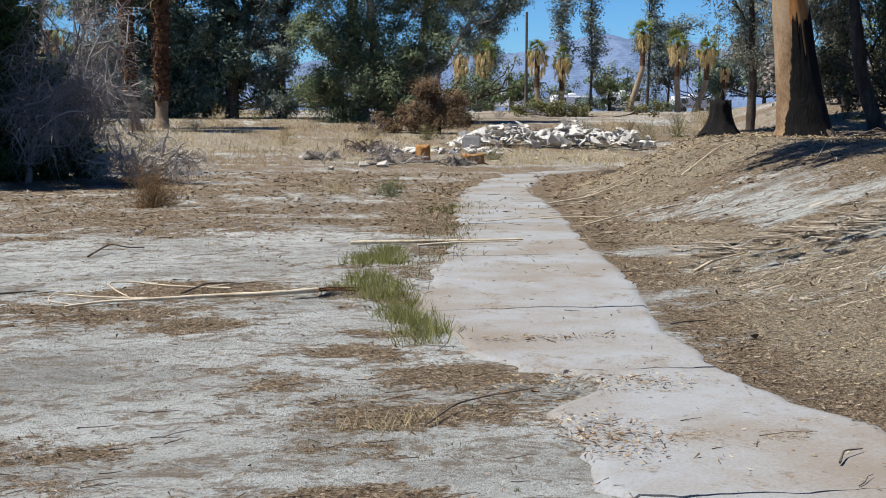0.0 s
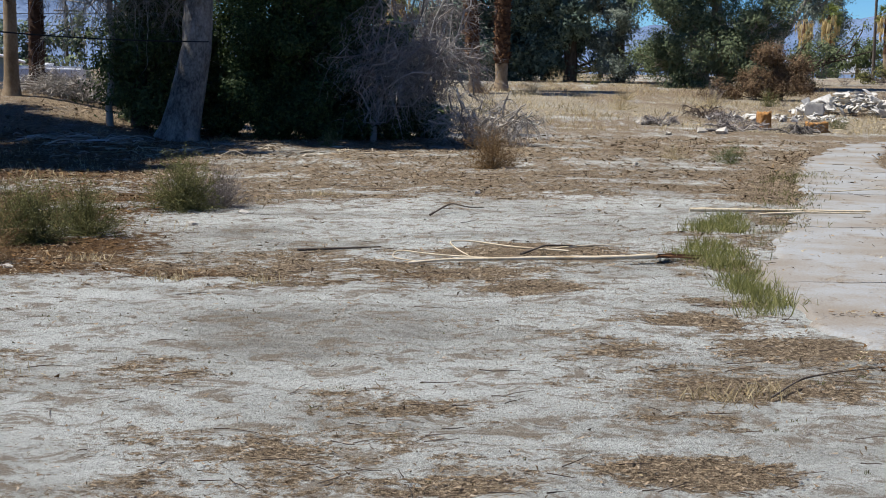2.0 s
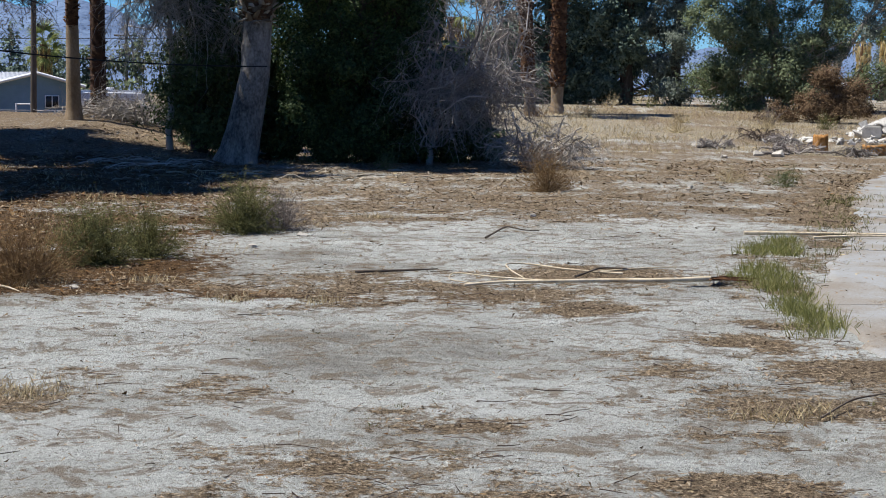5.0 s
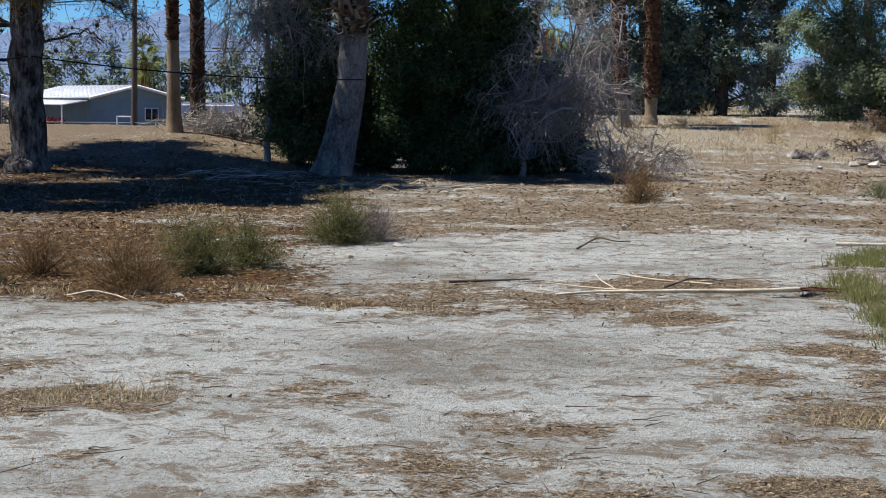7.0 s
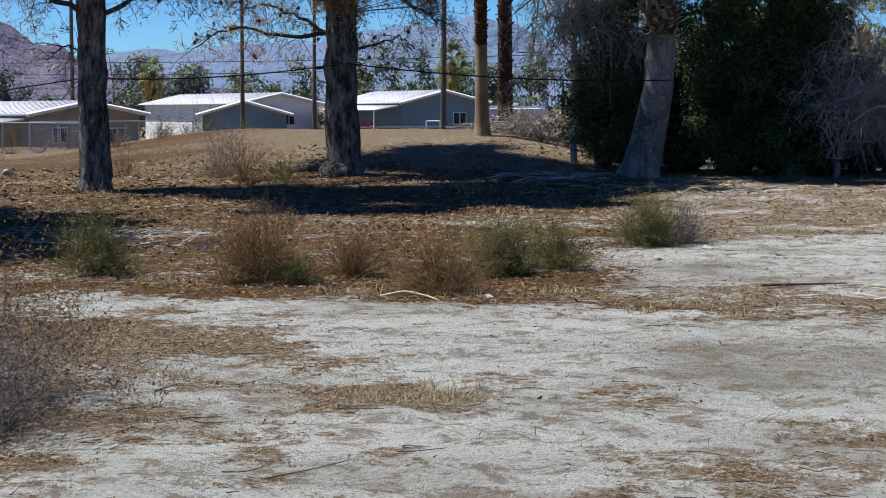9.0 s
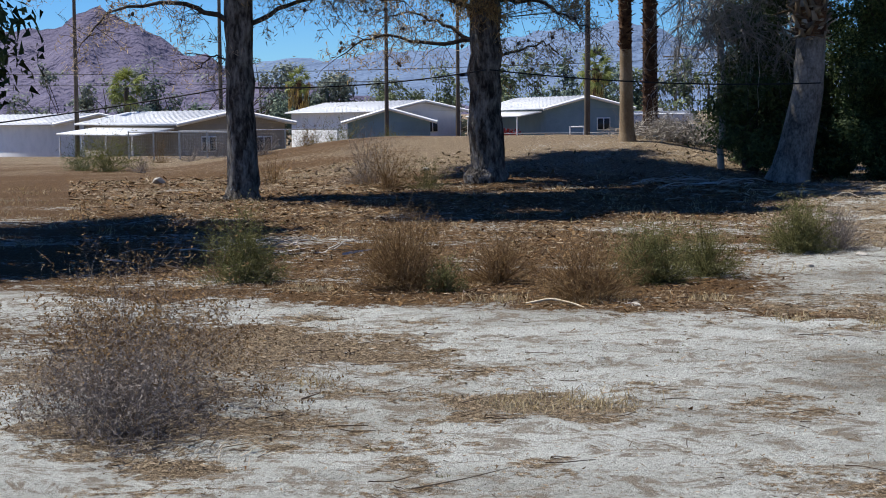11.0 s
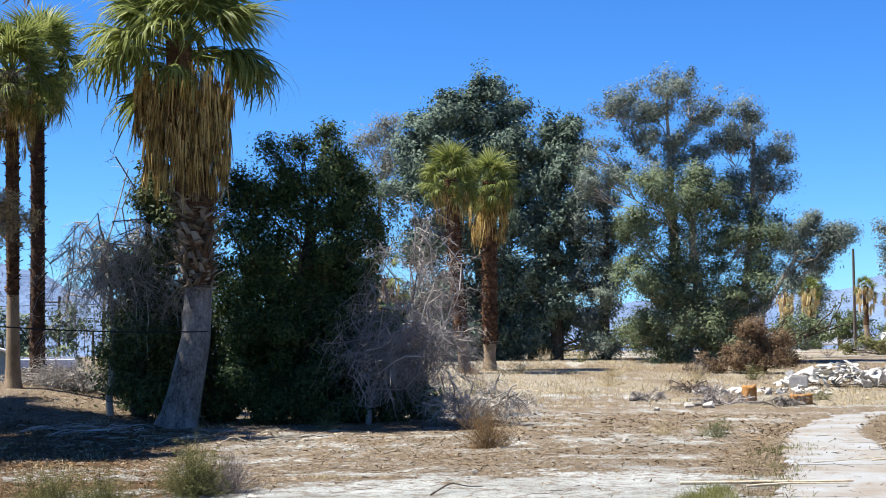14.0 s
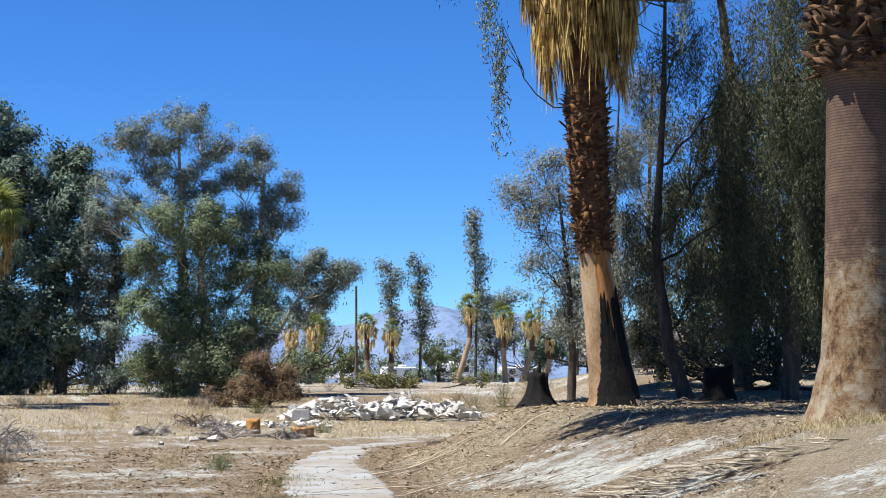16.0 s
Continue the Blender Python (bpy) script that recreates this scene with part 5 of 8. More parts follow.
def bare_tree(name, m, label, trunk_h, spread, n_limb, n_twig, seed, mat=M_DEADWOOD, category="dead tree", arch=0.5, base_r=0.12, lean=(0, 0), droop=0.6, fine=0.009, group="", fall=0.5, fork=0.0):
    """A leafless tree: crooked limbs that arch out and hang, with many fine twigs."""
    rng = np.random.default_rng(seed)
    t = thing(name, m, label, category, group)
    gl, gt = Geo(), Geo()
    twigs_5, twigs_3 = [], []
    for k in range(n_limb):
        th = rng.uniform(0, 2 * np.pi)
        out = spread * rng.uniform(0.35, 1.0)
        end = np.array([math.cos(th) * out + lean[0], math.sin(th) * out * 0.7 + lean[1], trunk_h * rng.uniform(0.45, 1.0) * (1 - fall * (out / spread) ** 1.5)])
        p = wander((rng.normal(0, 0.12 + fork * 0.08), rng.normal(0, 0.12 + fork * 0.08), fork - 0.05), end, 10, 0.12 * trunk_h, rng, -arch * out * 0.3)
        tube(gl, p, np.linspace(base_r * rng.uniform(0.5, 1), 0.018, 10), 5, False)
        for j in range(n_twig):
            s = p[rng.integers(4, 10)]
            d = unit(np.array([rng.normal(0, 1) + math.cos(th) * 0.6, rng.normal(0, 1), rng.normal(0.2, 0.8)]))
            L = rng.uniform(0.35, 1.1) * spread * 0.45
            e = s + d * L
            e[2] = max(0.05, e[2] - droop * L)
            q = wander(s, e, 5, 0.15 * L, rng, -0.12 * L)
            twigs_5.append(q)
            for i in range(7):
                s2 = q[rng.integers(1, 5)]
                e2 = s2 + unit(rng.normal(0, 1, 3) + np.array([0, 0, -droop])) * L * rng.uniform(0.2, 0.6)
                e2[2] = max(0.03, e2[2])
                twigs_3.append(wander(s2, e2, 3, 0.1 * L, rng))
    strips(gt, np.array(twigs_5), fine * 2.2, rng)
    strips(gt, np.array(twigs_3), fine * 1.25, rng)
    if fork:
        tube(gl, wander((0, 0, -0.1), (0, 0, fork + 0.4), 8, 0.15, rng), np.linspace(0.09, 0.05, 8), 8)
    link_part("branchwork", gl.mesh("branchwork", mat, True), t, kind="stuff")
    link_part("twig_mass", gt.mesh("twig_mass", mat), t, kind="stuff")
    return t


bare_tree("bare_tree", spot(-0.55, 36.6), "grey leafless tangle of drooping dead branches", 5.2, 1.9, 38, 30, 50, M_DEADWOOD_GREY, lean=(0.9, 0.2), droop=0.7, base_r=0.016, fine=0.006, arch=1.2, fall=0.7, fork=0.5)
bare_tree("bare_tree", spot(0.5, 42.0), "grey-brown leafless twiggy tree", 6.6, 1.7, 34, 22, 51, M_DEADWOOD_GREY, droop=0.2, lean=(0.1, 0), fine=0.009, base_r=0.03, fall=0.3)
bare_tree("bare_tree", spot(-6.9, 38.0), "pale dead branches hanging over the thicket", 6.0, 1.9, 38, 20, 52, lean=(0.1, 0), droop=1.1, base_r=0.02, fine=0.0075, arch=1.4, fall=0.35, fork=3.2)
bare_tree("bare_tree", spot(-5.9, 39.2), "thin leafless twigs standing above the thicket", 7.6, 1.6, 14, 12, 55, M_DEADWOOD_GREY, droop=0.0, lean=(-0.5, 0), fine=0.006, base_r=0.02, fall=0.15, arch=0.2)
bare_tree("brush_pile", spot(-8.58, 43.45), "grey heap of cut dead branches on the mound", 1.0, 2.3, 60, 8, 53, category="brush pile", droop=0.5, base_r=0.03, arch=0.2)
bare_tree("dead_branches", spot(1.9, 35.8), "low fallen dead branches spilling onto the litter", 1.5, 1.5, 26, 10, 54, category="dead branches", droop=0.7, base_r=0.025, arch=0.3)

# the two old pines on the mound, beside an unseen tree added for shade
def pine(m, label, h, r, limbs, tufts, shade, seed, mats, lean=0.0):
    """limbs: bent lines of (x, z) out of the trunk; tufts: (x, y, z, rx, ry, rz, count) masses of dead needles; shade:
    the high crown, lobes added mostly out of view to shadow the mound.
    """
    t = tree("old_pine_tree", m, label, "tree", M_BARK, mats[1], [(0, 0, -0.2, r * 1.5), (0, 0, 0.3, r * 1.08), (lean * 0.4, 0, h * 0.2, r * 0.95), (lean * 0.6, 0, h * 0.36, r * 0.9), (lean, 0, h * 0.5, r * 0.55), (lean, 0, h, r * 0.2)],
             shade, (0.34, 0.075), 740, 60, 0.4, seed, 0.4, "old pines on the mound", 0.012, 0, "grey fissured bark, bright on its sunny flank", twigmat=M_BARK_DARK, limb=0.6)
    rng = np.random.default_rng(seed + 500)
    gb, gt, gc = Geo(), Geo(), Geo()
    needles = [Geo(), Geo()]
    for k, line in enumerate(limbs):
        p = np.array(line, float)
        dep = rng.normal(-0.15, 0.3)
        s = np.linspace(0, 1, 16)
        idx = np.linspace(0, 1, len(p))
        pts = np.stack([np.interp(s, idx, p[:, 0]), dep * s * len(p), np.interp(s, idx, p[:, 1])], -1)
        for _ in range(2):
            pts[1:-1] = (pts[:-2] + 2 * pts[1:-1] + pts[2:]) / 4
        pts[1:] += rng.normal(0, 0.03, (15, 3))
        length = np.linalg.norm(np.diff(pts, axis=0), axis=1).sum()
        tube(gb, pts, np.linspace(min(0.075, 0.018 * length), 0.012, 16), 6, False)
        n2 = int(15 * length)
        at = rng.integers(3, 16, n2)
        d = unit(np.stack([rng.normal(0, 0.8, n2) + np.sign(pts[-1, 0]) * 0.3, rng.normal(0, 0.8, n2), rng.normal(-0.25, 0.55, n2)], -1))
        l2 = rng.uniform(0.25, 0.95, n2)[:, None]
        a, e = pts[at], pts[at] + d * l2
        e[:, 2] -= 0.25 * l2[:, 0]
        mid = (a + e) * 0.5 + rng.normal(0, 0.06, a.shape) + np.array([0, 0, 0.06])
        strips(gt, np.stack([a, mid, e], 1), 0.018, rng)
        n3 = n2 * 3
        i = rng.integers(0, n2, n3)
        f = rng.uniform(0.3, 1.0, (n3, 1))
        b = a[i] * (1 - f) + e[i] * f
        c = b + unit(rng.normal(0, 1, (n3, 3)) + np.array([0, 0, -0.35])) * rng.uniform(0.12, 0.4, (n3, 1))
        strips(gt, np.stack([b, (b + c) * 0.5 + rng.normal(0, 0.02, b.shape), c], 1), 0.009, rng)
        keep = rng.random(n3) < 0.62
        c = c[keep]
        per = 9
        q = np.repeat(c, per, 0) + rng.normal(0, 0.075, (len(c) * per, 3))
        leaves(needles[int(rng.random() < 0.45)], q, 0.13, 0.018, rng, 0.5)
        for x in c[rng.random(len(c)) < 0.05]:
            z = rng.uniform(0.03, 0.05)
            tube(gc, x + np.array([[0, 0, -1.2], [0, 0, -0.6], [0, 0, 0.2], [0, 0, 1.0]]) * z, np.array([0.3, 0.9, 1.0, 0.25]) * z, 6)
    for (x, y, z, rx, ry, rz, count) in tufts:
        sub_n = max(12, count // 60)
        sc = unit(rng.normal(0, 1, (sub_n, 3))) * rng.uniform(0.2, 1.0, (sub_n, 1)) * np.array([rx, ry, rz]) + np.array([x, y, z])
        strips(gt, np.stack([np.repeat([[0.0, 0.0, z - rz * 0.4]], sub_n, 0), (sc + np.array([0, 0, z - rz * 0.4])) * np.array([0.5, 0.5, 0.5]), sc], 1), 0.02, rng)
        i = rng.integers(0, sub_n, count)
        leaves(needles[0], sc[i] + rng.normal(0, 0.10, (count, 3)) * np.array([1, 1, 1.3]), 0.14, 0.020, rng, 0.6)
    link_part("limb_mass", gb.mesh("limb_mass", M_BARK_DARK, True), t, "crooked dark limbs", kind="stuff")
    link_part("twig_mass", gt.mesh("twig_mass", M_TWIG), t, kind="stuff")
    for g, mat in zip(needles, mats):
        link_part("needle_mass", g.mesh("needle_mass", mat), t, "sparse browned needles", kind="stuff")
    if gc.n:
        link_part("cone_scatter", gc.mesh("cone_scatter", M_TWIG), t, "small dark cones on the twigs", kind="stuff")
    return t


pine(spot(-11.35, 33.3), "old pine with sparse browned needles and dark cones", 12.5, 0.38,
     [[(0, 3.8), (-1.2, 4.3), (-2.6, 4.3), (-4.2, 4.9)], [(0, 4.0), (-1.0, 5.2), (-2.2, 6.0), (-3.6, 6.6)], [(0, 3.9), (0.6, 4.7), (1.4, 5.4), (1.9, 6.2)], [(0, 4.0), (1.0, 4.3), (1.9, 4.5), (2.8, 4.5)],
      [(0, 3.0), (-0.8, 3.5), (-1.6, 3.9), (-2.4, 3.8)], [(0, 3.2), (-1.2, 3.1), (-2.4, 3.4), (-3.3, 2.9)], [(0, 2.9), (0.6, 2.9), (1.3, 3.2), (1.7, 2.9)], [(0, 4.3), (-0.4, 6.0), (-0.4, 7.6), (-0.2, 9.0)],
      [(0.1, 4.3), (0.5, 5.8), (0.9, 7.4), (1.2, 8.6)], [(0, 4.8), (1.0, 6.2), (1.8, 7.3), (2.8, 8.0)], [(0, 4.8), (-1.4, 6.6), (-2.8, 7.5), (-4.0, 7.8)], [(0, 4.2), (-1.6, 4.9), (-3.0, 5.4), (-4.6, 5.6)], [(0, 4.4), (0.8, 5.0), (1.9, 5.3), (2.5, 5.0)], [(0, 4.1), (1.2, 4.0), (1.9, 3.6), (2.3, 3.3)]],
     [(2.1, -0.7, 7.2, 0.8, 0.6, 0.6, 1800), (1.9, -0.6, 5.8, 0.6, 0.5, 0.5, 1300), (2.7, -0.9, 4.85, 0.55, 0.45, 0.3, 1300), (3.2, -1.1, 4.55, 0.35, 0.35, 0.2, 600), (1.9, -0.6, 3.8, 0.5, 0.4, 0.35, 700), (-2.0, 0.6, 5.6, 0.7, 0.6, 0.5, 1000), (-0.7, 0, 6.0, 0.7, 0.6, 0.9, 3600), (-0.5, 0, 4.6, 0.5, 0.5, 0.6, 1800), (0.3, -0.5, 5.2, 0.95, 0.7, 0.8, 5200), (-0.2, -0.4, 6.2, 0.9, 0.7, 0.7, 3600), (0.0, -0.1, 3.95, 0.6, 0.55, 0.5, 3000), (0.1, 0, 3.3, 0.42, 0.42, 0.4, 1200), (1.0, -0.5, 4.6, 0.6, 0.5, 0.5, 1500), (-0.9, -0.4, 5.0, 0.6, 0.5, 0.5, 1300), (2.7, -0.4, 4.5, 0.45, 0.35, 0.35, 900), (1.0, -0.3, 6.8, 0.9, 0.7, 0.7, 2000)],
     [(0.2, 0.4, 7.6, 2.2, 1.8, 0.8, 0.8), (0.4, 1.0, 10.6, 1.6, 1.6, 0.9, 0.3), (0.3, 0, 12.6, 1.3, 1.3, 0.8, 0.4), (-1.5, 3.0, 9.4, 2.4, 2.2, 1.0, 2.2), (-1.5, 3.6, 10.4, 2.2, 2.2, 1.0, 2.6), (-1.9, 6.2, 10.6, 2.6, 2.0, 1.0, 2.4), (0.8, -2.6, 9.6, 2.4, 2.0, 1.0, 1.8), (-3.6, 4.6, 10.2, 2.4, 2.2, 1.0, 2.4), (1.5, 2.9, 11.2, 1.9, 1.8, 0.8, 2.4), (1.2, 0.8, 11.4, 1.6, 1.6, 0.7, 1.4), (-1.2, -1.5, 10.4, 1.9, 1.2, 0.8, 2.2), (0.7, -0.6, 10.6, 1.9, 1.1, 0.8, 2.0)], 61, (M_NEEDLE, M_NEEDLE_GREY))
pine(spot(-14.75, 28.0), "old pine with dark wet-looking trunk and thin grey-brown boughs", 11.5, 0.31,
     [[(0, 3.5), (-1.0, 3.9), (-2.4, 3.8), (-3.0, 3.1)], [(0, 3.4), (1.0, 3.9), (2.2, 4.2), (3.4, 3.9)], [(0, 4.0), (-0.8, 5.4), (-1.8, 6.4), (-3.0, 7.0)], [(0, 4.2), (1.0, 5.4), (2.0, 6.4), (3.0, 6.9)], [(0, 4.4), (0.1, 6.4), (0.1, 8.6)],
      [(0, 3.8), (0.6, 4.5), (1.5, 4.6), (2.4, 4.0)], [(0, 2.8), (-0.5, 2.9), (-0.9, 2.6)], [(0, 3.9), (-1.4, 4.7), (-2.8, 4.9), (-4.2, 4.6)], [(0, 4.1), (1.5, 5.0), (3.0, 5.2), (4.0, 4.7)]],
     [(-0.7, 0, 6.2, 0.7, 0.6, 1.0, 4200), (-0.45, 0, 4.9, 0.45, 0.45, 0.7, 1800), (-0.9, -0.3, 4.5, 0.5, 0.4, 0.4, 900), (0.6, -0.3, 4.4, 0.5, 0.4, 0.4, 800), (1.9, -0.3, 4.3, 0.5, 0.4, 0.4, 700), (0, 0, 5.6, 0.9, 0.7, 0.8, 1500), (0.2, 0, 6.9, 1.0, 0.8, 0.8, 1200)],
     [(0.4, 0.3, 7.8, 2.2, 1.8, 1.0, 1.2), (-1.0, 0.6, 9.4, 1.6, 1.6, 0.9, 0.3), (1.6, 0, 9.4, 1.8, 1.7, 1.0, 1.1), (0, 0, 11.2, 2.0, 1.8, 1.0, 1.2), (2.6, -1.6, 9.2, 2.2, 1.6, 0.9, 2.0), (3.6, -3.6, 9.2, 1.8, 1.4, 0.8, 1.2), (4.4, -1.0, 9.2, 1.8, 1.4, 0.8, 1.4), (0.2, -2.2, 9.4, 1.8, 1.2, 0.9, 0.8), (-0.4, -4.0, 10.4, 2.2, 1.3, 0.9, 1.0), (-1.6, 1.4, 8.0, 1.0, 0.9, 0.8, 0.8)], 62, (M_NEEDLE, M_NEEDLE_GREY))
# Kept out of view; the low lobes are added to block sky light.
tree("shade_tree", spot(-13.3, 17.2), "unseen leafy tree that shades the edge of the clearing", "tree", M_BARK_DARK, M_OLEANDER,
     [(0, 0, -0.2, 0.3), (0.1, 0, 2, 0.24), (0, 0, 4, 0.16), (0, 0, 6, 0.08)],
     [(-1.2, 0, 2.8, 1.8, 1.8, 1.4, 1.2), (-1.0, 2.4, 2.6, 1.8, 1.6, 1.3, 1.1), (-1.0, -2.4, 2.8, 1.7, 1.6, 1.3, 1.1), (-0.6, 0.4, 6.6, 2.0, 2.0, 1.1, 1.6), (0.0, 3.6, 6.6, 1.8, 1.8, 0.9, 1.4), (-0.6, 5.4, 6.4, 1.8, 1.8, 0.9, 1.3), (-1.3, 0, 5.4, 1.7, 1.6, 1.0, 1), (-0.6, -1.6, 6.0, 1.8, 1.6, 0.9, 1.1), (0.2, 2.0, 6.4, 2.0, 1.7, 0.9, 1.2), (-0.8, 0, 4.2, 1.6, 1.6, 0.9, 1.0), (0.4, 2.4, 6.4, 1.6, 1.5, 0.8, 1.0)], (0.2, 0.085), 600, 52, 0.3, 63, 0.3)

# weeping eucalyptus grove on the bank
GROVE = "weeping eucalyptus on the bank"
# The last two lobes lie above the view and shade the bank.
tree("weeping_eucalyptus", spot(20.0, 35.5), "weeping eucalyptus with long hanging strands of narrow leaves", "tree", M_BARK_DARK, M_GROVE_SHADE,
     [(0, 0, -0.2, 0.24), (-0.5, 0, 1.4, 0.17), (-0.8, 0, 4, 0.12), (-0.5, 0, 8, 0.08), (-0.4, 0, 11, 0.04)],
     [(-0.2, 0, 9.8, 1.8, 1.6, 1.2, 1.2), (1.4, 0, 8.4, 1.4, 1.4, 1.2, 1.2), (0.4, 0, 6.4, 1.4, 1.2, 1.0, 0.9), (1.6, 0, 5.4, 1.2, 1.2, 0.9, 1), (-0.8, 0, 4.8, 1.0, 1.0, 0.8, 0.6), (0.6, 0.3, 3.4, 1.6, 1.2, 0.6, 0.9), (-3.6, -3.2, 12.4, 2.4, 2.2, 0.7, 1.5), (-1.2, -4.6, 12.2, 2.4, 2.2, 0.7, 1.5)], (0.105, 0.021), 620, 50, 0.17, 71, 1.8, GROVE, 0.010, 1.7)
tree("weeping_eucalyptus", spot(21.5, 33.0), "dense weeping eucalyptus with shade darkened into its leaf colour", "tree", M_BARK_DARK, M_GROVE_SHADE,
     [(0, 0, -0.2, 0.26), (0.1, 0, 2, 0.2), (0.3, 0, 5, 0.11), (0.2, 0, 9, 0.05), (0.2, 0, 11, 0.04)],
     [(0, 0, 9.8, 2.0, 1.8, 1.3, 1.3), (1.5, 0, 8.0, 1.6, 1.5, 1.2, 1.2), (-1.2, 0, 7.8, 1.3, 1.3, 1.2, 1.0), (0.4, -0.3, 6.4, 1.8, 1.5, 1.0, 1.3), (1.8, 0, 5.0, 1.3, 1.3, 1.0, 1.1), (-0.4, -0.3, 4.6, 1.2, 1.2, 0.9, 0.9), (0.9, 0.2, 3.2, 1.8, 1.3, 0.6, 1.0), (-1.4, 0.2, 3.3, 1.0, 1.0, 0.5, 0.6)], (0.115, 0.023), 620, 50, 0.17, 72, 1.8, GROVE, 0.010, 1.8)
tree("weeping_eucalyptus", spot(25.0, 36.5), "dense weeping eucalyptus closing the back of the bank", "tree", M_BARK_DARK, M_GROVE_SHADE,
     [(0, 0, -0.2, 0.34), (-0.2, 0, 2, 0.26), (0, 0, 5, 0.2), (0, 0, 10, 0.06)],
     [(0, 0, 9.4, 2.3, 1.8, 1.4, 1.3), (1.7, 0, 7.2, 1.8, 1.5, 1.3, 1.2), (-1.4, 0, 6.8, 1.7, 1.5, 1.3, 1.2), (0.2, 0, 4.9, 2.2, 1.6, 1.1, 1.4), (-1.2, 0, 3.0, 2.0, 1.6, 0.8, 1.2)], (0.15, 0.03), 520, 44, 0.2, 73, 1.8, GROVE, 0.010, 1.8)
tree("weeping_eucalyptus", spot(17.6, 24.6), "weeping eucalyptus whose curtain hangs beside the ringed palm", "tree", M_BARK_DARK, M_GROVE_SHADE,
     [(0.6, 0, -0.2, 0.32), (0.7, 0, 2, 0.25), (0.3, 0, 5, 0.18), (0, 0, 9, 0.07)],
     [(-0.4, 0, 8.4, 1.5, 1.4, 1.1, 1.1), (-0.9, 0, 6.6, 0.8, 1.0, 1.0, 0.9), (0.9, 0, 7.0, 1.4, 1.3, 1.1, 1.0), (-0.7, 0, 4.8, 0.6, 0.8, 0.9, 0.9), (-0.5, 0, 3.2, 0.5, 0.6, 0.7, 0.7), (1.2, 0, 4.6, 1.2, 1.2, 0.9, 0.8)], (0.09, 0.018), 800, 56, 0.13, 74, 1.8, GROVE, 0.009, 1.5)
tree("weeping_eucalyptus", spot(27.6, 46.5), "dark weeping eucalyptus at the far side of the grove", "tree", M_BARK_DARK, M_GROVE_SHADE,
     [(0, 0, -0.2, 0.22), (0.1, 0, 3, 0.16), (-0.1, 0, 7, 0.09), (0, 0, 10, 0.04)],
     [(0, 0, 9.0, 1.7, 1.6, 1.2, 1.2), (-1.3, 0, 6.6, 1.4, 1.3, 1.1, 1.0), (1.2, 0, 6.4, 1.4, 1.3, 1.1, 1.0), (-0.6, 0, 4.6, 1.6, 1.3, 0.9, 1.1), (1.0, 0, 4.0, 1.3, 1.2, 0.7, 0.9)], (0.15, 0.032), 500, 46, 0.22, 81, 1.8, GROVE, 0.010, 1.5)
tree("eucalyptus_tree", spot(25.9, 56), "thin-leaved grey eucalyptus behind the charred stump", "tree", M_BARK_DARK, M_EUC_PALE,
     [(0, 0, -0.2, 0.2), (0.1, 0, 2, 0.16), (0.0, 0, 5, 0.1), (-0.4, 0, 9, 0.04)],
     [(-0.9, 0, 9.3, 1.3, 1.0, 0.9, 1), (-2.0, 0, 8.6, 1.0, 0.9, 0.7, 0.7), (0.4, 0, 8.4, 1.3, 1.1, 1.0, 1), (-1.2, 0, 7.4, 1.5, 1.1, 0.9, 1), (0.8, 0, 6.6, 1.3, 1.0, 0.9, 0.9), (-0.8, 0, 5.6, 1.3, 1.0, 0.9, 0.8), (0.9, 0, 4.6, 1.2, 1.0, 0.9, 0.7), (-0.4, 0, 3.6, 1.2, 1.0, 0.9, 0.6)], (0.13, 0.042), 230, 44, 0.36, 75, 0.6, limb=0.7)
# Crown set above the view, added to cast shade on the grove floor.
tree("tall_eucalyptus", spot(24.6, 40.5, turn=False), "tall tree whose unseen crown is added to shade the grove", "tree", M_BARK_DARK, M_GROVE_SHADE,
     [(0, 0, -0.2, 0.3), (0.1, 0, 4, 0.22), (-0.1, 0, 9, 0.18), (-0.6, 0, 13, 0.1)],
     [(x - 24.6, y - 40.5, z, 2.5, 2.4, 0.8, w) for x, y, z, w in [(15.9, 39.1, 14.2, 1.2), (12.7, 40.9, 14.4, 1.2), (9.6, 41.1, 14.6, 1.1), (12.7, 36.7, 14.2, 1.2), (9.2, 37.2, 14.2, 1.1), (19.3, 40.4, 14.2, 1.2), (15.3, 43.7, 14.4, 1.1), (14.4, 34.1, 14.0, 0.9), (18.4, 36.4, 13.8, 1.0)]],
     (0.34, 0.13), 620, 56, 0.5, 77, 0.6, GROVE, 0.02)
for gx, gy, gh, gs in ((24.2, 48, 11.0, 78), (26.6, 50, 12.5, 79)):
    tree("eucalyptus_tree", spot(gx, gy), "slender grey-green eucalyptus with open feathery crown behind the palms", "tree", M_BARK_DARK, M_EUC_PALE,
         [(0.2, 0, -0.2, 0.17), (0.1, 0, 2, 0.14), (-0.2, 0, 6, 0.09), (0.1, 0, gh, 0.03)],
         [(0.6 * math.sin(2.3 * q + gs), 0.3 * math.cos(3.1 * q), gh * (0.25 + 0.078 * q), 0.85, 0.8, 0.75, 0.8) for q in range(10)], (0.12, 0.032), 300, 44, 0.3, gs, 0.9, GROVE, 0.009, 0.8, limb=0.7)
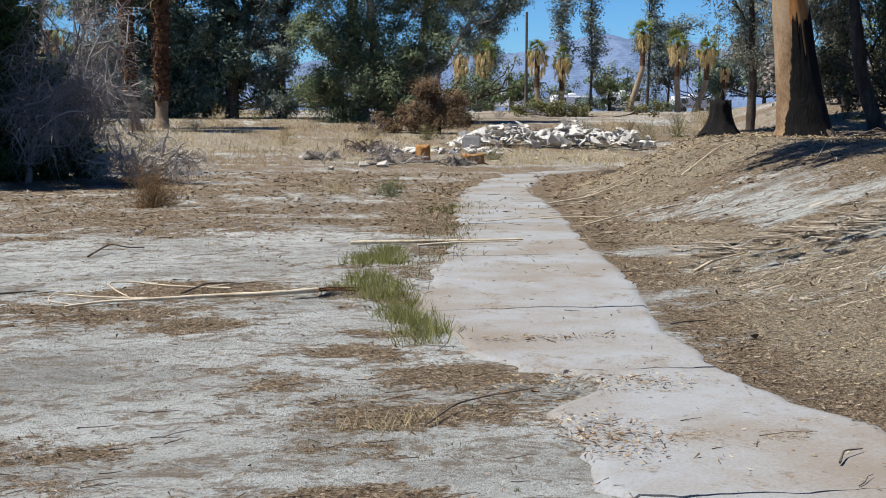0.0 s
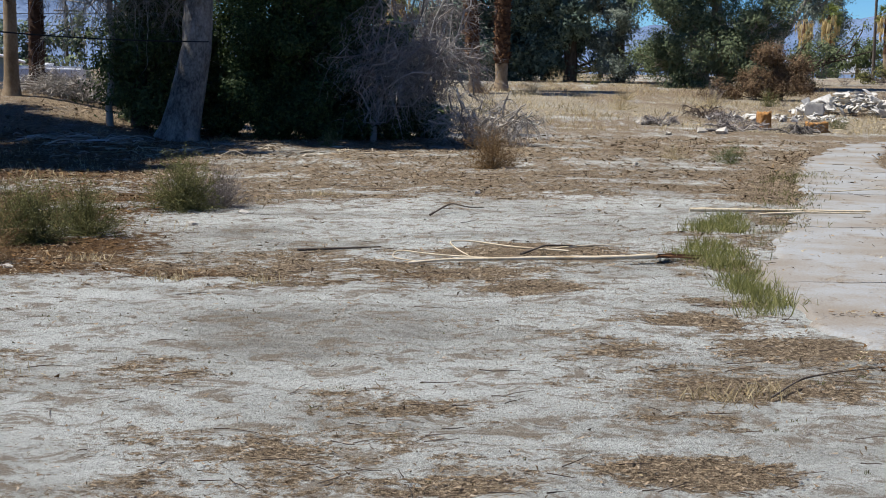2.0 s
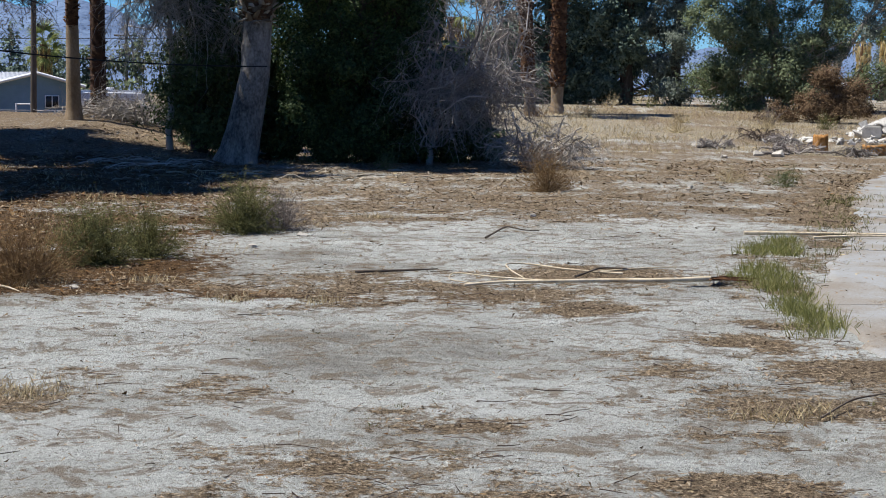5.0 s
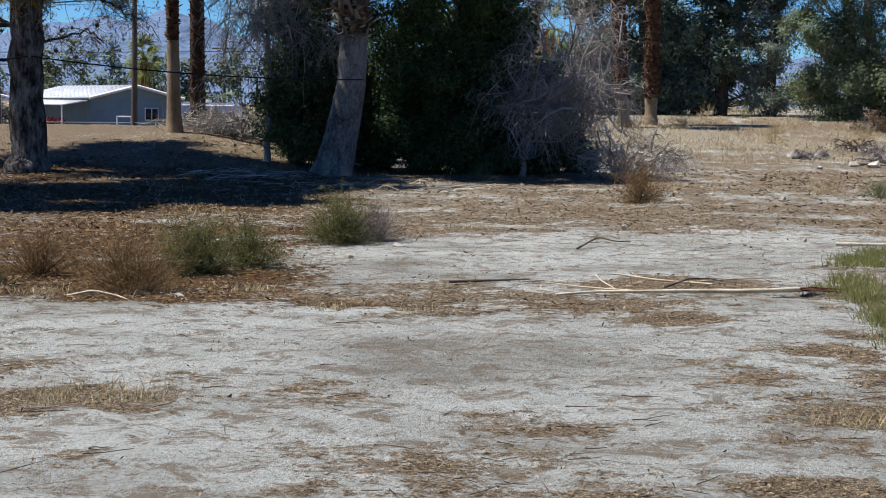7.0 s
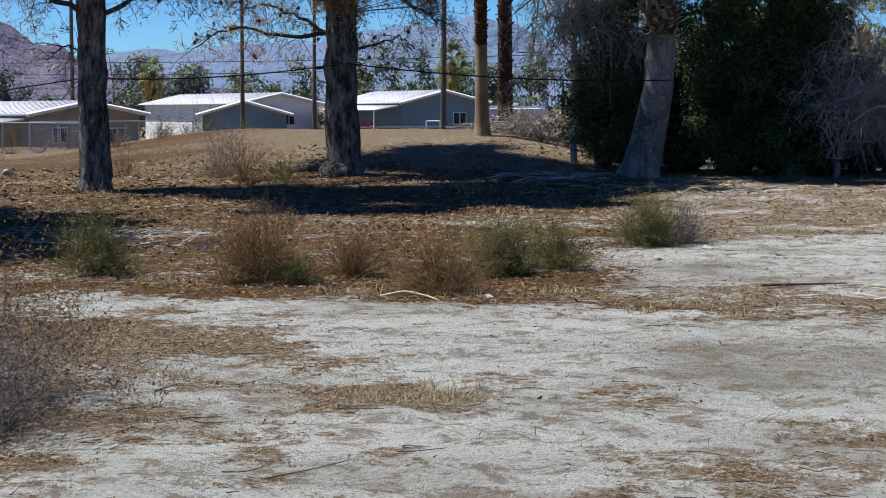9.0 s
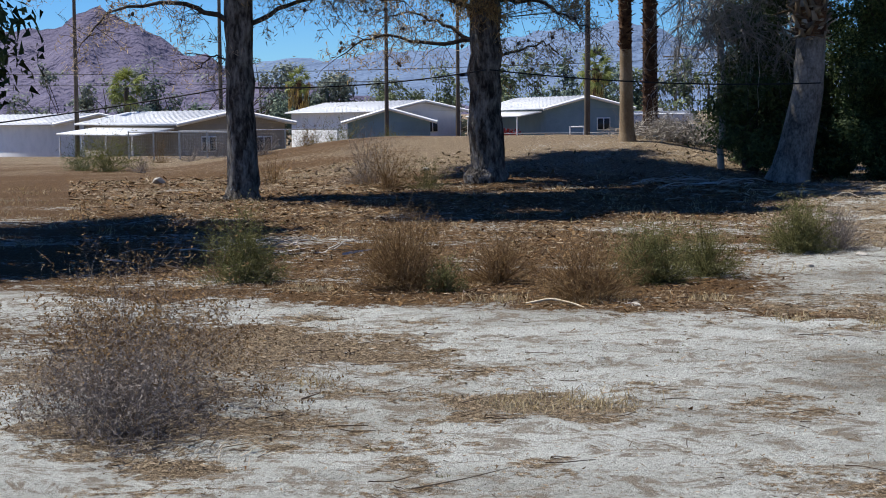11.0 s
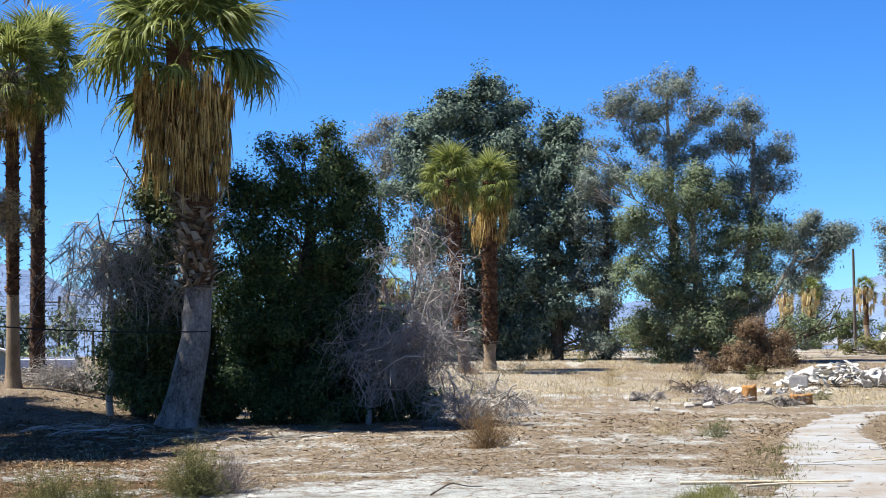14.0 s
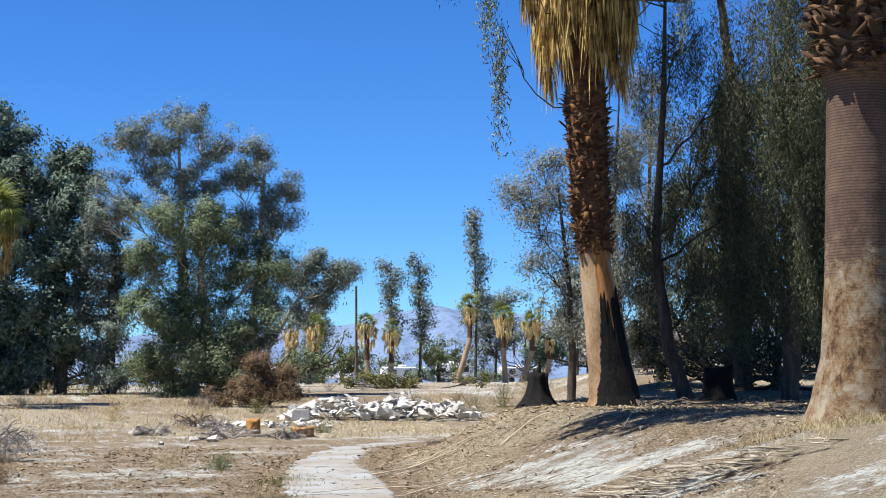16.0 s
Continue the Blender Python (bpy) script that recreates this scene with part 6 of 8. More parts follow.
# strand hanging before the palm's skirt; high lobes are unseen canopy added for shade
tree("weeping_eucalyptus", spot(13.6, 26.6), "slender weeping eucalyptus bough beside the straw skirt, with unseen canopy added for shade", "tree", M_BARK_DARK, M_EUC,
     [(-0.4, 4.7, -0.2, 0.2), (-0.4, 4.6, 4, 0.16), (-0.5, 3.5, 9, 0.12), (-1.2, 0.2, 12.3, 0.07)],
     [(-2.5, 0, 9.3, 0.2, 0.3, 0.4, 0.8), (-2.3, 0, 7.6, 0.14, 0.2, 0.5, 0.5), (1.5, 0.2, 9.2, 0.35, 0.4, 0.4, 0.4), (-3.4, -4.1, 11.9, 2.3, 2.4, 0.6, 8), (-1.0, -2.6, 11.9, 2.2, 2.2, 0.5, 6), (-3.0, -6.6, 11.8, 2.4, 2.0, 0.6, 8), (-0.6, -5.0, 12.0, 2.0, 2.0, 0.6, 6), (-1.6, -8.2, 11.8, 2.4, 1.8, 0.6, 8), (-4.6, -5.4, 11.9, 1.6, 2.4, 0.5, 6), (-5.2, 4.5, 13.4, 2.4, 2.2, 0.5, 7), (-3.2, 6.5, 13.4, 2.4, 2.2, 0.5, 7)], (0.11, 0.03), 560, 38, 0.13, 76, 1.8, GROVE, 0.006, 1.9, high=(11, 2.3), limb=0.3)


# ---- shrubs and weeds ----
def bush(m, label, h, r, mat, n, seed, leafn=0, leafmat=None, category="shrub", upright=1.1, twist=0.009, group="", name="dry_bush", wild=0.7):
    """A rounded weed: stems that fan out from the root, and fork twice into a fuzz of fine twigs."""
    rng = np.random.default_rng(seed)
    t = thing(name, m, label, category, group)
    g = Geo()
    far_off = m.translation.length > 24
    n = max(24 if far_off else 60, int(n * (0.26 if far_off else 0.54)))
    th = rng.uniform(0, 2 * np.pi, n)
    ph = rng.uniform(0.02, 1.0, n) ** upright
    d = np.stack([np.cos(th) * np.cos(ph * 1.45), np.sin(th) * np.cos(ph * 1.45), np.sin(ph * 1.45)], -1)
    L = rng.uniform(0.5, 0.86, n) / np.sqrt((d[:, 0] ** 2 + d[:, 1] ** 2) / r ** 2 + d[:, 2] ** 2 / h ** 2)
    L = L * (0.98 + 0.42 * hash_noise(th * 1.6, ph * 2.4, seed))
    p0 = rng.normal(0, 0.10, (n, 3)) * np.array([r, r, 0]) + np.array([0, 0, -0.01])
    blades(g, p0, d, L, twist, rng, -0.05, 3, 1.5)
    m2 = n * 5
    i = rng.integers(0, n, m2)
    q = p0[i] + d[i] * L[i][:, None] * rng.uniform(0.3, 1.0, (m2, 1))
    d2 = unit(d[i] * 0.9 + rng.normal(0, wild, (m2, 3)) + np.array([0, 0, 0.2]))
    L2 = L[i] * rng.uniform(0.14, 0.34 + 0.1 * wild, m2)
    blades(g, q, d2, L2, twist * 0.55, rng, 0.0, 2, 1.5)
    m3 = m2 * 3
    j = rng.integers(0, m2, m3)
    q3 = q[j] + d2[j] * L2[j][:, None] * rng.uniform(0.3, 1.0, (m3, 1))
    d3 = unit(d2[j] * 0.8 + rng.normal(0, 0.8, (m3, 3)))
    blades(g, q3, d3, L2[j] * rng.uniform(0.18, 0.5, m3), twist * 0.42, rng, 0.0, 2, 1.5)
    link_part("stem_tangle", g.mesh("stem_tangle", mat), t, kind="stuff")
    if leafn:
        gl = Geo()
        leafn = int(leafn * 2.2)
        i = rng.integers(0, m3, leafn)
        c = q3[i] + d3[i] * (L2[j[i]] * rng.uniform(0.0, 0.4, leafn))[:, None]
        ls = 0.02 if m.translation.length > 10.5 else 0.018
        leaves(gl, c, ls * (h / 0.6) ** 0.5, ls * 0.42 * (h / 0.6) ** 0.5, rng, 0, 0.6, c * np.array([1, 1, 1.3]) / h + rng.normal(0, 0.6, c.shape))
        link_part("foliage", gl.mesh("foliage", leafmat or mat), t, kind="stuff")
    return t


WEEDS = "weeds round the clearing"
bush(spot(1.7, 27.2), "round rust-brown dry tumbleweed", 0.86, 0.66, M_WEED_BROWN, 820, 81, 2200, M_WEED_BROWN, group=WEEDS, name="tumbleweed")
bush(spot(-2.35, 18.4), "sage-green bushy weed with a greyer flank", 0.66, 0.52, M_SAGE, 600, 82, 3800, M_SAGE, group=WEEDS)
bush(spot(-1.95, 18.7), "grey dry weed leaning on the green one", 0.6, 0.45, M_WEED_GREY, 420, 83, 500, M_WEED_GREY, group=WEEDS)
bush(spot(-3.3, 14.9), "sage-green spreading bushy weed", 0.58, 0.55, M_SAGE, 600, 84, 3800, M_SAGE, group=WEEDS)
bush(spot(-2.9, 15.6), "low yellow-green bushy weed", 0.55, 0.48, M_SAGE, 420, 85, 1600, M_SAGE, group=WEEDS)
bush(spot(-3.45, 13.1), "brown brittle weed before the green one", 0.56, 0.55, M_WEED_BROWN, 600, 86, 1100, M_WEED_BROWN, group=WEEDS)
bush(spot(-5.4, 13.6), "tall brown dry bushy weed", 0.82, 0.58, M_WEED_BROWN, 800, 87, 1800, M_WEED_BROWN, group=WEEDS)
bush(spot(-4.95, 13.5), "small grey-green weed at the foot of a brown one", 0.4, 0.26, M_SAGE, 180, 88, 900, M_SAGE, group=WEEDS)
bush(spot(-4.7, 14.3), "low brown dry brittle weed", 0.48, 0.46, M_WEED_BROWN, 460, 89, 700, M_WEED_BROWN, group=WEEDS)
bush(spot(-7.2, 13.8), "grey-green upright leafy weed", 0.74, 0.5, M_SAGE, 600, 90, 2400, M_SAGE, group=WEEDS)
bush(spot(-14.2, 33.0), "pale grey twiggy shrub on the mound", 1.6, 0.85, M_WEED_GREY, 420, 91, 500, M_WEED_GREY, group=WEEDS, twist=0.012)
bush(spot(-13.0, 31.4), "dark brown dry shrub in the pine's shade", 1.05, 0.95, M_WEED_BROWN, 460, 92, 700, M_WEED_BROWN, group=WEEDS, twist=0.012)
bush(spot(-12.0, 31.2), "dull green shrub near the pine", 0.8, 0.6, M_SAGE, 260, 93, 900, M_SAGE, group=WEEDS, twist=0.010)
bush(spot(-4.75, 7.7), "grey leafless shrub with fine branching twigs", 0.85, 1.15, M_WEED_GREY, 520, 94, 6400, M_WEED_BROWN, group=WEEDS, twist=0.0042, wild=1.25)
bush(spot(-4.3, 6.9), "grey-brown low shrub over dry litter", 0.55, 0.9, M_WEED_GREY, 420, 95, 4000, M_WEED_GREY, group=WEEDS, twist=0.0042, wild=1.25)
bush(spot(6.4, 29.9), "small dark green leafy shrub", 0.42, 0.46, M_SAGE, 320, 96, 1600, M_OLIVE, group=WEEDS)
bush(spot(5.5, 30.9), "small straw-coloured dry weed", 0.38, 0.4, M_STRAW, 220, 97, 0, None, group=WEEDS)
bush(spot(14.2, 50.8), "small green shrub before the rubble", 0.55, 0.45, M_SAGE, 200, 98, 1400, M_OLIVE, group=WEEDS, twist=0.012)
bush(spot(3.6, 69.5), "brown tussock at the foot of the twin palms", 0.55, 0.9, M_WEED_BROWN, 260, 99, 0, None, group=WEEDS, twist=0.016)
bush(spot(3.4, 54.0), "low brown tuft on the golden grass", 0.35, 0.5, M_WEED_BROWN, 200, 100, 0, None, group=WEEDS, twist=0.014)
bush(spot(-1.45, 34.2), "small bright green sapling at the thicket's foot", 0.45, 0.35, M_SAGE, 200, 101, 1200, M_OLIVE, group=WEEDS, twist=0.008)
bush(spot(-26.6, 41.6), "broad yellow-green shrub by the park fence", 1.35, 1.25, M_SAGE, 420, 102, 6500, M_GRASS, group=WEEDS, twist=0.014)
bush(spot(-28.1, 42.4), "dull green shrub by the park fence", 1.2, 0.9, M_SAGE, 300, 104, 3000, M_OLIVE, group=WEEDS, twist=0.014)
for k, (bx, by, bh, br) in enumerate([(-28.6, 48.0, 1.2, 0.9), (-26.6, 46.6, 1.0, 0.9), (-25.2, 46.0, 0.9, 0.8), (-16.6, 33.0, 0.8, 0.5), (-19.4, 36.5, 0.5, 0.5), (-24.6, 40.2, 0.5, 0.5), (-21.0, 44.0, 0.7, 0.6), (-9.6, 43.6, 0.9, 0.8)]):
    bush(spot(bx, by), "grey-brown dry weed on the mound", bh, br, M_WEED_GREY if k % 3 else M_WEED_BROWN, 240, 150 + k, 0, None, group="dry weeds on the mound", twist=0.013)
for k, (bx, by, bh, br, bm) in enumerate([(-27.0, 60.0, 1.9, 1.3, M_SAGE), (-25.0, 60.5, 1.2, 1.1, M_GRASS), (-29.0, 61.0, 1.5, 1.1, M_WEED_GREY)]):
    bush(spot(bx, by), "leafy shrub below the white home", bh, br, M_SAGE, 300, 160 + k, 4200, bm, group="shrubs below the homes", twist=0.02)
bush(spot(-22.0, 43.0), "grey dry shrub by the park fence", 1.1, 0.8, M_WEED_GREY, 280, 103, 0, None, group=WEEDS, twist=0.014)
for k, (bx, by, bh, br, bm) in enumerate([(24.0, 62, 1.1, 1.6, M_SAGE), (20.5, 64, 0.7, 0.9, M_STRAW), (27.0, 66, 1.2, 1.3, M_SAGE), (12.2, 62, 0.8, 0.9, M_STRAW), (13.2, 66, 0.9, 0.8, M_WEED_GREY), (15.0, 64, 0.8, 0.6, M_SAGE), (30, 70, 1.4, 1.5, M_STRAW), (8.4, 60.0, 0.7, 0.7, M_STRAW), (5.8, 70, 0.8, 0.8, M_STRAW), (33, 76, 1.5, 1.8, M_SAGE), (9.6, 67, 0.9, 0.8, M_STRAW)]):
    bush(spot(bx, by), "dry grassy shrub on the far bank", bh, br, bm, 260, 110 + k, 700 if bm is M_SAGE else 0, M_SAGE, group="shrubs on the far bank", twist=0.018)

# low brush scattered over the far bank, from four plants
protos = []
for k, (bh, br, bm) in enumerate([(0.7, 0.8, M_STRAW), (0.6, 0.7, M_WEED_GREY), (0.8, 0.9, M_SAGE), (0.5, 0.8, M_WEED_BROWN)]):
    protos.append(bush(spot(18 + 3 * k, 66 + 2 * k), "low dry brush on the far bank", bh, br, bm, 60, 160 + k, 200 if bm is M_SAGE else 0, M_SAGE, group="brush on the far bank", twist=0.022, name="low_brush"))
brng = np.random.default_rng(170)
for k in range(46):
    bx, by = brng.uniform(-1, 34), brng.uniform(52, 96)
    if (abs(bx - 18.9) < 6 and by < 63) or (abs(bx - 4) < 3 and 66 < by < 76):
        continue
    sc = brng.uniform(0.5, 1.3)
    copy_thing(protos[brng.integers(0, 4)], spot(bx, by) @ pose(0, 0, 0, 0, 0, brng.uniform(0, 360)) @ Matrix.Diagonal((sc, sc, sc * brng.uniform(0.6, 1.1), 1)))


# ---- wood, stumps and rubble ----
def stalk(m, label, pts, r, mat, name="palm_stalk", category="dead palm stalk", group="dry stalks on the ground", fan=None, seed=0):
    t = thing(name, m, label, category, group)
    rng = np.random.default_rng(seed)
    p = np.array(pts, float)
    s = np.linspace(0, 1, 24)
    idx = np.linspace(0, 1, len(p))
    q = np.stack([np.interp(s, idx, p[:, c]) for c in range(3)], -1)
    for _ in range(3):
        q[1:-1] = (q[:-2] + 2 * q[1:-1] + q[2:]) / 4
    g = Geo()
    tube(g, q, r * np.linspace(1.1, 0.5, 24) * (1 + 0.1 * rng.normal(0, 1, 24)), 6)
    link_part("stem", g.mesh("stem", mat, True), t)
    if fan:
        gf = Geo()
        n = fan
        base = np.tile(p[0], (n, 1)) + rng.normal(0, 0.04, (n, 3)) * np.array([1, 1, 0.1])
        d = unit(p[0] - p[1]) + rng.normal(0, 0.35, (n, 3)) * np.array([1, 1, 0.12])
        d[:, 2] = np.abs(d[:, 2]) * 0.3
        blades(gf, base, d, rng.uniform(0.2, 0.45, n), 0.03, rng, 0.05, 3, 1.0)
        link_part("leaf_base", gf.mesh("leaf_base", M_BOOT_RED), t, "split rusty leaf base")
    return t


def on(x, y, dz=0.02):
    return (x, y, float(height(x, y)) + dz)


flat = pose(0, 0, 0)
stalk(flat, "long bleached palm stalk with split rusty foot", [on(2.45, 14.0, 0.05), on(2.0, 13.72, 0.06), on(1.5, 13.75, 0.05), on(1.0, 13.52, 0.06), on(0.6, 13.55, 0.05), on(0.25, 13.4, 0.03)], 0.022, M_STICK, fan=26, seed=1)
stalk(flat, "thin bleached stalk looping beside the long one", [on(1.7, 14.3, 0.05), on(1.2, 14.45, 0.06), on(0.85, 14.75, 0.08), on(0.62, 14.55, 0.1), on(0.66, 14.2, 0.08), on(0.8, 13.8, 0.04)], 0.009, M_STICK, seed=2)
stalk(flat, "thin pale fibre curling off the stalk", [on(1.1, 13.6, 0.05), on(0.5, 13.75, 0.06), on(0.15, 13.95, 0.08), on(0.1, 13.7, 0.04), on(0.35, 13.5, 0.03)], 0.008, M_STICK, seed=13)
stalk(flat, "thin pale fibre beside the long stalk", [on(1.5, 14.5, 0.04), on(1.9, 14.75, 0.05), on(2.3, 15.1, 0.03)], 0.010, M_STICK, seed=14)
stalk(flat, "dark broken stick leaning on a stalk", [on(1.25, 14.0, 0.05), on(1.5, 14.4, 0.09), on(2.0, 14.9, 0.03)], 0.011, M_POLE, seed=3)
stalk(flat, "long straight dry stalk lying across the path edge", [on(3.65, 19.0, 0.04), on(4.6, 19.05, 0.04), on(5.85, 19.0, 0.05)], 0.026, M_STICK, seed=4)
stalk(flat, "curved dry stalk across the path edge", [on(4.4, 18.6, 0.03), on(5.0, 18.75, 0.05), on(5.7, 18.7, 0.05)], 0.018, M_STICK, seed=5)
stalk(flat, "thin dark forked twig", [on(0.5, 18.0), on(0.75, 18.5, 0.12), on(0.95, 18.4, 0.08), on(1.15, 18.7, 0.05)], 0.011, M_POLE, name="twig", category="twig", seed=6)
stalk(flat, "dark fallen stick half in the soil", [on(-0.75, 14.35), on(-0.3, 14.45, 0.03), on(0.0, 14.7)], 0.014, M_POLE, name="stick", category="stick", seed=7)
stalk(flat, "dark crooked stick on the litter", [on(2.1, 8.1), on(2.35, 8.5, 0.04), on(2.6, 8.75, 0.03), on(3.0, 9.0, 0.02)], 0.006, M_POLE, name="stick", category="stick", seed=8)
stalk(flat, "short dark stick pointing up from the soil", [on(-3.80, 8.06), on(-3.76, 8.22, 0.03), on(-3.82, 8.38, 0.05)], 0.005, M_POLE, name="stick", category="stick", seed=9)
stalk(flat, "thin dark twig lying on bare soil", [on(-2.38, 6.23), on(-2.2, 6.45, 0.03), on(-2.09, 6.76, 0.02)], 0.003, M_POLE, name="twig", category="twig", seed=15)
stalk(flat, "bent pale stalk among the weeds", [on(-3.9, 12.7), on(-3.7, 12.8, 0.06), on(-3.45, 12.65, 0.04), on(-3.3, 12.5)], 0.012, M_STICK, seed=10)
stalk(flat, "thick broken branch behind the grey shrub", [on(-6.3, 9.2), on(-5.9, 9.3, 0.06), on(-5.6, 9.45, 0.12)], 0.014, M_POLE, name="branch", category="branch", seed=11)
stalk(flat, "curled twig on the concrete", [on(3.75, 6.75, 0.03), on(3.85, 6.9, 0.05), on(4.0, 7.0, 0.03)], 0.006, M_POLE, name="twig", category="twig", seed=12)
for k, (x0, y0, x1, y1) in enumerate([(6.2, 22.2, 8.6, 23.2), (7.4, 21.2, 9.0, 22.8), (8.4, 26.2, 10.5, 27.5), (9.5, 27.4, 12.6, 29.2), (10.5, 25.2, 13.0, 27.5), (6.3, 14.6, 7.2, 15.4), (11.5, 22.2, 13.2, 24.6), (7.2, 22.6, 8.2, 22.4)]):
    xm, ym = (x0 + x1) / 2, (y0 + y1) / 2 + 0.15
    stalk(flat, "bleached palm stalk lying on the littered bank", [on(x0, y0, 0.05), on(xm, ym, 0.07), on(x1, y1, 0.06)], 0.007 + 0.004 * (k % 3), M_STICK, group="stalks on the bank", seed=20 + k)


def heap(name, m, label, category, n, rx, ry, h, seed, length, mat, width):
    """A loose heap of long dry stalks and blades."""
    rng = np.random.default_rng(seed)
    t = thing(name, m, label, category, kind="")
    g, gs = Geo(), Geo()
    for k in range(n):
        c = np.array([rng.normal(0, rx * 0.45), rng.normal(0, ry * 0.45), 0])
        a = rng.normal(0.1, 1.0)
        L = length * rng.uniform(0.4, 1.1)
        d = np.array([math.cos(a), math.sin(a), 0]) * L * 0.5
        w = math.exp(-(c[0] / rx) ** 2 - (c[1] / ry) ** 2)
        z = 0.02 + h * w * rng.uniform(0.1, 1.0)
        p = wander(c - d + [0, 0, max(0.0, z - 0.06)], c + d + [0, 0, z], 6, 0.12 * L, rng, -0.05)
        mw = np.array(m.to_3x3()) @ p.T + np.array(m.translation)[:, None]
        p[:, 2] += height(mw[0], mw[1]) - m.translation.z
        if rng.random() < 0.16:
            tube(g, p, np.linspace(width, width * 0.4, 6), 4, False)
        else:
            blades(gs, p[:1], [p[-1] - p[0]], L, width * rng.uniform(1.5, 4.5), rng, 0.05, 5, 0.6)
    link_part("stalk_mass", g.mesh("stalk_mass", mat), t, kind="stuff")
    link_part("blade_mass", gs.mesh("blade_mass", mat), t, kind="stuff")
    return t


def fan_heap(m, label, n, rx, ry, h, seed, size):
    """Dead fan leaves lying flat over one another, each a stalk with splayed, torn blades."""
    rng = np.random.default_rng(seed)
    t = thing("frond_pile", m, label, "frond pile")
    gb, gs = Geo(), Geo()
    for k in range(n):
        c = np.clip(rng.normal(0, 0.5, 2), -1.1, 1.1) * (rx, ry)
        w = math.exp(-(c[0] / rx) ** 2 - (c[1] / ry) ** 2)
        az = rng.normal(0.2, 0.9) + (math.pi if rng.random() < 0.4 else 0)
        L = size * rng.uniform(0.6, 1.2)
        nb = int(rng.integers(9, 18))
        gz = float(height(m.translation.x + c[0], m.translation.y + c[1])) - m.translation.z
        z = gz + 0.015 + h * w * rng.uniform(0, 1)
        a = az + np.linspace(-1, 1, nb) * rng.uniform(0.2, 0.75) + rng.normal(0, 0.07, nb)
        d = np.stack([np.cos(a), np.sin(a), rng.normal(0.01, 0.03, nb)], -1)
        p0 = np.tile([c[0], c[1], z], (nb, 1)) + d * 0.05
        blades(gb, p0, d, L * rng.uniform(0.45, 1.1, nb), rng.uniform(0.014, 0.03), rng, 0.02, 4, 0.35)
        if rng.random() < 0.25:
            e = np.array([c[0], c[1], z]) - np.array([math.cos(az), math.sin(az), 0]) * L * rng.uniform(0.5, 1.1)
            tube(gs, wander([c[0], c[1], z], e, 6, 0.05, rng), np.linspace(0.005, 0.009, 6), 5, False)
    link_part("blade_mass", gb.mesh("blade_mass", M_FROND_DRY), t, kind="stuff")
    link_part("stalk_mass", gs.mesh("stalk_mass", M_FROND_DRY), t, kind="stuff")
    return t


fan_heap(spot(8.2, 15.9), "flattened pile of bleached dead palm fronds", 110, 1.4, 1.7, 0.09, 201, 0.42)
fan_heap(spot(9.4, 15.6), "grey heap of torn dead palm fronds", 90, 1.2, 1.6, 0.12, 202, 0.45)
heap("frond_litter", spot(9.6, 27.0), "scattered straw-coloured fronds on the bank", "frond litter", 200, 2.8, 3.8, 0.04, 203, 0.5, M_FROND_DRY, 0.007)
heap("frond_litter", spot(9.4, 20.5), "broken straw stalks strewn over the bank", "frond litter", 220, 2.4, 3.6, 0.04, 209, 0.5, M_FROND_DRY, 0.007)
heap("frond_litter", spot(7.4, 13.2), "short straw bits along the foot of the bank", "frond litter", 260, 1.6, 2.4, 0.03, 210, 0.32, M_FROND_DRY, 0.005)
heap("frond_litter", spot(-3.0, 31.0), "pale broken twigs and fronds before the thicket", "frond litter", 240, 4.4, 2.8, 0.04, 204, 0.5, M_FROND_DRY, 0.012)
heap("frond_litter", spot(-6.8, 33.6), "broken grey sticks round the leaning palm's foot", "frond litter", 80, 2.2, 1.6, 0.08, 205, 0.9, M_DEADWOOD, 0.016)
heap("frond_litter", spot(-8.5, 16.8), "tangle of grey dead twigs in the shade", "frond litter", 60, 1.2, 0.7, 0.2, 206, 1.0, M_DEADWOOD, 0.010)
heap("frond_litter", spot(-3.75, 6.7), "dry stalks under the grey shrub", "frond litter", 46, 0.6, 0.3, 0.04, 207, 0.22, M_FROND_DRY, 0.0025)
heap("frond_litter", spot(17.4, 30.0), "grey dead boughs in the grove's shade", "frond litter", 70, 3.0, 2.6, 0.12, 208, 1.1, M_TWIG, 0.013)


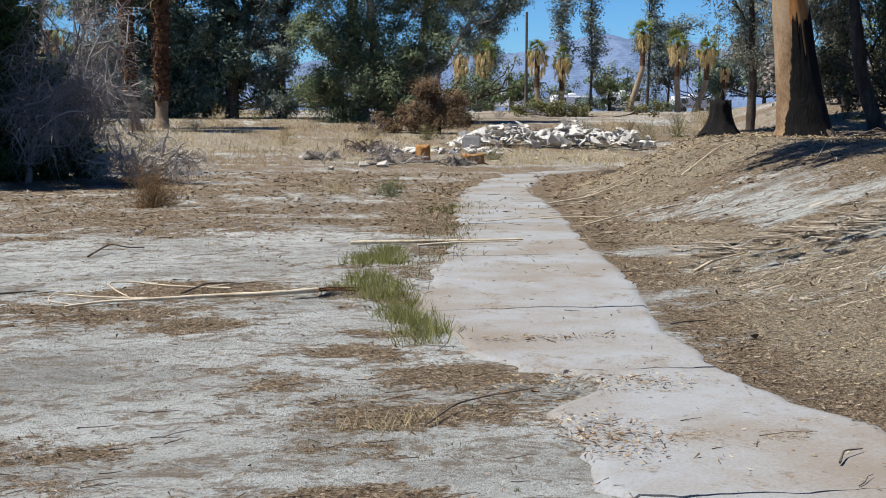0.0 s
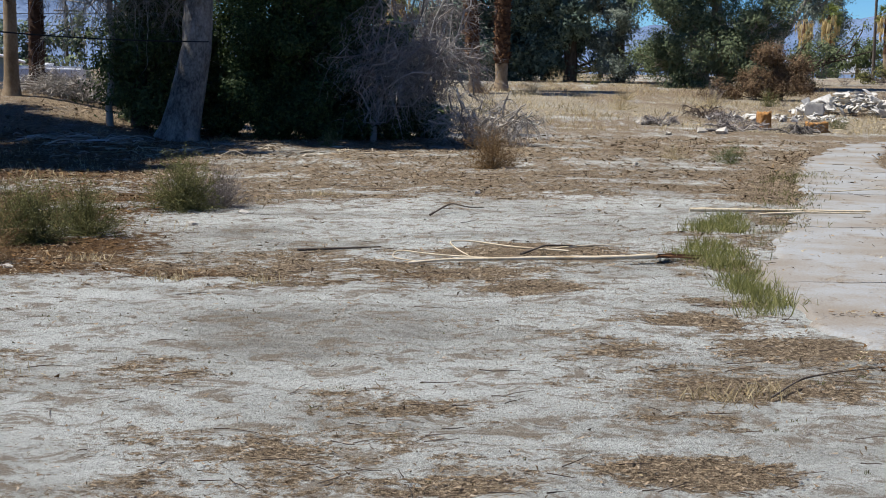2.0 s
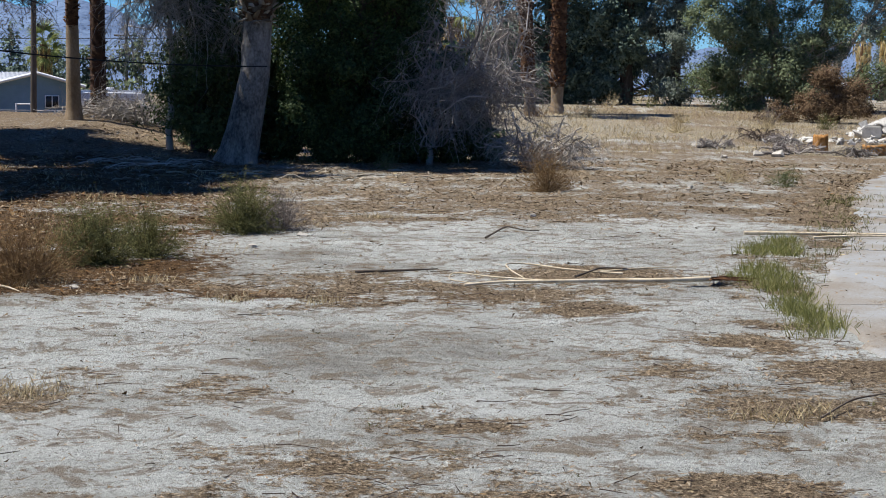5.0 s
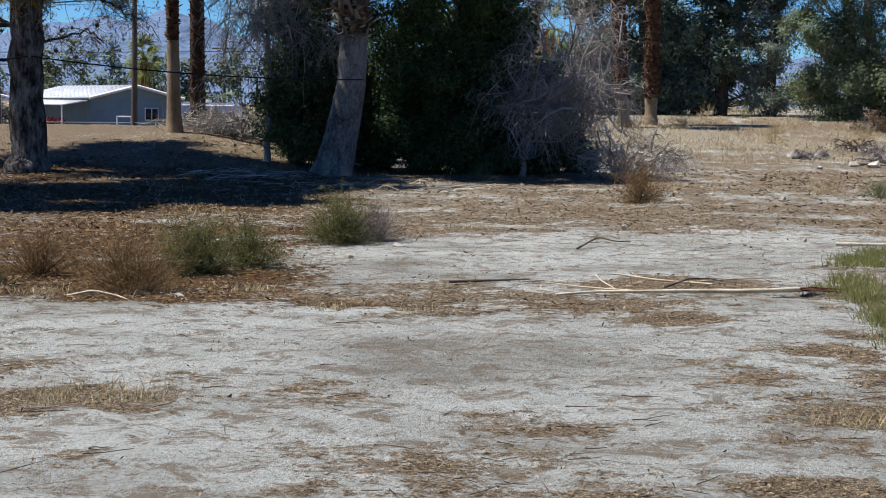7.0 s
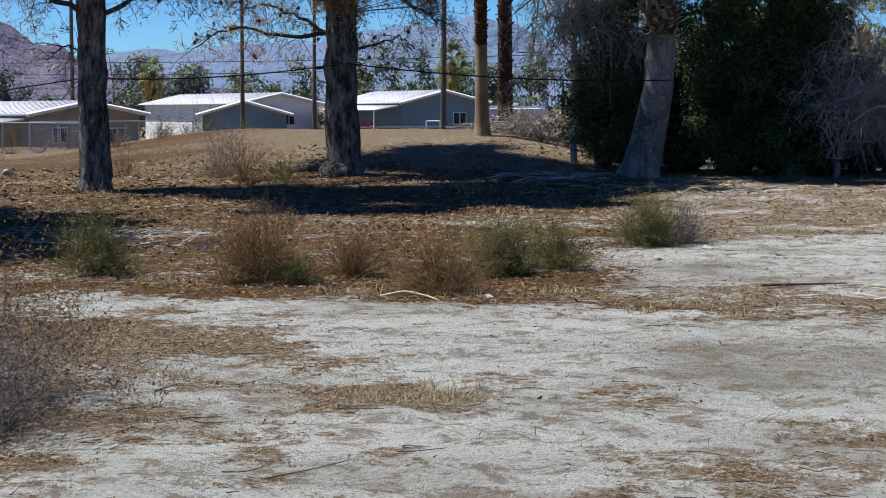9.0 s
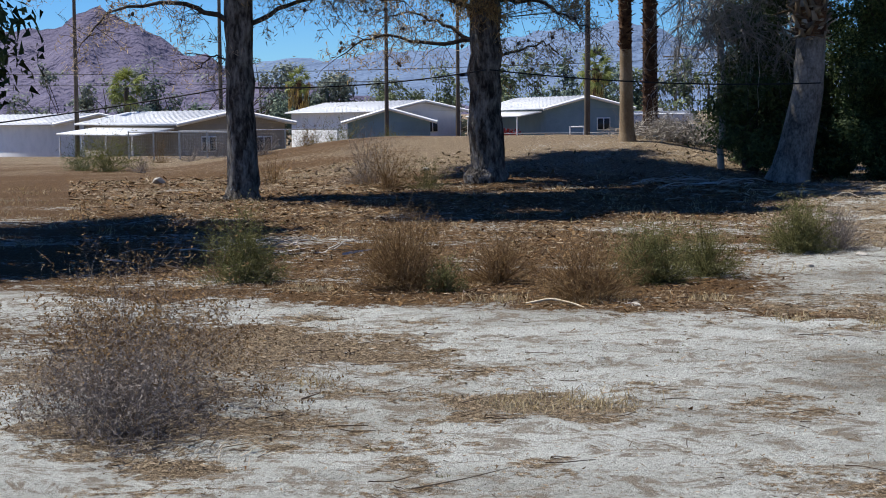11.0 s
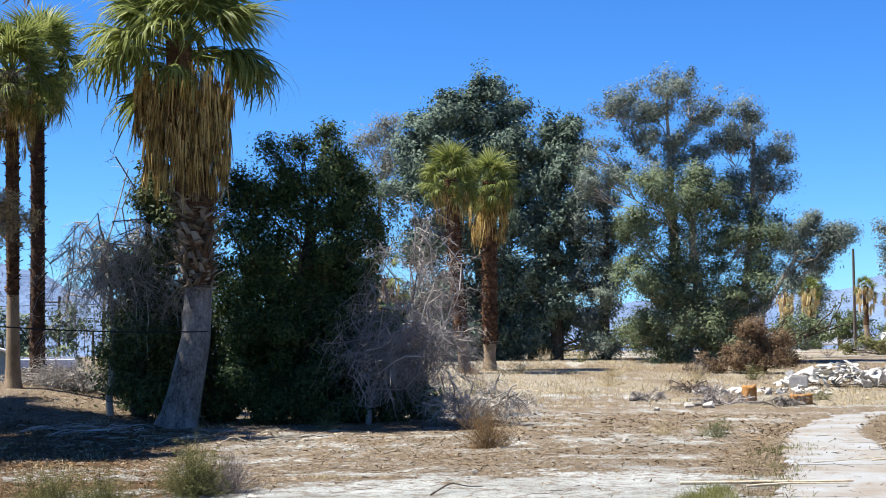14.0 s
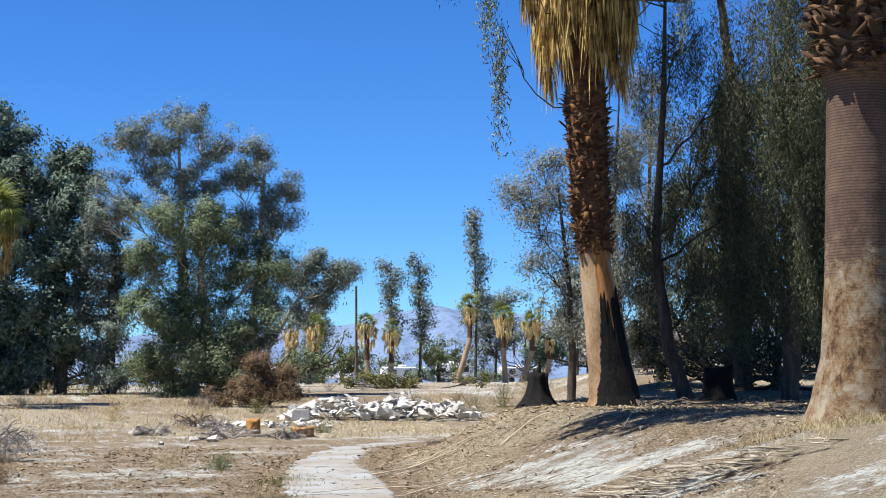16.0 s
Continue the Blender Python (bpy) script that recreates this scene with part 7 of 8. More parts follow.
def stump(name, m, label, r, h, mat, seed, flare=1.5, jag=0.15, roots=5):
    rng = np.random.default_rng(seed)
    t = thing(name, m, label, "tree stump")
    n, k = 22, 9
    th = np.arange(n) * 2 * np.pi / n
    g = Geo()
    rows = []
    for i in range(k):
        s = i / (k - 1)
        rr = r * (1 + (flare - 1) * (1 - s) ** 2.5) * (1 + 0.10 * np.sin(th * 3 + seed) + 0.06 * np.sin(th * 7 + 2 * seed) + rng.normal(0, 0.02, n))
        z = -0.12 + (h + 0.12) * s + (jag * (0.5 + np.sin(th * 2 + seed) * 0.5 + rng.normal(0, 0.35, n)) * s ** 4)
        rows.append(np.stack([rr * np.cos(th), rr * np.sin(th), z + 0 * th], -1))
    inner = rows[-1] * np.array([0.6, 0.6, 1]) - np.array([0, 0, h * 0.08])
    rows.append(inner)
    v = np.concatenate(rows)
    q = [(i * n + j, i * n + (j + 1) % n, (i + 1) * n + (j + 1) % n, (i + 1) * n + j) for i in range(k) for j in range(n)]
    g.add(v, q)
    g.add(inner, [list(range(n))])
    link_part("stump_body", g.mesh("stump_body", mat, False), t)
    for i in range(roots):
        a = i * 2 * math.pi / roots + rng.normal(0, 0.3)
        L = r * rng.uniform(1.5, 2.6)
        gr = Geo()
        p = [(math.cos(a) * L * s, math.sin(a) * L * s, 0.10 * h * (1 - s) ** 1.5 + 0.05 - 0.10 * s) for s in np.linspace(0.25, 1, 6)]
        tube(gr, wander(p[0], p[-1], 6, 0.05, rng), np.linspace(r * 0.28, r * 0.06, 6), 6)
        link_part("root", gr.mesh("root", mat, True), t)
    return t


burnt = stump("charred_stump", spot(14.15, 31.9, dz=0.02), "charred black palm stump with a spiked top and spreading roots", 0.215, 0.64, M_CHAR, 301, 2.5, 0.1, 6)
sg2 = Geo()
tube(sg2, [(0, 0, 0.5), (0.01, 0, 0.72), (0.03, 0, 0.85), (0.02, 0, 0.97)], [0.1, 0.07, 0.04, 0.012], 7)
link_part("spike", sg2.mesh("spike", M_CHAR), burnt, "charred splinter standing on the stump")
stump("cut_stump", spot(11.55, 49.7), "rotten orange-brown cut palm stump", 0.22, 0.5, M_STUMP, 302, 1.15, 0.06, 3)
stump("cut_stump", spot(12.75, 47.9), "low orange-brown cut stump section", 0.34, 0.28, M_STUMP, 303, 1.05, 0.05, 2)
stump("dead_stump", spot(19.2, 32.6), "dark rotting stump in the grove's shade", 0.35, 0.6, M_CHAR, 304, 1.5, 0.2, 4)


def rock_mesh(seed, mat, flat_z=0.45):
    rng = np.random.default_rng(seed)
    bm = bmesh.new()
    for p in unit(rng.normal(0, 1, (11, 3))) * rng.uniform(0.75, 1.1, (11, 1)):
        bm.verts.new((p[0], p[1], p[2] * flat_z))
    bmesh.ops.convex_hull(bm, input=bm.verts)
    me = bpy.data.meshes.new("chunk")
    bm.to_mesh(me)
    bm.free()
    me.materials.append(mat)
    return me


CHUNKS = [rock_mesh(400 + k, M_RUBBLE, 0.2 + 0.05 * (k % 4)) for k in range(10)]
STONES = [rock_mesh(430 + k, M_STONE, 0.6) for k in range(5)]


def rubble(m, label, w, d, h, n, seed, size, humps):
    t = thing("rubble_pile", m, label, "rubble pile")
    rng = np.random.default_rng(seed)
    for k in range(n):
        x, y = rng.uniform(-w, w), rng.uniform(-d, d)
        z = max(hh * math.exp(-((x - hx) / hw) ** 2) for hx, hw, hh in humps) * math.exp(-(y / d) ** 2 * 1.6)
        if z < 0.03 * h and rng.random() < 0.6:
            x *= 0.8
        s = size * rng.uniform(0.45, 1.35)
        mm = pose(x, y, z * rng.uniform(0.55, 1.0) * h, rng.normal(0, 28), rng.normal(0, 28), rng.uniform(0, 360)) @ Matrix.Diagonal((s * rng.uniform(0.8, 1.5), s, s, 1))
        link_part("chunk", CHUNKS[rng.integers(0, 10)], t, m=mm)
    g = Geo()
    for k in range(n):
        x, y = rng.normal(0, w * 0.5), rng.normal(0, d * 0.5)
        z = max(hh * math.exp(-((x - hx) / hw) ** 2) for hx, hw, hh in humps) * math.exp(-(y / d) ** 2 * 1.6) * rng.uniform(0.4, 1.0) * h
        s = size * rng.uniform(0.15, 0.5)
        q = unit(rng.normal(0, 1, (4, 3))) * s * np.array([1.2, 1.0, 0.6]) + np.array([x, y, z + s * 0.3])
        g.add(q, [(0, 1, 2), (0, 2, 3), (0, 3, 1), (1, 3, 2)])
    link_part("rubble_fill", g.mesh("rubble_fill", M_RUBBLE), t, "small broken crumbs between the slabs", kind="stuff")
    return t


rubble(spot(18.9, 59.2), "long pile of broken white concrete slabs", 4.0, 1.5, 1.0, 300, 501, 0.27, [(-1.6, 1.9, 0.95), (0.9, 1.6, 1.05), (2.8, 1.1, 0.75)])
rubble(spot(13.4, 55.5), "low scatter of broken concrete and stones", 2.4, 1.2, 1.0, 80, 502, 0.17, [(-0.5, 1.5, 0.22), (1.4, 0.9, 0.28)])
blk = thing("concrete_block", spot(15.5, 58.6), "square white concrete block beside the rubble", "concrete block")
blk_bm = bmesh.new()
bmesh.ops.create_cube(blk_bm, size=1.0)
bmesh.ops.scale(blk_bm, vec=(0.72, 0.5, 0.46), verts=blk_bm.verts)
bmesh.ops.bevel(blk_bm, geom=blk_bm.edges[:], offset=0.05, segments=2, affect="EDGES")
for v in blk_bm.verts:
    v.co.z += 0.22 + 0.04 * v.co.x
blk_me = bpy.data.meshes.new("block_body")
blk_bm.to_mesh(blk_me)
blk_bm.free()
blk_me.materials.append(M_RUBBLE)
link_part("block_body", blk_me, blk)
for k, (sx, sy, ss) in enumerate([(-2.95, 12.75, 0.07), (-3.05, 12.9, 0.05), (-1.6, 17.9, 0.08), (-20.1, 33.7, 0.2), (-13.9, 36, 0.14), (1.2, 21.5, 0.06), (4.4, 28.8, 0.09), (9.4, 45.6, 0.28), (8.9, 46.2, 0.2), (-2.0, 16.6, 0.06), (-4.0, 16.2, 0.05), (7.6, 44.0, 0.14), (8.0, 52.0, 0.2)]):
    ob = new("stone", STONES[k % 5])
    ob.matrix_basis = spot(sx, sy, dz=ss * 0.25) @ pose(0, 0, 0, 0, 0, 50 * k) @ Matrix.Diagonal((ss, ss, ss, 1))
    tagged(ob, "pale loose stone lying on the soil", "stone", "loose stones")
dark_rock = new("rock", rock_mesh(440, M_POLE, 0.6))
dark_rock.matrix_basis = spot(5.13, 10.7, dz=0.015) @ Matrix.Diagonal((0.06, 0.05, 0.05, 1))
tagged(dark_rock, "small dark rock at the foot of the bank", "rock")
stalk(flat, "thin dark stick beside the concrete path", [on(4.8, 11.45), on(4.95, 11.5, 0.03), on(5.14, 11.55, 0.02)], 0.008, M_POLE, name="stick", category="stick", seed=16)
for k, (lx, ly, ll) in enumerate([(8.3, 51.0, 0.9), (9.4, 46.6, 1.0), (11.0, 48.2, 1.1), (12.2, 46.9, 0.8)]):
    stalk(flat, "grey weathered log among the debris", [on(lx - ll / 2, ly, 0.05), on(lx, ly + 0.1, 0.07), on(lx + ll / 2, ly - 0.2, 0.05)], 0.06, M_DEADWOOD_DULL, name="log", category="log", group="logs by the rubble", seed=60 + k)
for k, (bx, by, bh, br, bm) in enumerate([(10.9, 56.5, 0.7, 0.9, M_TWIG), (8.5, 51.0, 0.5, 0.7, M_DEADWOOD_GREY), (10.4, 48.0, 0.45, 1.1, M_DEADWOOD_GREY), (12.0, 46.5, 0.4, 0.9, M_DEADWOOD_DULL), (11.2, 53.6, 0.5, 0.8, M_DEADWOOD_GREY)]):
    bare_tree("branch_heap", spot(bx, by), "low heap of broken dead branches by the rubble", bh, br, 12, 7, 340 + k, bm, category="branch heap", droop=0.6, base_r=0.03, arch=0.2, fine=0.012, group="branch heaps by the rubble")


# ---- the mobile home park beyond the mound ----
def gable_house(m, label, w, length, eave, ridge, wall_mat, carport=0, windows=()):
    """Gable end faces -y, the long axis runs along +y."""
    t = thing("mobile_home", m, label, "mobile home", "homes of the park")
    g = Geo()
    hw = w / 2
    v = [(-hw, 0, 0), (hw, 0, 0), (hw, 0, eave), (0, 0, ridge), (-hw, 0, eave), (-hw, length, 0), (hw, length, 0), (hw, length, eave), (0, length, ridge), (-hw, length, eave)]
    g.add(v, [(0, 1, 2, 4), (5, 9, 7, 6), (0, 4, 9, 5), (1, 6, 7, 2)])
    g.add(v, [(4, 2, 3), (9, 8, 7)])
    link_part("wall", g.mesh("wall", wall_mat), t)
    for sgn in (-1, 1):
        g = Geo()
        over = 0.45
        sl = (ridge - eave) / hw
        x1 = sgn * (hw + over)
        z1 = eave - sl * over
        r = [(0, -over, ridge + 0.05), (x1, -over, z1 + 0.05), (x1, length + over, z1 + 0.05), (0, length + over, ridge + 0.05)]
        r2 = [(a, b, c + 0.10) for a, b, c in r]
        f = [(0, 1, 2, 3), (7, 6, 5, 4), (0, 4, 5, 1), (1, 5, 6, 2), (2, 6, 7, 3), (3, 7, 4, 0)]
        g.add(r + r2, f if sgn < 0 else [q[::-1] for q in f])
        roof = link_part("roof", g.mesh("roof", M_ROOF), t, "white ribbed metal roof")
        gr = Geo()
        for y in np.arange(0, length, 0.9):
            a, b = np.array([0, y, ridge + 0.16]), np.array([x1, y, z1 + 0.16])
            tube(gr, [a, b], 0.03, 4)
        link_part("roof_rib", gr.mesh("roof_rib", M_ROOF), roof, kind="stuff")
        gf = Geo()
        tube(gf, [(0, -over - 0.03, ridge + 0.08), (x1, -over - 0.03, z1 + 0.08)], 0.11, 4)
        link_part("fascia", gf.mesh("fascia", M_TRIM), t)
    for wx, wz, ww, wh in windows:
        gw = Geo()
        box(gw, wx - ww / 2, -0.05, wz - wh / 2, wx + ww / 2, 0.03, wz + wh / 2)
        win = link_part("window", gw.mesh("window", M_TRIM), t)
        for s in (-1, 1):
            gp = Geo()
            box(gp, wx + s * ww * 0.24 - ww * 0.2, -0.065, wz - wh * 0.42, wx + s * ww * 0.24 + ww * 0.2, -0.052, wz + wh * 0.42)
            link_part("pane", gp.mesh("pane", M_DARK_GLASS), win)
    if carport:
        gc = Geo()
        x0, x1 = -hw - 0.4, -hw - carport
        z0, z1 = eave - 0.25, eave - 0.55
        r = [(x0, 0, z0), (x1, 0, z1), (x1, length * 0.8, z1), (x0, length * 0.8, z0)]
        gc.add(r + [(a, b, c + 0.09) for a, b, c in r], [(0, 1, 2, 3), (7, 6, 5, 4), (0, 4, 5, 1), (1, 5, 6, 2), (2, 6, 7, 3), (3, 7, 4, 0)])
        link_part("carport_roof", gc.mesh("carport_roof", M_ROOF), t)
        for y in np.linspace(0.3, length * 0.78, 4):
            gp = Geo()
            tube(gp, [(x1 + 0.1, y, 0), (x1 + 0.1, y, z1)], 0.05, 6)
            link_part("carport_post", gp.mesh("carport_post", M_TRIM), t)
    return t


gable_house(pose(-29.0, 106.3, -1.15, 0, 0, 36), "blue-grey mobile home with white metal roof and carport", 6.0, 16, 3.0, 3.75, M_WALL_BLUE, 2.2, [(1.2, 1.9, 1.0, 0.9)])
gable_house(pose(-42.5, 109.0, -1.2, 0, 0, 46), "long pale mobile home with white metal roof", 6.4, 20, 3.0, 3.7, M_WALL_WHITE, 0, [(0.8, 1.9, 0.9, 1.0)])
gable_house(pose(-40.5, 97.6, -1.2, 0, 0, 24), "blue-walled shed annex with white fascia", 5.6, 5, 2.3, 3.1, M_WALL_BLUE, 0, [])
gable_house(pose(-37.9, 70.8, -1.3, 0, 0, 50), "tan mobile home with white metal roof and shaded carport", 5.6, 17, 2.55, 3.1, M_WALL_TAN, 2.6, [(-1.4, 1.55, 0.8, 0.8), (1.6, 1.5, 0.9, 0.8)])
gable_house(pose(-60.0, 92.0, -1.5, 0, 0, 60), "white-roofed mobile home further back", 6.0, 16, 2.7, 3.3, M_WALL_WHITE, 0, [])


def fence(m, label, n, step, h, mat, group="park fences"):
    t = thing("wire_fence", m, label, "fence", group)
    for k in range(n):
        g = Geo()
        tube(g, [(k * step, 0, -0.1), (k * step, 0, h)], 0.035, 6)
        link_part("post", g.mesh("post", mat), t)
    g = Geo()
    for z in np.linspace(0.1, h - 0.05, 9):
        tube(g, [(0, 0, z), ((n - 1) * step, 0, z)], 0.0025, 3, False)
    for x in np.arange(0, (n - 1) * step, 0.16):
        tube(g, [(x, 0, 0.05), (x + 0.05, 0, h - 0.05)], 0.0025, 3, False)
    link_part("wire_mesh", g.mesh("wire_mesh", mat), t, kind="stuff")
    for z in (h - 0.03,):
        g = Geo()
        tube(g, [(0, 0, z), ((n - 1) * step, 0, z)], 0.025, 5)
        link_part("rail", g.mesh("rail", mat), t)


fence(pose(-36.0, 62.0, float(height(-30, 66)) + 0.3, 0, 0, 24), "galvanised chain-link fence round the park", 4, 2.4, 1.3, M_STEEL)
fence(pose(-33.4, 53.6, float(height(-33.4, 53.6)), 0, 0, -28), "low galvanised wire fence before the tan home", 5, 1.9, 1.1, M_STEEL)
fence(pose(-33.0, 96.0, -1.5, 0, 0, 12), "pale chain-link fence before the blue home", 6, 2.2, 1.8, M_STEEL)
gate = thing("white_gate", pose(-27.9, 98.0, -1.5, 0, 0, 14), "white tubular garden gate", "gate")
for gx in (0, 0.9):
    gg = Geo()
    tube(gg, [(gx, 0, 0), (gx, 0, 2.2)], 0.06, 6)
    link_part("post", gg.mesh("post", M_TRIM), gate)
gg = Geo()
tube(gg, [(0, 0, 2.15), (0.9, 0, 2.15)], 0.05, 6)
link_part("rail", gg.mesh("rail", M_TRIM), gate)
red = thing("red_bush", spot(-34.5, 104.0, -1.5), "dark red flowering bush by the carport", "shrub")
rg = Geo()
rrng = np.random.default_rng(9)
leaves(rg, unit(rrng.normal(0, 1, (900, 3))) * np.array([1.6, 0.8, 0.9]) * rrng.uniform(0.4, 1, (900, 1)) + np.array([0, 0, 1.2]), 0.22, 0.14, rrng)
link_part("foliage", rg.mesh("foliage", M_RED), red, kind="stuff")


def camper(m, label, length, h, group):
    t = thing("camper_van", m, label, "camper", group)
    bm = bmesh.new()
    bmesh.ops.create_cube(bm, size=1.0)
    bmesh.ops.scale(bm, vec=(length, 2.3, h - 0.6), verts=bm.verts)
    bmesh.ops.bevel(bm, geom=bm.edges[:], offset=0.22, segments=3, affect="EDGES")
    bmesh.ops.translate(bm, vec=(0, 0, 0.6 + (h - 0.6) / 2), verts=bm.verts)
    me = bpy.data.meshes.new("body")
    bm.to_mesh(me)
    bm.free()
    me.materials.append(M_WALL_WHITE)
    link_part("body", me, t)
    for wx in (-length * 0.3, 0.05 * length, length * 0.32):
        g = Geo()
        box(g, wx - 0.45, -1.19, h * 0.55, wx + 0.45, -1.155, h * 0.55 + 0.6)
        link_part("window", g.mesh("window", M_DARK_GLASS), t)
    for wx in (-length * 0.3, length * 0.3):
        for wy in (-1.0, 1.0):
            g = Geo()
            tube(g, [(wx, wy - 0.12, 0.36), (wx, wy + 0.12, 0.36)], 0.36, 14)
            link_part("wheel", g.mesh("wheel", M_TYRE), t)
    g = Geo()
    box(g, -0.6, -0.4, h - 0.02, 0.3, 0.4, h + 0.22)
    link_part("roof_unit", g.mesh("roof_unit", M_TRIM), t)
    return t


camper(pose(-26.4, 117.3, -1.5, 0, 0, 20), "white camper parked behind the brush pile", 5.0, 3.1, "parked campers")
for k, (cx, cy, cr, cl, ch) in enumerate([(48, 206, 4, 5.5, 2.4), (57.5, 203, -14, 6, 2.6), (66.5, 200, 16, 6, 2.3), (73, 198, -3, 5, 2.7), (82, 196, 20, 6, 2.2)]):
    camper(pose(cx, cy, float(height(cx, cy)) - 0.1, 0, 0, cr - 16), "white camper parked in the far lots", cl, ch, "parked campers")

# far greenery
def far_trees(x, y, w, h, n, seed, mat, label, size=0.5):
    rng = np.random.default_rng(seed)
    gz = -1.5 if x < -8 else float(height(x, y))
    blobs = []
    for k in range(n):
        bx = rng.uniform(-w, w)
        bh = h * rng.uniform(0.55, 1.0)
        blobs.append((bx, rng.uniform(-2, 2), bh * 0.55, w / n * rng.uniform(1.7, 2.8), 1.6, bh * 0.48, 1))
    return tree("far_tree_row", spot(x, y, gz - 0.1), label, "trees", M_BARK_DARK, mat, [(0, 0, 0, 0.2), (0, 0, h * 0.3, 0.15), (0, 0, h * 0.6, 0.08)], blobs, (size * 0.75, size * 0.42), 16 * n, 22, size * 1.1, seed, 0.2, "far tree rows", 0.03, lobe=3.4)


far_trees(-26, 135, 7, 9.2, 9, 601, M_OLIVE, "rounded green trees behind the blue home")
far_trees(-42, 150, 9, 9.6, 11, 602, M_OLIVE, "green trees behind the park roofs")
far_trees(-62, 150, 11, 8.8, 12, 603, M_EUC, "olive trees behind the park roofs")
far_trees(-84, 140, 14, 9.4, 12, 604, M_EUC, "low orchard rows beyond the park")
far_trees(-33, 132, 8, 8.4, 10, 621, M_CYPRESS, "dark green trees behind the long roof", 0.45)
far_trees(-52, 138, 9, 8.0, 10, 622, M_OLIVE, "olive-green trees behind the long roof", 0.45)
far_trees(-72, 132, 10, 6.6, 10, 623, M_CYPRESS, "dark hedge row beyond the park", 0.45)
far_trees(-12, 120, 6, 7.5, 8, 605, M_OLIVE, "trees behind the tall twin palms")
far_trees(-14, 90, 3, 3.6, 5, 606, M_SAGE, "yellow-green hedge beyond the mound")
far_trees(2, 110, 8, 6.5, 9, 607, M_CYPRESS, "dark trees behind the thicket")
far_trees(14, 112, 7, 6.0, 8, 608, M_EUC, "trees seen between the evergreens")
far_trees(52, 232, 12, 6.0, 9, 609, M_CYPRESS, "dark tamarisk row at the far lots")
far_trees(78, 226, 12, 6.0, 9, 610, M_OLIVE, "dark shrubs round the parked campers")
far_trees(66, 140, 8, 5.5, 9, 611, M_CYPRESS, "dark shrubs behind the young palms")
far_trees(44, 68, 5, 7.5, 6, 612, M_OLIVE, "dark trees behind the weeping grove", 0.4)
far_trees(36, 52, 4, 8.5, 5, 613, M_CYPRESS, "dark trees at the back of the grove", 0.35)
far_trees(30, 50, 4, 4.6, 7, 618, M_GROVE_SHADE, "dark brushy trees behind the grove", 0.22)
far_trees(34, 64, 4, 3.2, 6, 619, M_WEED_GREY, "grey brush beyond the charred stump", 0.24)
# Two foliage rows close the light gaps where deep shade lies below the trees.
far_trees(8, 90, 8, 4.6, 11, 624, M_CYPRESS, "foliage row put in for the shade beneath the tall evergreens", 0.22)
far_trees(19, 88, 7, 4.6, 10, 625, M_OLIVE, "foliage row put in for the shade behind the eucalypts", 0.2)
# Two rows of dark brush stand in for shade on the ground here.
far_trees(25.5, 40, 4, 2.8, 9, 626, M_GROVE_SHADE, "dark brush put in for the shade of the grove", 0.16)
far_trees(30, 46, 5, 3.4, 9, 627, M_GROVE_SHADE, "dark brush put in for shade at the back of the grove", 0.18)
far_trees(60, 230, 5, 3.4, 4, 614, M_SAGE, "green shrubs on the rise", 0.4)
far_trees(47, 178, 4, 2.9, 4, 616, M_OLIVE, "dark shrubs before the campers", 0.3)
far_trees(64, 172, 5, 2.6, 5, 617, M_CYPRESS, "dark shrubs before the campers", 0.3)
far_trees(44.0, 152, 2.6, 5.2, 5, 630, M_THICKET, "dark round shrubs behind the young palms", 0.3)
far_trees(54.5, 152, 3.6, 6.4, 7, 631, M_OLIVE, "tall brownish shrubs behind the young palms", 0.3)
far_trees(63.5, 150, 5.0, 10.5, 8, 632, M_EUC, "hazy grey-green trees behind the young palms", 0.35)
far_trees(71.0, 146, 4.5, 8.5, 7, 633, M_OLIVE, "olive trees behind the young palms", 0.35)
far_trees(34.0, 100, 4.5, 1.7, 6, 615, M_SAGE, "low yellow-green bushes on the rise", 0.22)


def slim_tree(x, y, h, seed, w=1.2, label="slender far eucalyptus with wispy crown"):
    rng = np.random.default_rng(seed)
    blobs = [(rng.normal(0, w * 0.5), 0, h * f, w * rng.uniform(0.5, 1.0), w * 0.8, h * 0.07, 1) for f in np.linspace(0.4, 0.97, 7)]
    tree("slim_eucalyptus", spot(x, y), label, "tree", M_BARK_DARK, M_EUC, [(0, 0, -0.2, 0.16), (0.2, 0, h * 0.4, 0.1), (0, 0, h, 0.04)], blobs, (0.3, 0.11), 40, 20, 0.5, seed, 0.5, "slender far eucalypts", 0.025)


for k, (sx, sy, sh) in enumerate([(47.3, 146, 11.8), (50.3, 146, 12.2), (53.95, 140, 16.0), (46.0, 170, 8.5), (62.0, 134, 10.0), (66.5, 128, 11.0), (71.0, 122, 12), (60.0, 150, 9)]):
    slim_tree(sx, sy, sh, 700 + k, 1.1 if k < 3 else 2.2)


def skinny_palm(x, y, z0, h, seed, fr=16, bl=0.7):
    palm("tall_thin_palm", spot(x, y, z0), "very tall thin palm beyond the park roofs", "thin palms of the park", [(0, 0), (0.1, h)], [(0, 0.15), (h, 0.09)], (M_POLE, M_POLE, h * 0.5), None, (h - 2.0, h - 0.3, 0.6, 160), h, bl, fr, seed, rings=6)


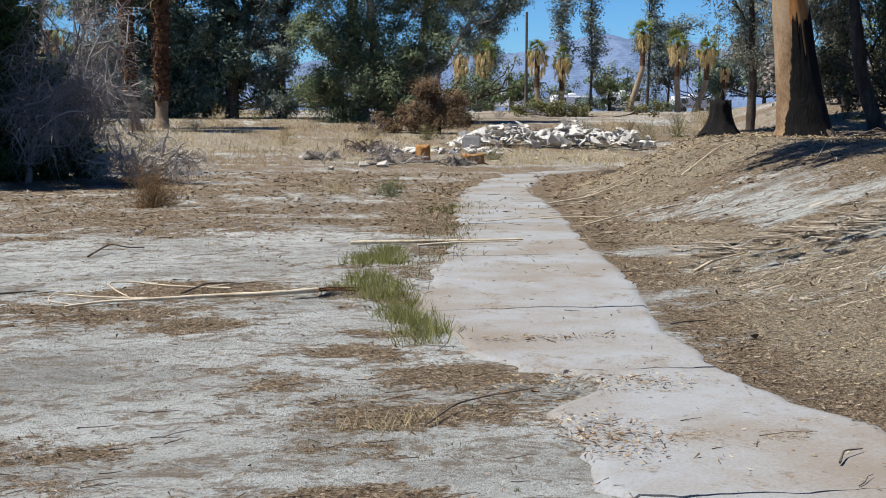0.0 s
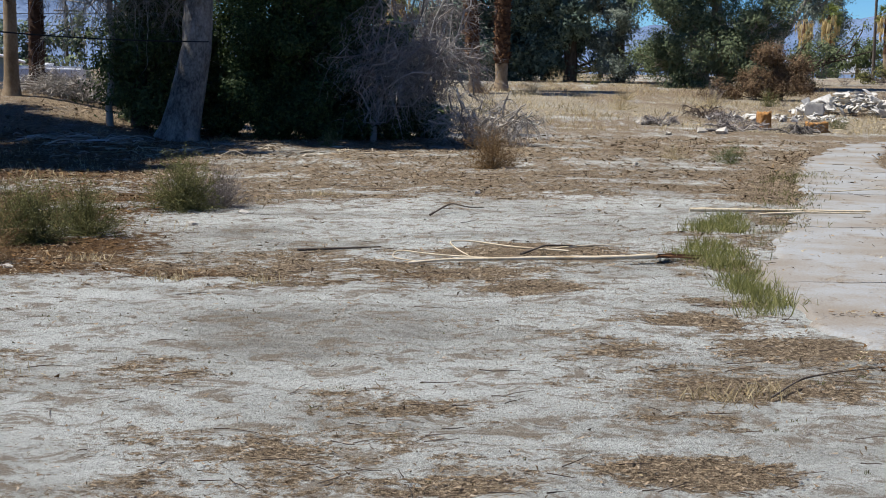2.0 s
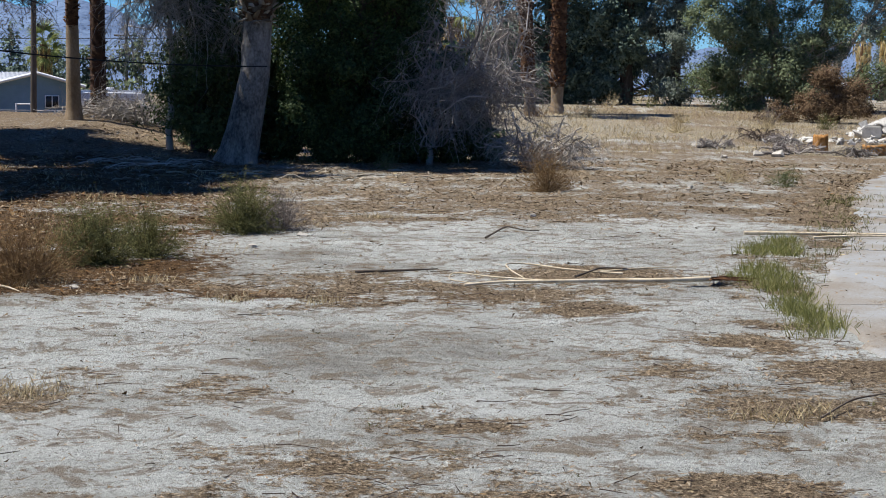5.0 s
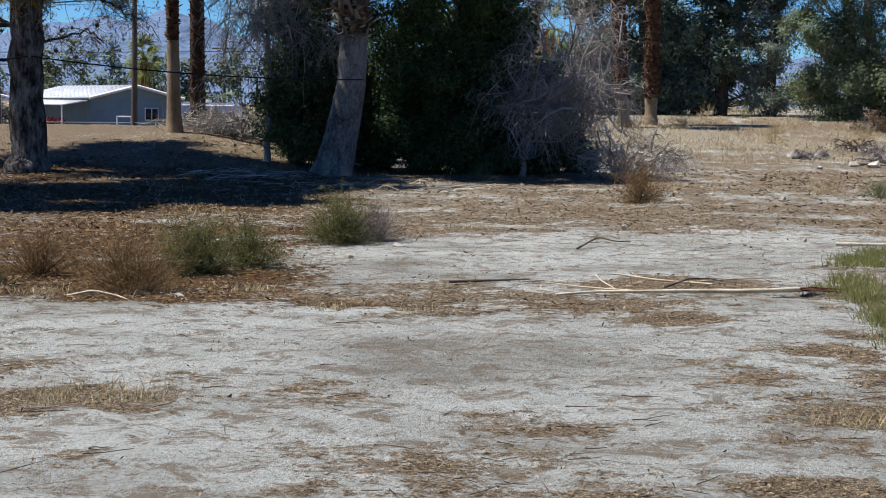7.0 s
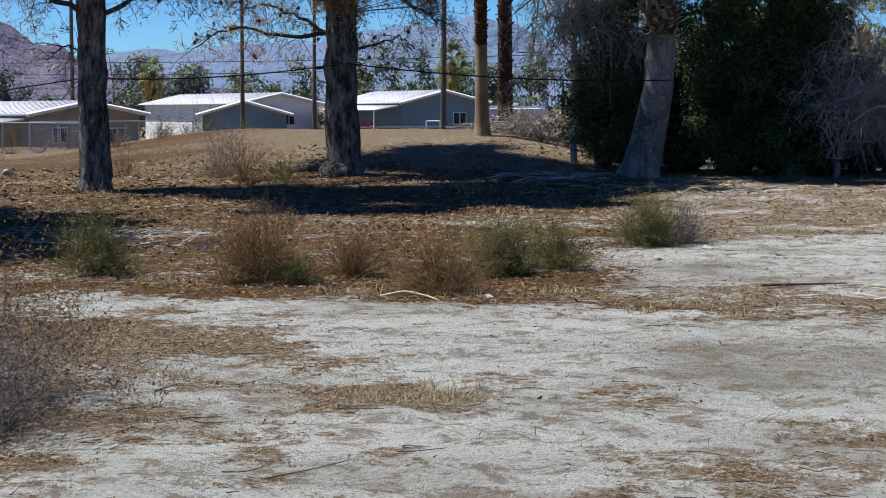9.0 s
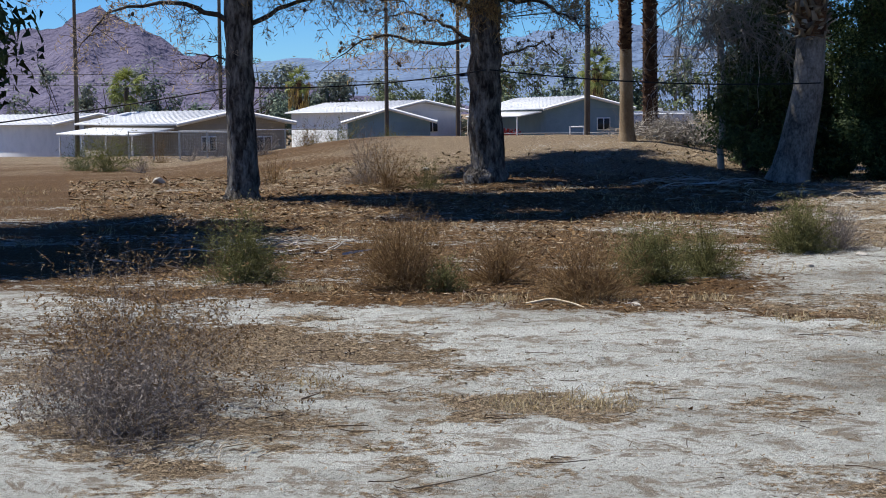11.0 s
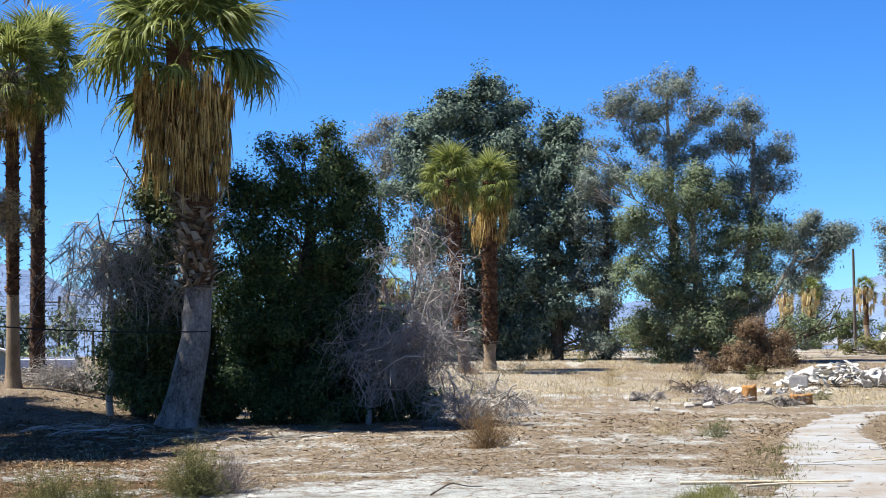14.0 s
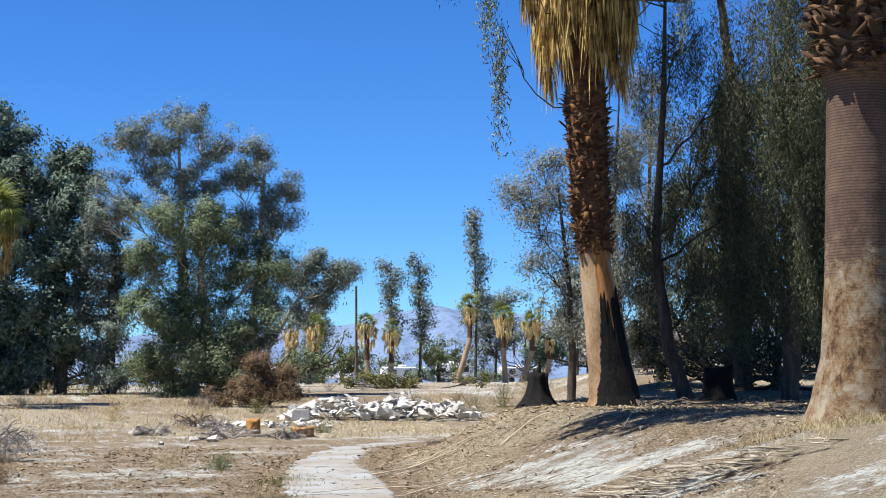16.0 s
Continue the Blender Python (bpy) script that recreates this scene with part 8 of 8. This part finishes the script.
for k, (sx, sy, sh, fr) in enumerate([(-18.4, 67.5, 10.5, 14), (-33.5, 92, 11, 20), (-37.5, 90, 12, 20), (-47.0, 86, 13, 16), (-20.5, 110, 10.5, 18), (-53.5, 80, 12, 14)]):
    skinny_palm(sx, sy, -1.5, sh, 720 + k, fr)
palm("fan_palm", spot(-31.0, 116, -1.5), "short full fan palm behind the blue home", PALMS, [(0, 0), (0, 8)], [(0, 0.3), (8, 0.25)], (M_POLE, M_PALM_FIBRE, 2), None, (3.6, 6.2, 1.0, 500), 6.4, 1.1, 34, 730, rings=6)
palm("fan_palm", spot(-60, 124, -1.5), "shaggy palm with brown skirt behind the long home", PALMS, [(0, 0), (0, 7)], [(0, 0.3), (7, 0.25)], (M_POLE, M_PALM_FIBRE, 2), None, (3.0, 5.9, 1.2, 700), 6.2, 0.9, 22, 731, rings=6)
palm("fan_palm", spot(-70, 112, -1.5), "small palm against the mountain", PALMS, [(0, 0), (0, 6)], [(0, 0.3), (6, 0.2)], (M_POLE, M_POLE, 2), None, None, 5.6, 1.2, 24, 732, rings=6)
palm("fan_palm", spot(-0.2, 60, 0.4), "dead palm with ragged yellow skirt behind the tangle", PALMS, [(0, 0), (0, 5)], [(0, 0.3), (5, 0.25)], (M_PALM_TAN, M_PALM_FIBRE, 2), None, (1.6, 4.0, 0.6, 500), 4.2, 0.8, 4, 733, rings=6)


def utility_pole(x, y, z, h, arms):
    t = thing("utility_pole", spot(x, y, z), "weathered wooden utility pole", "utility pole", "utility poles")
    g = Geo()
    tube(g, [(0, 0, 0), (0, 0, h)], [0.16, 0.11], 8)
    link_part("pole", g.mesh("pole", M_POLE, True), t)
    for k in range(arms):
        g = Geo()
        box(g, -1.1, -0.06, h - 0.6 - 0.9 * k, 1.1, 0.06, h - 0.46 - 0.9 * k)
        link_part("crossarm", g.mesh("crossarm", M_POLE), t)


utility_pole(43.0, 143.4, 1.5, 9.6, 0)
utility_pole(-18.2, 128, -1.5, 8.0, 2)
utility_pole(-30.0, 140, -1.5, 8.5, 1)
utility_pole(-7.9, 44.5, 0.3, 3.0, 0)


def cable(label, pts, r, sag):
    t = thing("cable", pose(0, 0, 0), label, "cable", "overhead lines")
    g = Geo()
    for a, b in zip(pts[:-1], pts[1:]):
        s = np.linspace(0, 1, 16)[:, None]
        p = np.array(a) * (1 - s) + np.array(b) * s
        p[:, 2:3] -= sag * 4 * s * (1 - s)
        tube(g, p, r, 5, False)
    link_part("strand", g.mesh("strand", M_CABLE), t)


cable("black cable strung from pine to leaning palm", [(-24.5, 24.0, 1.1), (-15.3, 28.6, 2.25), (-11.2, 33.0, 2.62), (-4.2, 35.25, 2.22)], 0.016, 0.14)
cable("thin power line beyond the park", [(-120, 120, 6.6), (-18.2, 128, 6.0), (2, 131, 6.2)], 0.03, 0.8)
cable("thin power line beyond the park", [(-120, 118, 5.6), (-30, 140, 5.2), (2, 143, 5.6)], 0.03, 0.8)


# ---- mountains ----
def ridge(name, label, az0, az1, dist, peaks, mat, seed):
    """A far range: crest heights by azimuth, with spurs and gullies down its face."""
    n, k = 220, 26
    az = np.radians(np.linspace(az0, az1, n))
    s = np.linspace(0, 1, k)
    A, S = np.meshgrid(az, s)
    base = np.interp(np.degrees(A), [p[0] for p in peaks], [p[1] for p in peaks])
    rough_n = fbm(np.degrees(A) * 1.1, S * 5, seed, 5) - 0.5
    spur = np.abs(fbm(np.degrees(A) * 0.6 + S * 1.5, S * 2, seed + 9, 4) - 0.5)
    D = dist * (0.78 + 0.22 * S) + 380 * (spur - 0.2) * np.sin(np.pi * S)
    Z = -5 + base * (S ** 1.25) * (1 + 0.25 * rough_n * (1 - S * 0.4)) + 30 * rough_n * S
    g = Geo()
    v = np.stack([D * np.sin(A), D * np.cos(A), Z], -1).reshape(-1, 3)
    i, j = np.meshgrid(np.arange(k - 1), np.arange(n - 1), indexing="ij")
    g.add(v, np.stack([i * n + j, i * n + j + 1, (i + 1) * n + j + 1, (i + 1) * n + j], -1).reshape(-1, 4))
    tagged(new(name, g.mesh(name, mat, True)), label, "mountain", kind="structure")


ridge("mountain_range", "bare desert mountains with purple haze in their colour", -75, -17, 3300, [(-75, 60), (-60, 130), (-45, 215), (-38, 170), (-35, 195), (-33, 215), (-31.6, 182), (-30.4, 143), (-29.2, 125), (-28.2, 90), (-26.8, 76), (-25.6, 63), (-23, 40), (-20, 22), (-17, 5)], M_MOUNTAIN, 61)
ridge("mountain_range_far", "far mountains with blue haze in their colour", -40, 60, 4300, [(-40, 120), (-28, 145), (-25, 150), (-20, 190), (-15.7, 232), (-14, 248), (-12.6, 218), (-11.7, 188), (-9, 160), (-4, 130), (2, 110), (8, 130), (14, 160), (18, 192), (20, 224), (21.4, 192), (28, 150), (40, 190), (60, 140)], M_MOUNTAIN_FAR, 71)


# ---- litter, twigs and grass on the ground ----
def clearing_points(n, seed, r0, r1, az0, az1, power=1.0):
    rng = np.random.default_rng(seed)
    r = r0 * (r1 / r0) ** (rng.uniform(0, 1, n) ** power)
    a = np.radians(rng.uniform(az0, az1, n))
    return r * np.sin(a), r * np.cos(a), rng


def ground_z(x, y):
    z = height(x, y)
    z = z + 0.10 * (fbm(x * 0.35, y * 0.35, 5) - 0.5) * sm(3, 14, y) + 0.05 * (fbm(x * 1.3, y * 1.6, 7) - 0.5) + 0.034 * (fbm(x * 4.4, y * 5, 9, 2) - 0.5)
    e = x - (4.4 + 0.26 * np.maximum(y - 9.4, 0))
    flat_w = np.exp(-((e + 1.1) / 1.1) ** 4) * sm(43, 36, y)
    return z * (1 - flat_w) + 0.012 * flat_w


def scatter(name, label, category, n, seed, which, mat, size, sparse, r1=42.0):
    x, y, rng = clearing_points(n, seed, 5.6, r1, -34, 34)
    c = covers(x, y)[which]
    e = x - (4.4 + 0.26 * np.maximum(y - 9.4, 0))
    onpath = (e > -1.75) & (e < -0.05) & (y < 40)
    tongue = disc(x, y, 3.3, 9.05, 0.6, 0.3) + disc(x, y, 2.85, 7.6, 0.35, 0.5) + disc(x, y, 3.6, 10.9, 0.5, 0.12)
    keep = rng.uniform(0, 1, n) < np.where(onpath, np.clip(tongue, 0.02, 1), np.clip((c - 0.28) * 2.2, sparse, 1))
    x, y, tongue = x[keep], y[keep], tongue[keep]
    m = len(x)
    z = ground_z(x, y) + rng.uniform(0.002, 0.02, m) + np.where(tongue > 0.1, 0.012, 0)
    g = Geo()
    u = unit(np.stack([rng.normal(0, 1, m), rng.normal(0, 1, m), rng.normal(0, 0.22, m)], -1))
    w = unit(np.cross(u, np.stack([rng.normal(0, 0.35, m), rng.normal(0, 0.35, m), np.ones(m)], -1)))
    s = (rng.uniform(0.4, 1.5, (m, 1)) ** 1.5) * size * (0.75 + (np.hypot(x, y)[:, None] / 10) ** 1.35)
    asp = rng.uniform(0.07, 0.42, (m, 1))
    p = np.stack([x, y, z], -1)
    v = np.stack([p - u * s + w * s * asp, p + u * s, p - u * s * 0.7 - w * s * asp], 1)
    g.add(v.reshape(-1, 3), np.arange(3 * m).reshape(m, 3))
    return tagged(new(name, g.mesh(name, mat)), label, category, kind="stuff")


scatter("leaf_litter", "brown and straw-coloured dry leaf flakes", "leaf litter", 280000, 801, 0, M_FLAKE, 0.0085, 0.08)
scatter("needle_litter", "rusty fallen needles and bark flakes", "needle litter", 90000, 802, 1, M_FLAKE_RED, 0.012, 0.004)
scatter("straw_litter", "pale straw bits on the soil", "straw", 110000, 803, 2, M_STRAW, 0.0075, 0.01, 60)


def twigs(n, seed):
    x, y, rng = clearing_points(n, seed, 5.8, 34, -32, 30)
    c = covers(x, y)[0]
    keep = rng.uniform(0, 1, n) < np.clip(c * 1.3, 0.12, 1)
    x, y = x[keep], y[keep]
    g = Geo()
    for a, b, z in zip(x, y, ground_z(x, y)):
        th, L = rng.normal(0, 0.9), rng.uniform(0.04, 0.2) * (1 + math.hypot(a, b) / 30)
        d = np.array([math.cos(th), math.sin(th), rng.normal(0, 0.05)]) * L
        p = wander((a, b, z + 0.008), np.array([a, b, z + 0.014]) + d, 4, 0.05 * L, rng)
        tube(g, p, np.linspace(0.0026, 0.0014, 4) * (1 + math.hypot(a, b) / 25), 3, False)
    tagged(new("fallen_twigs", g.mesh("fallen_twigs", M_TWIG)), "small dark fallen twigs on the soil", "twigs", kind="stuff")


twigs(1500, 811)


def grass(name, label, spots, seed, mat, h, per, r):
    rng = np.random.default_rng(seed)
    g = Geo()
    for (x, y, s) in spots:
        m = int(per * s)
        p0 = np.stack([x + rng.normal(0, r * s, m), y + rng.normal(0, r * s, m), np.zeros(m)], -1)
        p0[:, 2] = ground_z(p0[:, 0], p0[:, 1]) - 0.005
        d = np.stack([rng.normal(0, 0.45, m), rng.normal(0, 0.45, m), np.ones(m)], -1)
        blades(g, p0, d, h * rng.uniform(0.4, 1.2, m), 0.0035 + 0.00032 * y, rng, 0.25, 3, 1.0)
    return tagged(new(name, g.mesh(name, mat)), label, "grass", kind="stuff")


grng = np.random.default_rng(900)
edge_spots = []
for k in range(96):
    yy = grng.uniform(10.9, 15.4) if k % 3 else grng.uniform(16.4, 18.4)
    xx = np.interp(yy, [10.8, 11.2, 12.1, 13.6, 15.2, 17.5, 18.3], [2.86, 2.84, 2.86, 2.98, 3.12, 3.75, 4.05]) + grng.normal(0, 0.07 if yy < 14.2 else 0.15)
    edge_spots.append((xx, yy, grng.uniform(0.4, 1.2)))
grass("path_grass", "fresh green grass along the path edge", edge_spots, 901, M_GRASS, 0.15, 60, 0.10)
grass("path_straw_grass", "yellowing grass along the path edge", [(np.interp(yy, [14, 17, 20, 26], [3.4, 4.3, 5.2, 6.8]) + grng.normal(0, 0.3) - 0.1, yy, grng.uniform(0.4, 1.0)) for yy in grng.uniform(14, 27, 60)], 902, M_SAGE, 0.13, 26, 0.16)
grass("straw_tufts", "dry straw tufts on the soil", [(-2.35, 8.55, 1.4), (-2.6, 8.4, 1.0), (-2.1, 8.5, 0.8), (1.85, 8.15, 0.8), (2.1, 8.3, 0.6), (-4.0, 8.6, 0.7), (-3.3, 13.0, 1.0), (-4.2, 12.9, 1.0), (-2.5, 13.6, 0.9), (-1.6, 12.4, 0.7), (-0.9, 12.3, 0.6), (-6.2, 13.3, 1.2), (-1.9, 19.4, 1.2), (-0.9, 20.5, 1.2), (-6.6, 10.6, 0.8), (13.0, 16.6, 1.6), (12.4, 16.4, 1.4), (11.6, 16.5, 1.3), (13.6, 17.2, 1.6)], 903, M_STRAW, 0.11, 130, 0.14)
grass("small_weeds", "tiny green weeds dotted over bare soil", [(grng.uniform(-3.5, 3.0), grng.uniform(6.3, 14), grng.uniform(0.15, 0.45)) for k in range(60)], 904, M_SAGE, 0.03, 30, 0.05)
grass("golden_grass", "golden dry grass on the far bank", [(grng.uniform(-1, 20), grng.uniform(46, 80), grng.uniform(0.4, 1.6)) for k in range(330)], 905, M_STRAW, 0.3, 26, 0.4)
grass("mound_grass", "dry grass under the pines", [(grng.uniform(-22, -2), grng.uniform(15, 40), grng.uniform(0.5, 1.4)) for k in range(200)], 906, M_STRAW, 0.14, 20, 0.2)
grass("bank_grass", "yellow-green grass round the foot of the ringed palm", [(12.5 + grng.normal(-0.35, 0.75), 16.75 + grng.normal(-0.25, 0.4), grng.uniform(0.4, 1.1)) for k in range(46)], 907, M_STRAW, 0.2, 40, 0.16)
grass("bank_green_grass", "green blades among the dry grass on the bank", [(12.5 + grng.normal(-0.3, 0.7), 16.7 + grng.normal(-0.2, 0.4), grng.uniform(0.3, 0.8)) for k in range(22)], 908, M_SAGE, 0.17, 36, 0.15)
